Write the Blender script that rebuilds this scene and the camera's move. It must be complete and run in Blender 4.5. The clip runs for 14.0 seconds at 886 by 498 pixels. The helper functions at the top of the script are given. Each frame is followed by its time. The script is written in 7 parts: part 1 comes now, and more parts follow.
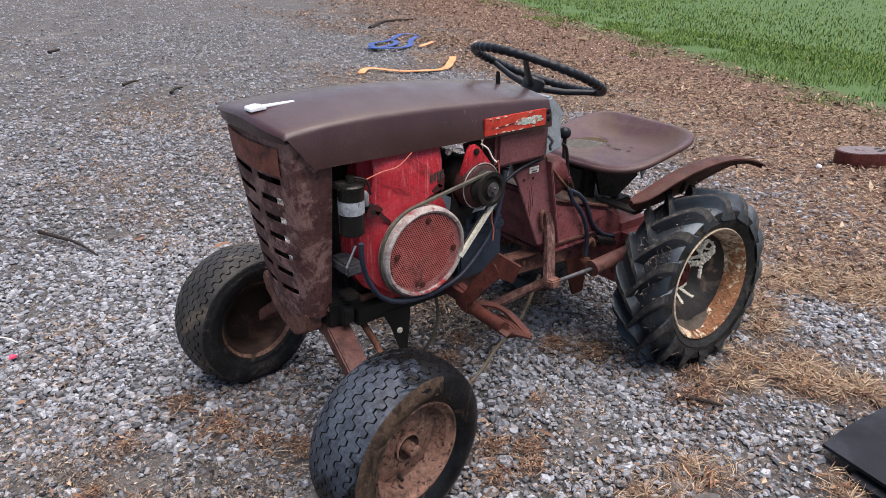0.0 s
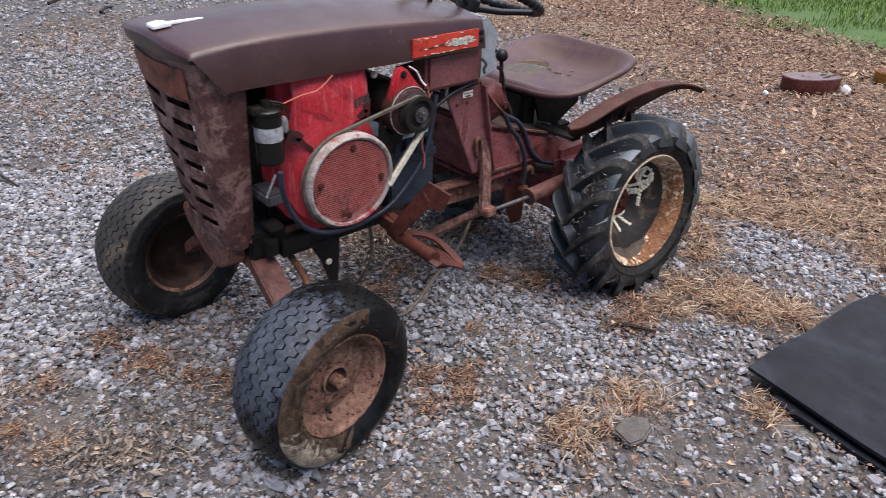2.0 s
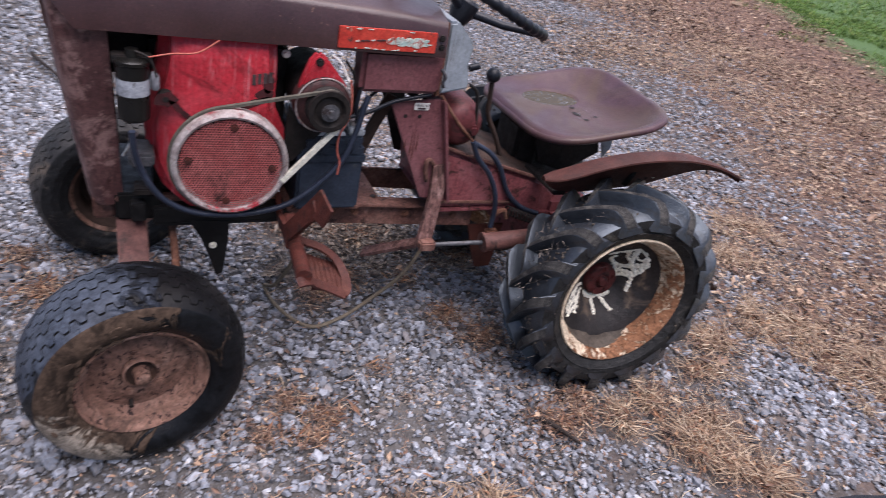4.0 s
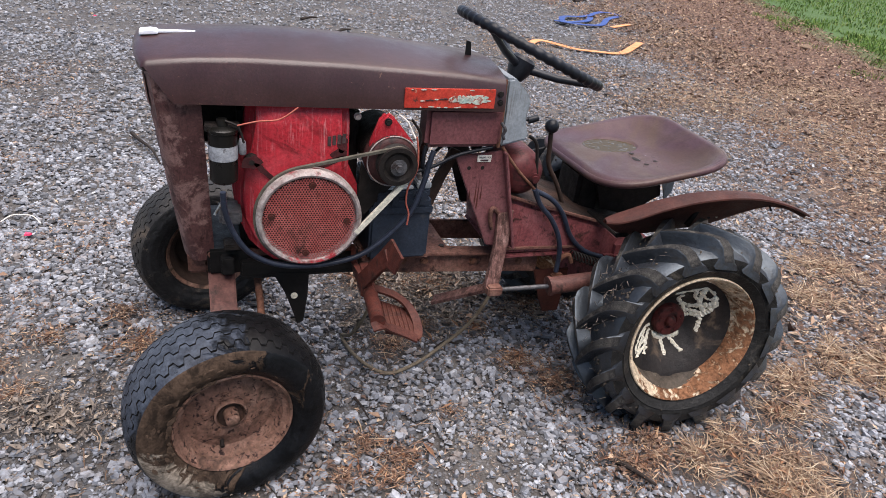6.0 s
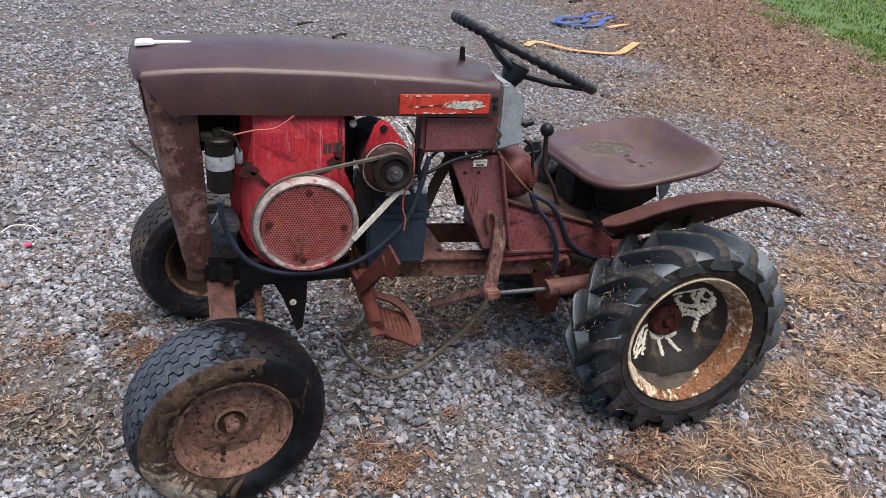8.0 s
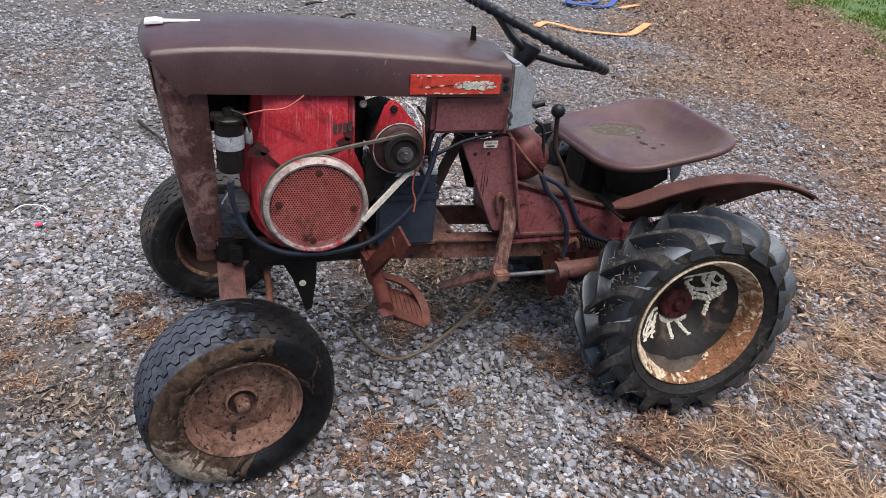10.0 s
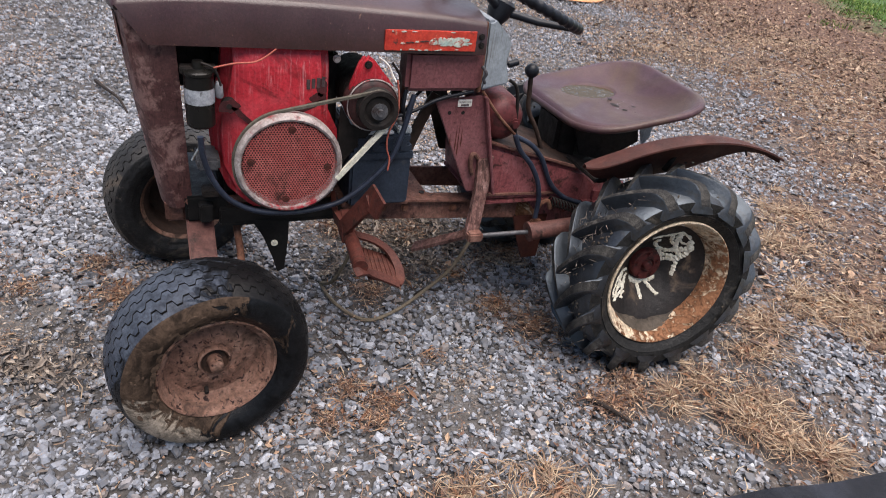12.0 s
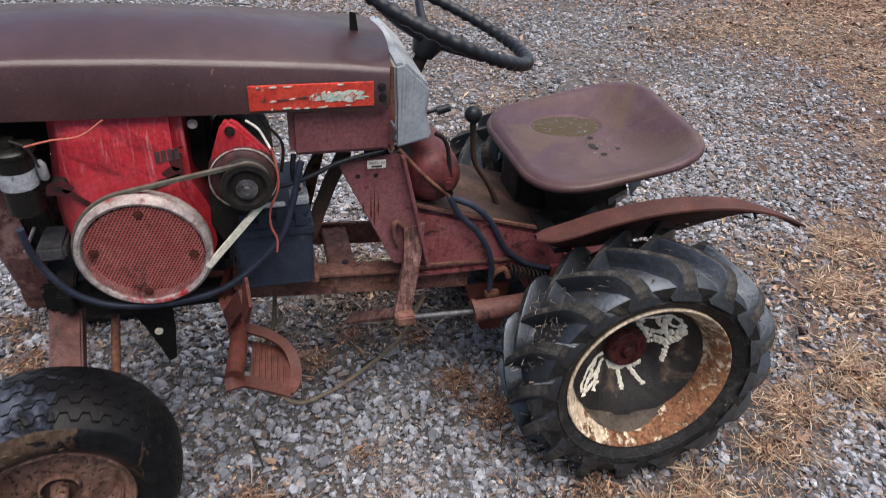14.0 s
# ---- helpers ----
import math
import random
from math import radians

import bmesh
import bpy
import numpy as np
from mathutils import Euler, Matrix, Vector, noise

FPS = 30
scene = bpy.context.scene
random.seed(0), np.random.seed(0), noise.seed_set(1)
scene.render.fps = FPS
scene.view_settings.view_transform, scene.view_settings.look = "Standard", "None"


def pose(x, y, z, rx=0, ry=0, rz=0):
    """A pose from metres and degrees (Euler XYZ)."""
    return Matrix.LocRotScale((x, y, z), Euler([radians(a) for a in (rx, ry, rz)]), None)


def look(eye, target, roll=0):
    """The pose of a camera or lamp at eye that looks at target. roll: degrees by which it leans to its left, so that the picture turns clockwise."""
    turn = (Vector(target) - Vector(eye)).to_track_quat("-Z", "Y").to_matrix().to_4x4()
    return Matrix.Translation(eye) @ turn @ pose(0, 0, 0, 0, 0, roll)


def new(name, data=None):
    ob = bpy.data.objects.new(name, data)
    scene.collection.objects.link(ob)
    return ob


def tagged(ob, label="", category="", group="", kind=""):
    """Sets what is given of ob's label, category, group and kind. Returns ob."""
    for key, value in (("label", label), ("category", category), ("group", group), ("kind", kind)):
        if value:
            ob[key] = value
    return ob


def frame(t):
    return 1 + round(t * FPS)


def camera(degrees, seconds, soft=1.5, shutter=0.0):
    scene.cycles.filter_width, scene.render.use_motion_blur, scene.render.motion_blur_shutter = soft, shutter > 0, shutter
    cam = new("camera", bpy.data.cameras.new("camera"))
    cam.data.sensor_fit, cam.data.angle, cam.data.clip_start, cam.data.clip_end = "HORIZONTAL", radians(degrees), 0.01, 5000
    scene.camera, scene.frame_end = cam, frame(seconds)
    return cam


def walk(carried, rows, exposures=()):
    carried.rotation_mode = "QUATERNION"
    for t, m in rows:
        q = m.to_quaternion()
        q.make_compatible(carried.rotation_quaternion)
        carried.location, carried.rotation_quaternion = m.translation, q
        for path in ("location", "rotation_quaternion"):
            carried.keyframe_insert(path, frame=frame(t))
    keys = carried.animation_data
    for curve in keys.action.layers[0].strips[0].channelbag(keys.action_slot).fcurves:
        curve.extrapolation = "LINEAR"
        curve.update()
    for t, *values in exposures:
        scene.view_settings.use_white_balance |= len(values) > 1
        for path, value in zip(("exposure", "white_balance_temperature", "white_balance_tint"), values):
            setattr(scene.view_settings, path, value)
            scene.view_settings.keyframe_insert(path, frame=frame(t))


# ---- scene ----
cam = camera(64.4, 14.0, soft=0.2, shutter=0.25)
PATH = [
    (0, (-0.762, -1.485, 1.301), (0.385, -0.067, 0.479), 1.0),
    (0.5, (-0.758, -1.486, 1.295), (0.373, -0.076, 0.438), 1.2),
    (1, (-0.753, -1.486, 1.288), (0.377, -0.091, 0.407), 1.3),
    (1.5, (-0.758, -1.465, 1.29), (0.39, -0.118, 0.357), 1.5),
    (2, (-0.674, -1.498, 1.28), (0.505, -0.227, 0.282), 2.3),
    (2.2, (-0.592, -1.566, 1.274), (0.602, -0.305, 0.282), 2.5),
    (2.5, (-0.469, -1.62, 1.273), (0.75, -0.387, 0.276), 2.7),
    (3, (-0.32, -1.592, 1.262), (0.911, -0.357, 0.283), 6.9),
    (3.5, (-0.162, -1.54, 1.287), (0.966, -0.21, 0.307), 12.8),
    (4, (-0.024, -1.593, 1.274), (0.807, -0.097, 0.24), 12.5),
    (4.2, (-0.027, -1.631, 1.267), (0.699, -0.084, 0.229), 10.8),
    (6.3, (-0.041, -1.682, 1.289), (0.605, -0.024, 0.377), 6.7),
    (6.5, (-0.042, -1.685, 1.291), (0.606, -0.026, 0.38), 6.6),
    (7, (-0.035, -1.69, 1.3), (0.612, -0.029, 0.392), 6.2),
    (9.5, (-0.033, -1.677, 1.293), (0.602, -0.033, 0.347), 5.7),
    (10, (-0.037, -1.681, 1.293), (0.583, -0.04, 0.332), 5.9),
    (10.5, (-0.04, -1.687, 1.287), (0.577, -0.051, 0.316), 6.0),
    (11, (-0.042, -1.696, 1.287), (0.582, -0.058, 0.324), 6.1),
    (11.5, (-0.041, -1.696, 1.295), (0.595, -0.053, 0.349), 6.2),
    (11.7, (-0.05, -1.705, 1.293), (0.583, -0.064, 0.341), 6.3),
    (11.8, (-0.07, -1.71, 1.265), (0.59, -0.075, 0.321), 6.8),
    (12, (-0.066, -1.681, 1.267), (0.649, -0.119, 0.243), 7.9),
    (12.5, (-0.05, -1.649, 1.278), (0.663, -0.118, 0.206), 8.9),
    (13, (0.121, -1.584, 1.286), (0.827, -0.072, 0.183), 9.3),
    (13.5, (0.313, -1.512, 1.296), (0.845, 0.043, 0.157), 6.0),
    (14, (0.415, -1.388, 1.332), (0.89, 0.203, 0.218), 3.7),
]
walk(cam, [(t, look(eye, target, roll)) for t, eye, target, roll in PATH],
     [(0, 1.10, 6450, 10), (2.2, 1.10, 6350, 12), (3.5, 1.03, 6250, 14), (4.2, 1.12, 6050, 18), (6.3, 1.14, 6500, 10), (12.5, 1.13, 6500, 10), (14, 1.04, 6500, 10)])

# ---- light ----
world = bpy.data.worlds.new("overcast")
world.use_nodes = True
scene.world = world
wt = world.node_tree
sky = wt.nodes.new("ShaderNodeTexSky")
sky.sky_type, sky.sun_disc = "NISHITA", False
sky.sun_elevation, sky.sun_rotation = radians(60), radians(60)
sky.air_density, sky.dust_density, sky.ozone_density = 1.0, 3.0, 1.0
wt.links.new(sky.outputs[0], wt.nodes["Background"].inputs[0])
wt.nodes["Background"].inputs[1].default_value = 0.086
sun = new("sun", bpy.data.lights.new("sun", "SUN"))
sun.data.energy, sun.data.angle, sun.data.color = 3.25, radians(58), (1.06, 0.965, 0.912)
sun.matrix_world = look((0.7, -2.7, 9), (0.6, 0, 0))


# ---- materials ----
def ramp(nt, socket, stops):
    r = nt.nodes.new("ShaderNodeValToRGB")
    while len(r.color_ramp.elements) < len(stops):
        r.color_ramp.elements.new(0.5)
    for el, (p, c) in zip(r.color_ramp.elements, stops):
        el.position = p
        el.color = (*c, 1) if isinstance(c, tuple) else (c, c, c, 1)
    nt.links.new(socket, r.inputs[0])
    return r.outputs[0]


def noise_out(nt, vec, scale, detail=6.0, rough=0.6, dist=0.0):
    n = nt.nodes.new("ShaderNodeTexNoise")
    n.inputs["Scale"].default_value, n.inputs["Detail"].default_value = scale, detail
    n.inputs["Roughness"].default_value, n.inputs["Distortion"].default_value = rough, dist
    nt.links.new(vec, n.inputs["Vector"])
    return n.outputs[0]


def mixc(nt, fac, a, b):
    m = nt.nodes.new("ShaderNodeMix")
    m.data_type = "RGBA"
    for k, v in ((0, fac), (6, a), (7, b)):
        if isinstance(v, (tuple, float, int)):
            m.inputs[k].default_value = (*v, 1) if isinstance(v, tuple) else v
        else:
            nt.links.new(v, m.inputs[k])
    return m.outputs[2]


def base_mat(name):
    m = bpy.data.materials.new(name)
    m.use_nodes = True
    nt = m.node_tree
    tc = nt.nodes.new("ShaderNodeTexCoord")
    return m, nt, nt.nodes["Principled BSDF"], tc.outputs["Object"]


def stretch(nt, vec, s):
    mp = nt.nodes.new("ShaderNodeMapping")
    mp.inputs["Scale"].default_value = s
    nt.links.new(vec, mp.inputs[0])
    return mp.outputs[0]


def surf(name, stops, scale=9.0, rough=(0.5, 0.8), metal=0.0, bump=0.15, bscale=120.0,
         spots=None, streak=None, mud=None, coat=0.0, dist=0.6, spec=0.24, grain=(0.62, 1.30), dents=0.0, sheen=None):
    """Worn surface: colour ramp over coarse noise, flecks, vertical streaks, dried mud, fine relief."""
    m, nt, p, vec = base_mat(name)
    col = ramp(nt, noise_out(nt, vec, scale, 9, 0.65, dist), stops)
    fine = noise_out(nt, vec, bscale, 5, 0.7)
    if streak:
        sc, lo, hi = streak
        f = ramp(nt, noise_out(nt, stretch(nt, vec, (150, 150, 9)), 1.0, 8, 0.7, 0.3), [(lo, 0.0), (hi, 0.85)])
        g = ramp(nt, noise_out(nt, vec, 11, 4, 0.6), [(0.38, 0.0), (0.58, 1.0)])
        mm = nt.nodes.new("ShaderNodeMath")
        mm.operation = "MULTIPLY"
        nt.links.new(f, mm.inputs[0])
        nt.links.new(g, mm.inputs[1])
        col = mixc(nt, mm.outputs[0], col, sc)
    if spots:
        sc, ss, lo, hi = spots
        f = ramp(nt, noise_out(nt, vec, ss, 7, 0.7, 0.4), [(lo, 0.0), (hi, 1.0)])
        col = mixc(nt, f, col, sc)
    if mud:
        sc, ss, lo, hi = mud
        f = ramp(nt, noise_out(nt, vec, ss, 10, 0.6, 1.0), [(lo, 0.0), (hi, 1.0)])
        col = mixc(nt, f, col, sc)
    mul = nt.nodes.new("ShaderNodeMix")
    mul.data_type, mul.blend_type = "RGBA", "MULTIPLY"
    mul.inputs[0].default_value = 1.0
    nt.links.new(col, mul.inputs[6])
    nt.links.new(ramp(nt, noise_out(nt, vec, bscale * 0.8, 8, 0.75), [(0.32, grain[0]), (0.68, grain[1])]), mul.inputs[7])
    nt.links.new(mul.outputs[2], p.inputs["Base Color"])
    nt.links.new(ramp(nt, noise_out(nt, vec, scale * 2.3, 7, 0.65), [(0.3, rough[0]), (0.7, rough[1])]), p.inputs["Roughness"])
    p.inputs["Metallic"].default_value = metal
    p.inputs["Coat Weight"].default_value = coat
    p.inputs["Specular IOR Level"].default_value = spec
    p.inputs["Coat Roughness"].default_value = 0.25
    if sheen:                                      # specular tint paints the sky's blue into rubber highlights
        p.inputs["Specular Tint"].default_value = (*sheen, 1)
    b = nt.nodes.new("ShaderNodeBump")
    b.inputs["Strength"].default_value, b.inputs["Distance"].default_value = bump, 0.004
    nt.links.new(fine, b.inputs["Height"])
    if dents:
        c = nt.nodes.new("ShaderNodeBump")
        c.inputs["Strength"].default_value, c.inputs["Distance"].default_value = dents, 0.012
        nt.links.new(noise_out(nt, vec, 16, 3, 0.5), c.inputs["Height"])
        nt.links.new(c.outputs[0], b.inputs["Normal"])
    nt.links.new(b.outputs[0], p.inputs["Normal"])
    return m


M = {}
M["hood"] = surf("oxidised_hood_paint", [(0.25, (0.0205, 0.0070, 0.0080)), (0.5, (0.0335, 0.0125, 0.0135)), (0.75, (0.0490, 0.0210, 0.0212))], 5, (0.30, 0.50), 0, 0.14, 260,
                 spots=((0.028, 0.011, 0.011), 34, 0.57, 0.72), streak=((0.030, 0.013, 0.015), 0.50, 0.66), mud=((0.14, 0.075, 0.05), 90, 0.66, 0.74), dents=0.06, spec=0.36, coat=0.26)
M["red_rust"] = surf("faded_red_rust", [(0.25, (0.094, 0.0250, 0.0275)), (0.5, (0.180, 0.052, 0.0555)), (0.75, (0.255, 0.100, 0.101))], 10, (0.45, 0.75), 0, 0.3, 160,
                     spots=((0.030, 0.013, 0.010), 26, 0.53, 0.64), streak=((0.055, 0.014, 0.010), 0.54, 0.68), dents=0.05)
M["stand_red"] = surf("faded_pinkish_red_paint", [(0.25, (0.098, 0.034, 0.037)), (0.5, (0.155, 0.058, 0.062)), (0.75, (0.215, 0.098, 0.100))], 6, (0.38, 0.62), 0, 0.2, 160,
                      spots=((0.045, 0.016, 0.014), 30, 0.60, 0.70), streak=((0.075, 0.022, 0.020), 0.58, 0.72), dents=0.05)
M["grille"] = surf("grille_paint", [(0.3, (0.040, 0.0165, 0.0165)), (0.5, (0.082, 0.036, 0.034)), (0.75, (0.135, 0.072, 0.064))], 11, (0.42, 0.7), 0, 0.2, 200,
                   spots=((0.205, 0.118, 0.105), 10, 0.50, 0.56), streak=((0.030, 0.012, 0.012), 0.50, 0.64), mud=((0.034, 0.013, 0.012), 21, 0.56, 0.64), dents=0.06, dist=0.25)
M["engine_red"] = surf("engine_red_paint", [(0.25, (0.225, 0.0110, 0.0170)), (0.5, (0.385, 0.0230, 0.0340)), (0.75, (0.470, 0.082, 0.096))], 5, (0.26, 0.50), 0, 0.12, 180,
                       spots=((0.050, 0.010, 0.010), 34, 0.63, 0.70), streak=((0.50, 0.20, 0.21), 0.52, 0.72), mud=((0.095, 0.010, 0.012), 7, 0.57, 0.70), dist=0.3)
M["pedal_red"] = surf("pedal_red", [(0.3, (0.040, 0.0105, 0.0080)), (0.6, (0.082, 0.0225, 0.0160)), (0.8, (0.128, 0.046, 0.034))], 18, (0.45, 0.7), 0, 0.3, 160,
                      spots=((0.030, 0.014, 0.011), 36, 0.52, 0.64))
M["frame"] = surf("frame_rust", [(0.25, (0.04956, 0.02242, 0.0177)), (0.5, (0.1274, 0.059, 0.04484)), (0.75, (0.2301, 0.1274, 0.09676))], 14, (0.6, 0.9), 0, 0.6, 120,
                  spots=((0.022, 0.012, 0.010), 26, 0.54, 0.66), grain=(0.5, 1.4))
M["rust"] = surf("bare_rust", [(0.25, (0.055, 0.023, 0.014)), (0.5, (0.115, 0.050, 0.031)), (0.75, (0.19, 0.10, 0.068))], 22, (0.7, 0.95), 0, 0.6, 150, grain=(0.5, 1.4))
M["black"] = surf("black_paint", [(0.3, (0.004, 0.004, 0.004)), (0.7, (0.012, 0.011, 0.011))], 16, (0.35, 0.65), 0, 0.25, 150,
                  spots=((0.075, 0.042, 0.032), 30, 0.64, 0.74))
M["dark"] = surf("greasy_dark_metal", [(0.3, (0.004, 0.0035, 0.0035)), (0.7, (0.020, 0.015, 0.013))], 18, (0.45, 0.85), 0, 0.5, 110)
M["plastic"] = surf("black_plastic", [(0.3, (0.004725, 0.0054, 0.0081)), (0.7, (0.0135, 0.0162, 0.02295))], 12, (0.30, 0.5), 0, 0.12, 200, mud=((0.05, 0.045, 0.04), 14, 0.66, 0.78))
M["rubber"] = surf("weathered_rubber", [(0.3, (0.005, 0.005, 0.0055)), (0.6, (0.012, 0.0122, 0.013)), (0.8, (0.034, 0.034, 0.035))], 14, (0.26, 0.62), 0, 0.9, 90,
                   mud=((0.062, 0.050, 0.040), 13, 0.57, 0.66), spots=((0.12, 0.100, 0.078), 40, 0.62, 0.69), grain=(0.45, 1.5), dents=0.5)
M["lug"] = surf("lug_rubber", [(0.3, (0.0085, 0.0093, 0.0112)), (0.6, (0.024, 0.0266, 0.0314)), (0.85, (0.048, 0.052, 0.059))], 11, (0.26, 0.46), 0, 0.30, 140, spec=0.62, coat=0.10, sheen=(0.72, 0.86, 1.0),
                mud=((0.068, 0.060, 0.050), 15, 0.63, 0.72), spots=((0.020, 0.017, 0.014), 30, 0.54, 0.62), grain=(0.6, 1.35), dents=0.25)
M["lug_top"] = surf("mud_on_lug_tops", [(0.3, (0.020, 0.020, 0.020)), (0.55, (0.060, 0.056, 0.051)), (0.8, (0.135, 0.126, 0.114))], 30, (0.55, 0.85), 0, 0.9, 160, spots=((0.014, 0.014, 0.015), 22, 0.46, 0.56), grain=(0.5, 1.45))
M["rear_rubber"] = surf("cracked_sidewall_rubber", [(0.3, (0.0055, 0.0054, 0.0053)), (0.6, (0.016, 0.0156, 0.0152)), (0.8, (0.044, 0.042, 0.039))], 22, (0.40, 0.75), 0, 0.9, 90,
                        mud=((0.050, 0.044, 0.036), 18, 0.58, 0.68), spots=((0.10, 0.090, 0.076), 60, 0.64, 0.71), grain=(0.45, 1.5), dents=0.6)
M["wet_mud"] = surf("wet_rim_mud", [(0.3, (0.034, 0.027, 0.021)), (0.6, (0.080, 0.064, 0.049)), (0.8, (0.15, 0.125, 0.10))], 26, (0.35, 0.75), 0, 0.8, 110, spots=((0.42, 0.36, 0.28), 48, 0.66, 0.72), grain=(0.5, 1.4))
M["hub_red"] = surf("dark_red_hub", [(0.3, (0.030, 0.008, 0.008)), (0.7, (0.085, 0.018, 0.017))], 24, (0.4, 0.7), 0, 0.4, 110, spots=((0.012, 0.008, 0.008), 34, 0.52, 0.64))
M["tread_dusty"] = surf("dusty_tread_rubber", [(0.3, (0.010, 0.0095, 0.0095)), (0.55, (0.026, 0.0235, 0.0215)), (0.8, (0.060, 0.053, 0.046))], 9, (0.40, 0.70), 0, 0.5, 150, spec=0.35, mud=((0.085, 0.066, 0.050), 10, 0.55, 0.66), grain=(0.5, 1.4))
M["hub_pink"] = surf("faded_wheel_paint", [(0.25, (0.092, 0.047, 0.034)), (0.5, (0.172, 0.094, 0.068)), (0.75, (0.255, 0.164, 0.126))], 16, (0.55, 0.85), 0, 0.6, 110,
                     spots=((0.020, 0.009, 0.008), 68, 0.560, 0.60), mud=((0.060, 0.036, 0.026), 13, 0.52, 0.66), grain=(0.5, 1.45), dents=0.2)
M["dish"] = surf("dark_wheel_dish", [(0.3, (0.008, 0.0072, 0.0072)), (0.7, (0.031, 0.026, 0.024))], 14, (0.35, 0.7), 0, 0.6, 100,
                 mud=((0.105, 0.076, 0.054), 15, 0.55, 0.68), dents=0.3)
M["white_paint"] = surf("white_paint_flakes", [(0.3, (0.66, 0.62, 0.50)), (0.7, (0.82, 0.78, 0.66))], 40, (0.5, 0.7), 0, 0.4, 200, spots=((0.24, 0.18, 0.12), 60, 0.63, 0.72))
M["gray"] = surf("grey_dash_paint", [(0.3, (0.20, 0.225, 0.25)), (0.7, (0.31, 0.34, 0.365))], 12, (0.3, 0.55), 0, 0.15, 160,
                 spots=((0.13, 0.085, 0.065), 28, 0.62, 0.72), streak=((0.13, 0.13, 0.13), 0.5, 0.66), grain=(0.75, 1.2))
M["steel"] = surf("worn_bright_steel", [(0.3, (0.45, 0.44, 0.42)), (0.7, (0.65, 0.64, 0.62))], 30, (0.25, 0.5), 1.0, 0.1, 200, spots=((0.16, 0.08, 0.05), 50, 0.55, 0.66))
M["ring"] = surf("chalky_ring_metal", [(0.3, (0.17, 0.125, 0.118)), (0.55, (0.34, 0.295, 0.280)), (0.75, (0.50, 0.46, 0.435))], 26, (0.4, 0.75), 0.2, 0.4, 160, spots=((0.26, 0.022, 0.030), 9, 0.54, 0.60),
                 mud=((0.10, 0.06, 0.05), 34, 0.58, 0.68))
M["screen"] = surf("dusty_red_screen", [(0.3, (0.2762, 0.0492, 0.04715)), (0.7, (0.4462, 0.1537, 0.1384))], 14, (0.5, 0.8), 0, 0.2, 160, spots=((0.050, 0.021, 0.017), 11, 0.54, 0.68))
M["belt"] = surf("pale_worn_belt", [(0.3, (0.46, 0.44, 0.36)), (0.7, (0.66, 0.64, 0.54))], 30, (0.7, 0.9), 0, 0.3, 150, spots=((0.10, 0.09, 0.07), 30, 0.58, 0.66))
M["belt_dark"] = surf("grey_belt", [(0.3, (0.05, 0.046, 0.037)), (0.7, (0.11, 0.10, 0.08))], 30, (0.7, 0.9), 0, 0.3, 150)
M["decal"] = surf("orange_red_decal", [(0.3, (0.38, 0.026, 0.018)), (0.7, (0.52, 0.066, 0.042))], 20, (0.35, 0.6), 0, 0.1, 150, spots=((0.10, 0.035, 0.028), 34, 0.57, 0.63), mud=((0.40, 0.28, 0.20), 45, 0.66, 0.71))
M["decal_pale"] = surf("flaking_pale_lettering", [(0.35, (0.24, 0.36, 0.33)), (0.52, (0.48, 0.53, 0.46)), (0.62, (0.33, 0.07, 0.05))], 70, (0.5, 0.7), 0, 0.2, 150)
M["ochre"] = surf("grille_badge_panel", [(0.3, (0.120, 0.036, 0.024)), (0.7, (0.200, 0.066, 0.042))], 12, (0.4, 0.7), 0, 0.2, 150, spots=((0.040, 0.017, 0.014), 16, 0.54, 0.66), grain=(0.6, 1.3))
M["paper"] = surf("pale_label", [(0.3, (0.50, 0.48, 0.44)), (0.7, (0.66, 0.63, 0.58))], 60, (0.6, 0.8), 0, 0.05, 200)
M["ink"] = surf("label_ink", [(0.3, (0.03, 0.02, 0.02)), (0.7, (0.08, 0.05, 0.05))], 60, (0.6, 0.8), 0, 0.05, 200)
M["white_plastic"] = surf("white_plastic", [(0.3, (0.66, 0.68, 0.72)), (0.7, (0.78, 0.80, 0.84))], 20, (0.35, 0.5), 0, 0.05, 200, grain=(0.9, 1.05))
M["grey_plastic"] = surf("grubby_grey_plastic", [(0.3, (0.14, 0.14, 0.15)), (0.7, (0.30, 0.30, 0.32))], 30, (0.4, 0.6), 0, 0.1, 200)
M["silver_label"] = surf("silver_label", [(0.3, (0.22, 0.23, 0.25)), (0.6, (0.38, 0.40, 0.43))], 30, (0.3, 0.55), 0.2, 0.15, 200, spots=((0.09, 0.085, 0.09), 45, 0.56, 0.66), mud=((0.30, 0.05, 0.04), 32, 0.66, 0.72))
M["wire_red"] = surf("faded_red_wire", [(0.3, (0.28, 0.055, 0.04)), (0.7, (0.38, 0.12, 0.085))], 30, (0.5, 0.7))
M["cord"] = surf("olive_cord", [(0.3, (0.098, 0.077, 0.053)), (0.7, (0.172, 0.142, 0.103))], 30, (0.6, 0.8), 0, 0.4, 300)
M["wood"] = surf("weathered_wood_link", [(0.3, (0.080, 0.036, 0.031)), (0.5, (0.17, 0.088, 0.076)), (0.7, (0.27, 0.165, 0.145))], 30, (0.8, 0.95), 0, 0.8, 120, streak=((0.035, 0.017, 0.014), 0.44, 0.54), grain=(0.5, 1.4))
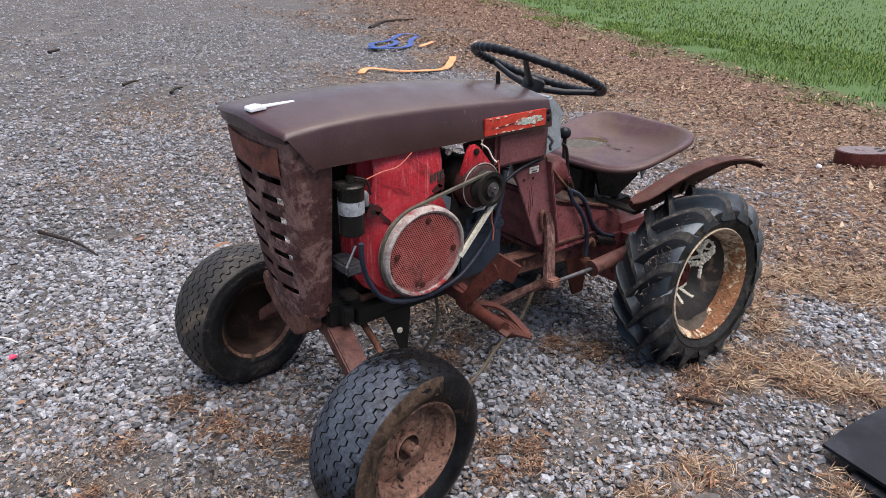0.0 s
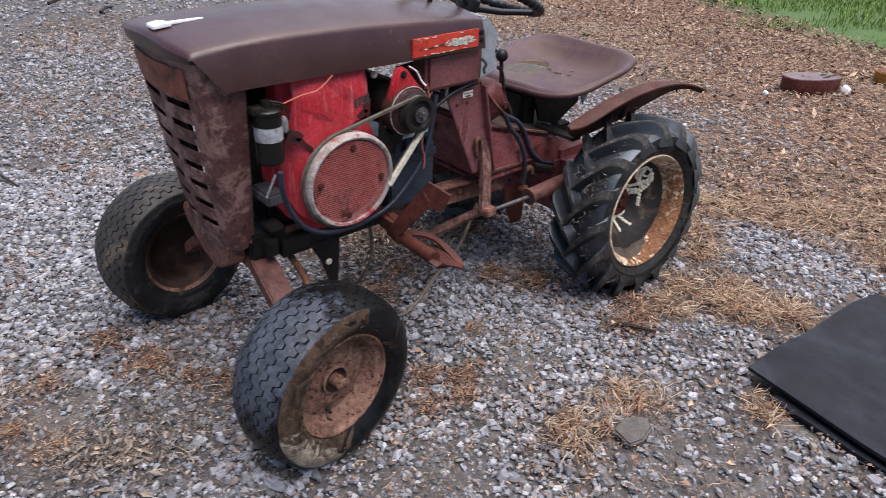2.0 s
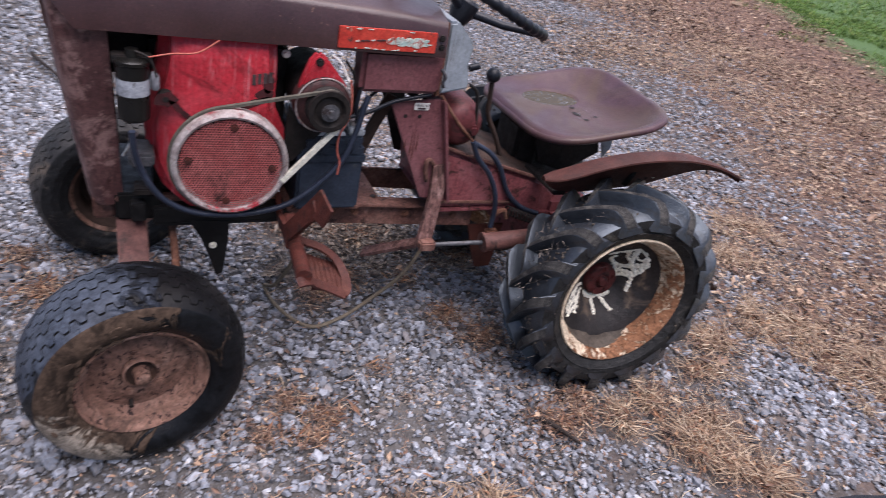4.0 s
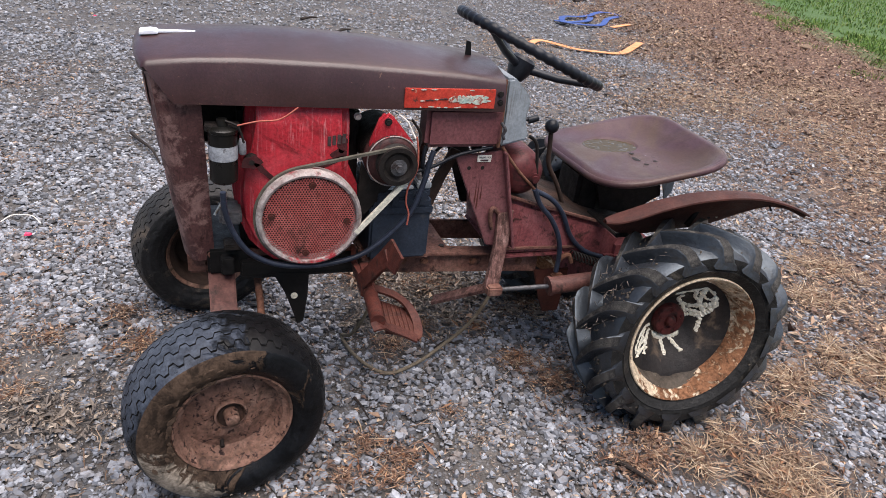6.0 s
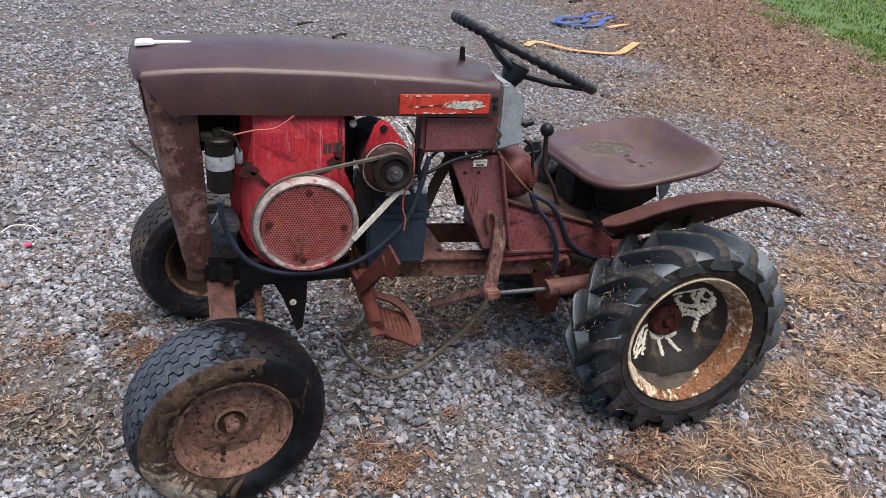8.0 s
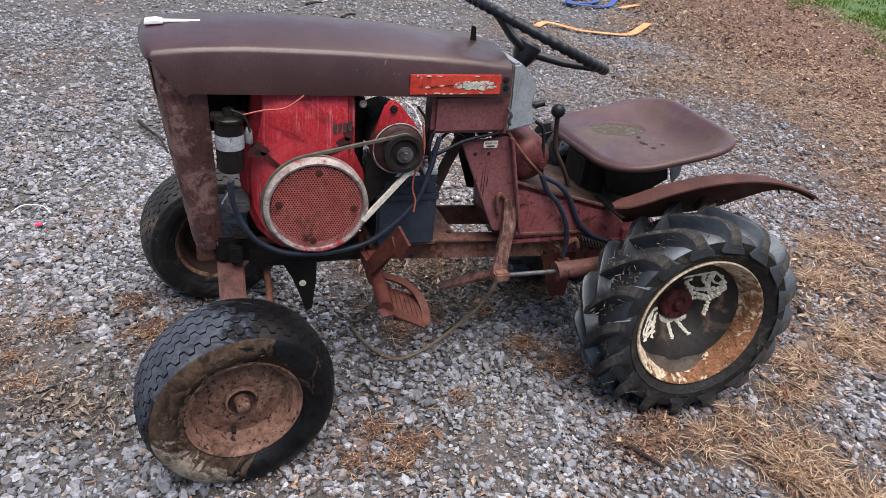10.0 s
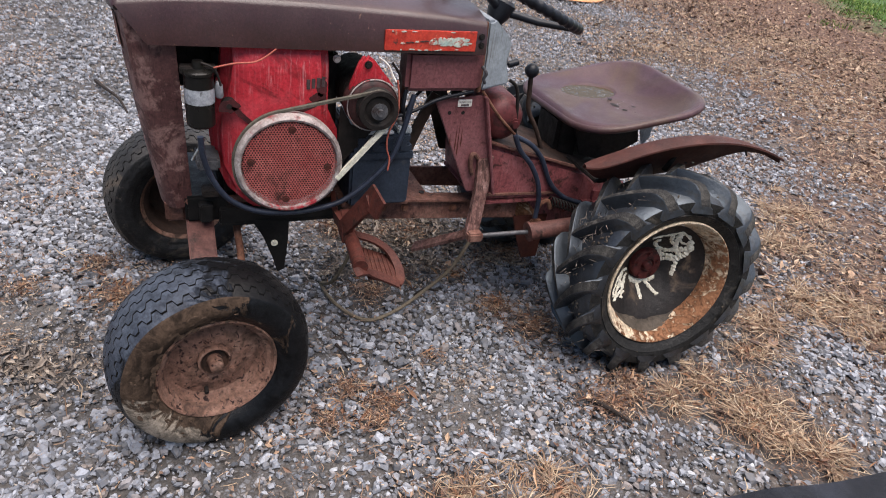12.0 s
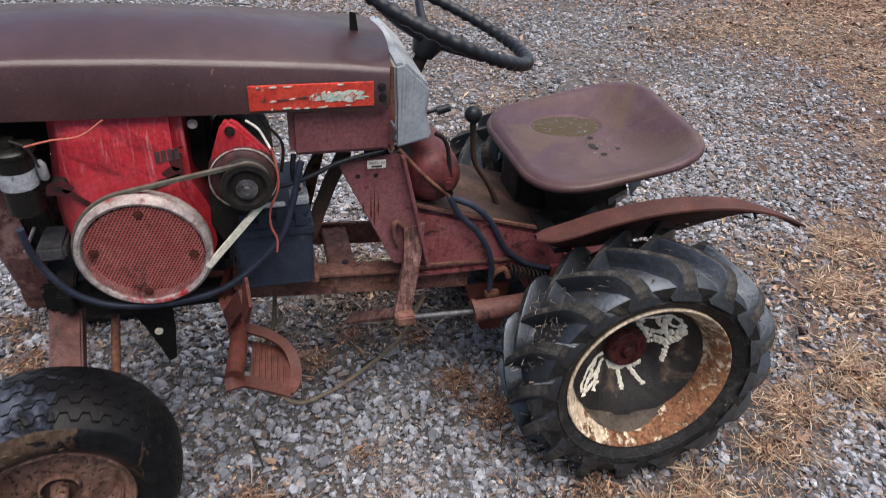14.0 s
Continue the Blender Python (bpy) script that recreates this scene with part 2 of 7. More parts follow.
M["seat"] = surf("worn_seat_paint", [(0.25, (0.030, 0.0135, 0.0175)), (0.5, (0.050, 0.0245, 0.0300)), (0.75, (0.078, 0.044, 0.050))], 7, (0.30, 0.52), 0, 0.15, 220,
                 spots=((0.014, 0.007, 0.008), 70, 0.62, 0.69), mud=((0.066, 0.040, 0.030), 5, 0.46, 0.62))
M["fender"] = surf("rusted_fender", [(0.3, (0.030, 0.010, 0.008)), (0.55, (0.060, 0.019, 0.014)), (0.75, (0.100, 0.038, 0.027))], 8, (0.45, 0.75), 0, 0.3, 170, spots=((0.032, 0.013, 0.011), 18, 0.54, 0.68), dents=0.08)
M["mat"] = surf("wet_rubber_mat", [(0.3, (0.0040, 0.0052, 0.0090)), (0.7, (0.0075, 0.0095, 0.0150))], 7, (0.42, 0.66), 0, 0.7, 220, spots=((0.20, 0.18, 0.165), 62, 0.715, 0.74), mud=((0.015, 0.018, 0.027), 4, 0.50, 0.66), dents=0.16, spec=0.19)
M["strap_blue"] = surf("blue_strap", [(0.3, (0.018, 0.042, 0.16)), (0.7, (0.04, 0.085, 0.27))], 20, (0.6, 0.8))
M["strap_orange"] = surf("orange_strap", [(0.3, (0.48, 0.15, 0.05)), (0.7, (0.64, 0.32, 0.16))], 12, (0.6, 0.8))
M["casting_red"] = surf("red_casting", [(0.3, (0.050, 0.013, 0.012)), (0.7, (0.11, 0.032, 0.027))], 14, (0.35, 0.65), 0, 0.4, 90, grain=(0.5, 1.4), spots=((0.022, 0.010, 0.009), 24, 0.55, 0.66))
M["casting_yellow"] = surf("yellow_casting", [(0.3, (0.10, 0.037, 0.014)), (0.55, (0.26, 0.12, 0.026)), (0.75, (0.17, 0.062, 0.028))], 14, (0.45, 0.75), 0, 0.4, 90, grain=(0.5, 1.4))
M["cover_red"] = surf("greasy_red_cover", [(0.3, (0.045, 0.010, 0.011)), (0.7, (0.115, 0.028, 0.029))], 12, (0.3, 0.6), 0, 0.2, 120, spots=((0.026, 0.012, 0.011), 20, 0.52, 0.64))
M["battery_case"] = surf("navy_battery_plastic", [(0.3, (0.0120, 0.0170, 0.0270)), (0.7, (0.0270, 0.0360, 0.0530))], 10, (0.30, 0.52), 0, 0.12, 200, mud=((0.06, 0.056, 0.054), 14, 0.64, 0.78))
M["bell"] = surf("dark_red_bell", [(0.3, (0.020, 0.0085, 0.0085)), (0.7, (0.060, 0.021, 0.020))], 18, (0.4, 0.7), 0, 0.4, 110, spots=((0.010, 0.008, 0.008), 26, 0.50, 0.62))
M["coil_case"] = surf("olive_black_case", [(0.3, (0.0034, 0.0033, 0.0031)), (0.7, (0.0105, 0.0098, 0.0088))], 12, (0.22, 0.42), 0, 0.1, 200, spots=((0.05, 0.04, 0.03), 30, 0.66, 0.74))
M["dull_zinc"] = surf("dull_zinc", [(0.3, (0.045, 0.045, 0.049)), (0.7, (0.110, 0.110, 0.118))], 30, (0.4, 0.6), 0.3, 0.1, 200, spots=((0.03, 0.02, 0.018), 26, 0.54, 0.66))
M["ram"] = surf("rusty_red_cylinder", [(0.3, (0.045, 0.019, 0.016)), (0.55, (0.100, 0.043, 0.036)), (0.75, (0.170, 0.088, 0.072))], 16, (0.45, 0.75), 0, 0.4, 130, spots=((0.020, 0.012, 0.010), 24, 0.54, 0.66))
M["hose"] = surf("blue_black_hose", [(0.3, (0.010, 0.013, 0.022)), (0.7, (0.026, 0.033, 0.052))], 20, (0.3, 0.5), 0, 0.1, 200, mud=((0.05, 0.045, 0.04), 20, 0.64, 0.76))
# Top of the red casting: wet purple-grey sheen put into its colour.
M["casting_grey"] = surf("wet_sheen_red_casting", [(0.3, (0.070, 0.048, 0.052)), (0.7, (0.150, 0.112, 0.118))], 16, (0.25, 0.5), 0, 0.3, 90, spots=((0.05, 0.020, 0.018), 20, 0.54, 0.66))
# Dark groove faces: the shade inside the grooves is put into the colour.
M["groove"] = surf("groove_shade_rubber", [(0.3, (0.003, 0.003, 0.0035)), (0.7, (0.008, 0.0075, 0.007))], 20, (0.7, 0.9), 0, 0.3, 150)
M["inner_dish"] = surf("brown_inner_dish", [(0.3, (0.012, 0.009, 0.008)), (0.55, (0.040, 0.023, 0.017)), (0.75, (0.11, 0.060, 0.043))], 10, (0.6, 0.85), 0, 0.4, 110)
M["grime"] = surf("oily_grime", [(0.3, (0.020, 0.008, 0.008)), (0.7, (0.075, 0.014, 0.016))], 40, (0.5, 0.8), 0, 0.4, 150)
M["mudcake"] = surf("brown_mud_cake", [(0.3, (0.032, 0.019, 0.012)), (0.7, (0.085, 0.056, 0.038))], 40, (0.75, 0.95), 0, 0.6, 150, grain=(0.5, 1.5))
M["clod"] = surf("dried_mud", [(0.3, (0.045, 0.036, 0.029)), (0.7, (0.12, 0.10, 0.08))], 30, (0.8, 0.95), 0, 0.6, 150)
M["slab"] = surf("dull_slab", [(0.3, (0.060, 0.055, 0.053)), (0.7, (0.100, 0.094, 0.090))], 25, (0.7, 0.9), 0, 0.5, 120)
M["scrap_pink"] = surf("pink_plastic", [(0.3, (0.50, 0.035, 0.10)), (0.7, (0.62, 0.07, 0.14))], 30, (0.4, 0.6))
M["twig"] = surf("dark_twig", [(0.3, (0.012, 0.009, 0.008)), (0.7, (0.034, 0.026, 0.022))], 40, (0.8, 0.95), 0, 0.4, 200)


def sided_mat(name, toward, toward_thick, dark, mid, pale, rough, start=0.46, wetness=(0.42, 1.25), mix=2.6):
    """Wheel surface with one side tinted: mud, rust, and on the tread a painted sheen; toward = direction of that side
    in the wheel.
    """
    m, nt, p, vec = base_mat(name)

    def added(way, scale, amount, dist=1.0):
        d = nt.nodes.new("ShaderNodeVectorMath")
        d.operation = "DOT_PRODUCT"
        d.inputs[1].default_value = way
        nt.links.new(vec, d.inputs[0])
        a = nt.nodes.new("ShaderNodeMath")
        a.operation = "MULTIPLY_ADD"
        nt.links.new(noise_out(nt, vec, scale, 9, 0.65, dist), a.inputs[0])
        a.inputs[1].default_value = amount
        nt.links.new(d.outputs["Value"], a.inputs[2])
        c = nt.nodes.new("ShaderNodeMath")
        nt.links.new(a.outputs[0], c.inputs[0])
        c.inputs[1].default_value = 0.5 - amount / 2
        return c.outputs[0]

    dirt_or_sheen = ramp(nt, added(toward, 11 if mix < 4 else 48, mix), [(start, 0.0), (start + (0.06 if mix < 4 else 0.42), 1.0)])
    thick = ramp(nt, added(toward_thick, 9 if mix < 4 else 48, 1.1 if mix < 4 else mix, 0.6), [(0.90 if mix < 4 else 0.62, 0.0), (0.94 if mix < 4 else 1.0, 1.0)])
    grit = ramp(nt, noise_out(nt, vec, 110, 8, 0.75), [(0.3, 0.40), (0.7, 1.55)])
    col = mixc(nt, dirt_or_sheen, dark, mid)
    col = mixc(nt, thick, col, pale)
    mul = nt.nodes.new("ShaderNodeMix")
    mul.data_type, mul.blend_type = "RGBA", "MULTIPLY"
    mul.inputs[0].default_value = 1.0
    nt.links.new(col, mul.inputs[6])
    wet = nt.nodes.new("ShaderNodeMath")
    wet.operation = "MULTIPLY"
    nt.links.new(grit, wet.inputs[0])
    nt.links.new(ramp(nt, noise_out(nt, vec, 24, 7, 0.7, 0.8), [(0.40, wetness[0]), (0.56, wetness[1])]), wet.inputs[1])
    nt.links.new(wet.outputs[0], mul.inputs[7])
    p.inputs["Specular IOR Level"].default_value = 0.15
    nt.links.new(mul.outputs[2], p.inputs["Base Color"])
    nt.links.new(ramp(nt, dirt_or_sheen, [(0.0, rough[0]), (1.0, rough[1])]), p.inputs["Roughness"])
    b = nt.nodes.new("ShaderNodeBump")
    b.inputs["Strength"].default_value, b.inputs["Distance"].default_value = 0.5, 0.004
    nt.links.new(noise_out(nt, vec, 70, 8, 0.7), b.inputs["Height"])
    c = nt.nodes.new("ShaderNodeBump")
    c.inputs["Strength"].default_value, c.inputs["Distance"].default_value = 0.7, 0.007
    nt.links.new(dirt_or_sheen, c.inputs["Height"])
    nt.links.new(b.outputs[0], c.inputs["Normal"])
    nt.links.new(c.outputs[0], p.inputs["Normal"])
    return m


M["muddy"] = sided_mat("muddy_sidewall", (-2.4, 0.0, 0.9), (-2.3, 0.0, -1.6), (0.0050, 0.0055, 0.0065), (0.044, 0.029, 0.020), (0.20, 0.170, 0.137), (0.30, 0.8))
# Blue-grey sky sheen and dry dust put into the tread colour, top front.
M["tread"] = sided_mat("sheen_painted_tread_rubber", (-1.45, 0.0, 1.65), (-1.5, 0.0, 1.7), (0.0035, 0.0037, 0.0044), (0.027, 0.033, 0.046), (0.042, 0.050, 0.066), (0.40, 0.46), 0.82, (0.75, 1.15), mix=0.8)
M["cream"] = sided_mat("cream_rim_paint", (3.0, 0.0, -2.1), (2.9, 0.0, -3.1), (0.58, 0.470, 0.340), (0.42, 0.290, 0.180), (0.195, 0.092, 0.048), (0.50, 0.8), 0.58, (0.70, 1.15), mix=4.2)


def water_mat():
    m, nt, p, vec = base_mat("puddle_water")
    p.inputs["Base Color"].default_value = (0.048, 0.035, 0.018, 1)
    p.inputs["Roughness"].default_value = 0.03
    p.inputs["IOR"].default_value = 1.33
    # Patchy specular level imitates sky glints broken up by tree reflections.
    nt.links.new(ramp(nt, noise_out(nt, vec, 75, 4, 0.6, 0.6), [(0.56, 0.08), (0.64, 0.8)]), p.inputs["Specular IOR Level"])
    b = nt.nodes.new("ShaderNodeBump")
    b.inputs["Strength"].default_value, b.inputs["Distance"].default_value = 0.2, 0.002
    nt.links.new(noise_out(nt, vec, 26, 2, 0.5), b.inputs["Height"])
    nt.links.new(b.outputs[0], p.inputs["Normal"])
    return m


M["water"] = water_mat()


def bits_mat(name, stops, rough=0.75, per_object=False, bump=0.3, bscale=220):
    """Loose pieces: each one takes its own colour."""
    m, nt, p, vec = base_mat(name)
    g = nt.nodes.new("ShaderNodeObjectInfo" if per_object else "ShaderNodeNewGeometry")
    rnd = g.outputs["Random" if per_object else "Random Per Island"]
    col = ramp(nt, rnd, stops)
    pos = nt.nodes.new("ShaderNodeNewGeometry").outputs["Position"]
    n = noise_out(nt, pos, 90, 5, 0.65)
    col = mixc(nt, 0.6, col, mixc(nt, ramp(nt, n, [(0.36, 0.0), (0.60, 1.0)]), (0.105, 0.094, 0.086), col))
    nt.links.new(col, p.inputs["Base Color"])
    p.inputs["Roughness"].default_value = rough
    if rough > 0.85:
        p.inputs["Specular IOR Level"].default_value = 0.08
    b = nt.nodes.new("ShaderNodeBump")
    b.inputs["Strength"].default_value, b.inputs["Distance"].default_value = bump, 0.002
    nt.links.new(noise_out(nt, pos, bscale, 4, 0.6), b.inputs["Height"])
    nt.links.new(b.outputs[0], p.inputs["Normal"])
    return m


STONE_STOPS = [(0.0, (0.036, 0.039, 0.046)), (0.16, (0.090, 0.098, 0.116)), (0.40, (0.172, 0.187, 0.220)), (0.66, (0.242, 0.260, 0.300)),
               (0.76, (0.19, 0.156, 0.136)), (0.82, (0.272, 0.290, 0.330)), (0.95, (0.318, 0.337, 0.378)), (1.0, (0.415, 0.432, 0.462))]
M["stones"] = bits_mat("loose_gravel", STONE_STOPS, 0.65)
M["stone_single"] = bits_mat("gravel_stone", STONE_STOPS, 0.65, True)
M["straw"] = bits_mat("dry_straw", [(0.0, (0.125, 0.065, 0.034)), (0.3, (0.215, 0.130, 0.078)), (0.65, (0.355, 0.248, 0.156)), (0.9, (0.490, 0.375, 0.250)), (1.0, (0.62, 0.52, 0.38))], 0.8)
M["leaves"] = bits_mat("dead_leaf_litter", [(0.0, (0.055, 0.028, 0.019)), (0.3, (0.125, 0.064, 0.040)), (0.6, (0.225, 0.128, 0.080)), (0.85, (0.37, 0.245, 0.155)), (1.0, (0.52, 0.39, 0.27))], 0.75)
M["crumbs"] = bits_mat("damp_crumbs", [(0.0, (0.034, 0.027, 0.023)), (0.5, (0.120, 0.097, 0.082)), (0.85, (0.25, 0.205, 0.165)), (1.0, (0.42, 0.35, 0.28))], 0.7)
M["chips"] = bits_mat("shredded_bark_chips", [(0.0, (0.050, 0.021, 0.012)), (0.35, (0.125, 0.052, 0.026)), (0.7, (0.225, 0.105, 0.052)), (0.92, (0.33, 0.18, 0.095)), (1.0, (0.52, 0.34, 0.20))], 0.75)
M["grass"] = bits_mat("green_grass", [(0.0, (0.048, 0.105, 0.012)), (0.4, (0.085, 0.175, 0.022)), (0.8, (0.135, 0.245, 0.036)), (1.0, (0.25, 0.27, 0.08))], 0.9)

# boundary of the lawn: LAWN_X * x + LAWN_Y * y = LAWN_S
LAWN_X, LAWN_Y, LAWN_S = 0.907, -0.42, 4.85


def ground_mat():
    m, nt, p, vec = base_mat("gravel_ground")
    L = nt.links.new
    sep = nt.nodes.new("ShaderNodeVectorMath")
    sep.operation = "DOT_PRODUCT"
    sep.inputs[1].default_value = (LAWN_X, LAWN_Y, 0)
    L(vec, sep.inputs[0])
    s = sep.outputs["Value"]

    def shifted(scale, amount):
        n = noise_out(nt, vec, scale, 6, 0.65)
        a = nt.nodes.new("ShaderNodeMath")
        a.operation = "MULTIPLY_ADD"
        L(n, a.inputs[0])
        a.inputs[1].default_value = amount
        L(s, a.inputs[2])
        return a.outputs[0]

    def band(sock, lo, hi):
        r = nt.nodes.new("ShaderNodeMapRange")
        r.inputs[1].default_value, r.inputs[2].default_value = lo, hi
        L(sock, r.inputs[0])
        return r.outputs[0]

    v = nt.nodes.new("ShaderNodeTexVoronoi")
    v.inputs["Scale"].default_value = 88
    L(vec, v.inputs["Vector"])
    cell = nt.nodes.new("ShaderNodeSeparateColor")
    L(v.outputs["Color"], cell.inputs[0])
    stone = ramp(nt, cell.outputs[0], STONE_STOPS)
    ve = nt.nodes.new("ShaderNodeTexVoronoi")
    ve.feature = "DISTANCE_TO_EDGE"
    ve.inputs["Scale"].default_value = 88
    L(vec, ve.inputs["Vector"])
    gap = ramp(nt, ve.outputs["Distance"], [(0.0, 1.0), (0.30, 0.0)])
    dirt = ramp(nt, noise_out(nt, vec, 60, 9, 0.75), [(0.3, (0.017, 0.0155, 0.0148)), (0.7, (0.082, 0.074, 0.069))])
    soiled = ramp(nt, noise_out(nt, vec, 26, 7, 0.7), [(0.36, 0.35), (0.56, 0.95)])
    gravel = mixc(nt, soiled, mixc(nt, gap, stone, dirt), dirt)
    dusty = ramp(nt, noise_out(nt, vec, 2.2, 6, 0.6), [(0.54, 0.0), (0.70, 0.6)])
    gravel = mixc(nt, dusty, gravel, ramp(nt, noise_out(nt, vec, 60, 6, 0.7), [(0.3, (0.11, 0.102, 0.095)), (0.7, (0.235, 0.222, 0.21))]))
    v2 = nt.nodes.new("ShaderNodeTexVoronoi")
    v2.inputs["Scale"].default_value = 60
    L(stretch(nt, vec, (1.0, 0.55, 1.0)), v2.inputs["Vector"])
    cell2 = nt.nodes.new("ShaderNodeSeparateColor")
    L(v2.outputs["Color"], cell2.inputs[0])
    leaf = ramp(nt, cell2.outputs[0], [(0.0, (0.028, 0.014, 0.010)), (0.4, (0.068, 0.034, 0.023)), (0.75, (0.12, 0.067, 0.044)), (1.0, (0.21, 0.135, 0.088))])
    col = mixc(nt, band(shifted(1.3, 4.2), 3.6, 5.2), gravel, leaf)
    green = ramp(nt, noise_out(nt, vec, 35, 8, 0.75), [(0.3, (0.022, 0.046, 0.011)), (0.55, (0.045, 0.092, 0.021)), (0.75, (0.075, 0.135, 0.036))])
    col = mixc(nt, band(shifted(3.5, 0.9), LAWN_S + 0.1, LAWN_S + 0.7), col, green)
    L(col, p.inputs["Base Color"])
    p.inputs["Roughness"].default_value = 0.85
    p.inputs["Specular IOR Level"].default_value = 0.32
    b = nt.nodes.new("ShaderNodeBump")
    b.inputs["Strength"].default_value, b.inputs["Distance"].default_value = 0.7, 0.007
    L(ve.outputs["Distance"], b.inputs["Height"])
    L(b.outputs[0], p.inputs["Normal"])
    return m


M["ground"] = ground_mat()


# ---- mesh helpers ----
def link_mesh(name, bm, material, parent=None, label="", smooth=True, angle=40):
    me = bpy.data.meshes.new(name)
    bmesh.ops.recalc_face_normals(bm, faces=bm.faces)
    lim = radians(angle)
    for f in bm.faces:
        f.smooth = smooth
    for e in bm.edges:
        if len(e.link_faces) == 2:
            e.smooth = e.calc_face_angle(0) < lim
    bm.to_mesh(me)
    bm.free()
    me.materials.append(material)
    ob = new(name, me)
    if parent:
        ob.parent = parent
    if label:
        ob["label"] = label
    return ob


def part(name, bm, material, parent, label=""):
    return link_mesh(name, bm, material, parent, label)


def thing(name, label, category, group="", loc=(0, 0, 0)):
    ob = new(name)
    ob.location = loc
    return tagged(ob, label, category, group)


def join(*bms):
    out = bms[0]
    for b in bms[1:]:
        me = bpy.data.meshes.new("tmp")
        b.to_mesh(me)
        out.from_mesh(me)
        b.free()
        bpy.data.meshes.remove(me)
    return out


def bevel(bm, w, seg=2, angle=30):
    if w > 0:
        es = [e for e in bm.edges if len(e.link_faces) == 2 and e.calc_face_angle(0) > radians(angle)]
        bmesh.ops.bevel(bm, geom=es, offset=w, segments=seg, affect="EDGES", clamp_overlap=True)
    return bm


def box(lo, hi, w=0.004, m=None):
    bm = bmesh.new()
    c = [(a + b) / 2 for a, b in zip(lo, hi)]
    s = [b - a for a, b in zip(lo, hi)]
    bmesh.ops.create_cube(bm, size=1, matrix=Matrix.Translation(c) @ Matrix.Diagonal((*s, 1)))
    bevel(bm, w)
    if m:
        bm.transform(m)
    return bm


def prism(pts, a, b, axis="y", w=0.003, seg=2):
    """A flat outline pushed from a to b along an axis; pts are the other two coordinates, in order."""
    bm = bmesh.new()

    def at(p, v):
        return {"x": (v, p[0], p[1]), "y": (p[0], v, p[1]), "z": (p[0], p[1], v)}[axis]
    lo = [bm.verts.new(at(p, a)) for p in pts]
    hi = [bm.verts.new(at(p, b)) for p in pts]
    bm.faces.new(lo)
    bm.faces.new(hi[::-1])
    n = len(pts)
    for i in range(n):
        bm.faces.new((lo[i], lo[(i + 1) % n], hi[(i + 1) % n], hi[i]))
    bmesh.ops.recalc_face_normals(bm, faces=bm.faces)
    return bevel(bm, w, seg)


def spline(pts, n=8):
    """Smooth path through points."""
    P = [Vector(p) for p in pts]
    out = []
    for i in range(len(P) - 1):
        a, b, c, d = P[max(i - 1, 0)], P[i], P[i + 1], P[min(i + 2, len(P) - 1)]
        for k in range(n):
            t = k / n
            out.append(0.5 * (2 * b + (c - a) * t + (2 * a - 5 * b + 4 * c - d) * t * t + (3 * b - a - 3 * c + d) * t ** 3))
    return out + [P[-1]]


def tube(pts, r, sides=10, closed=False, flat=None):
    """Round bar along a path; r may be a list. flat = (half width, half thickness, up) gives a flat strap."""
    bm = bmesh.new()
    P = [Vector(p) for p in pts]
    n = len(P)
    rings, prev = [], None
    for i, p in enumerate(P):
        d = (P[(i + 1) % n] - P[i - 1]) if closed else (P[min(i + 1, n - 1)] - P[max(i - 1, 0)])
        d.normalize()
        if prev is None:
            u = d.cross(Vector((0, 0, 1)))
            if u.length < 0.1:
                u = d.cross(Vector((0, 1, 0)))
        else:
            u = prev - d * prev.dot(d)
        if flat and flat[2]:
            u = Vector(flat[2]).cross(d)
        u.normalize()
        prev = u
        v = d.cross(u)
        rr = r[i] if isinstance(r, (list, tuple)) else r
        ring = []
        for k in range(4 if flat else sides):
            if flat:
                sx, sy = ((1, 1), (-1, 1), (-1, -1), (1, -1))[k]
                q = p + u * (flat[0] * sx) + v * (flat[1] * sy)
            else:
                t = 2 * math.pi * k / sides
                q = p + (u * math.cos(t) + v * math.sin(t)) * rr
            ring.append(bm.verts.new(q))
        rings.append(ring)
    m = len(rings[0])
    for i in range(n if closed else n - 1):
        a, b = rings[i], rings[(i + 1) % n]
        for k in range(m):
            bm.faces.new((a[k], a[(k + 1) % m], b[(k + 1) % m], b[k]))
    if not closed:
        bm.faces.new(rings[0][::-1])
        bm.faces.new(rings[-1])
    return bm


def rod(a, b, r, sides=16, w=0.0):
    bm = tube([a, b], r, sides)
    return bevel(bm, w, 2, 50)


def lathe(profile, m=None, n=48, closed=False, caps=True):
    """Turned shape: (radius, height along -y) pairs round the y axis."""
    bm = bmesh.new()
    rings = []
    for r, h in profile:
        rings.append([bm.verts.new((r * math.cos(2 * math.pi * k / n), -h, r * math.sin(2 * math.pi * k / n))) for k in range(n)])
    pairs = list(zip(rings, rings[1:])) + ([(rings[-1], rings[0])] if closed else [])
    for a, b in pairs:
        for k in range(n):
            bm.faces.new((a[k], a[(k + 1) % n], b[(k + 1) % n], b[k]))
    if not closed and caps:
        for ring, (r, h) in ((rings[0], profile[0]), (rings[-1], profile[-1])):
            if r > 1e-4:
                bm.faces.new(ring)
    bmesh.ops.remove_doubles(bm, verts=bm.verts, dist=1e-6)
    if m:
        bm.transform(m)
    return bm


def loft(sections, closed=True, caps=True):
    bm = bmesh.new()
    rings = [[bm.verts.new(p) for p in s] for s in sections]
    m = len(rings[0])
    for a, b in zip(rings, rings[1:]):
        for k in range(m if closed else m - 1):
            bm.faces.new((a[k], a[(k + 1) % m], b[(k + 1) % m], b[k]))
    if caps and closed:
        bm.faces.new(rings[0])
        bm.faces.new(rings[-1])
    return bm


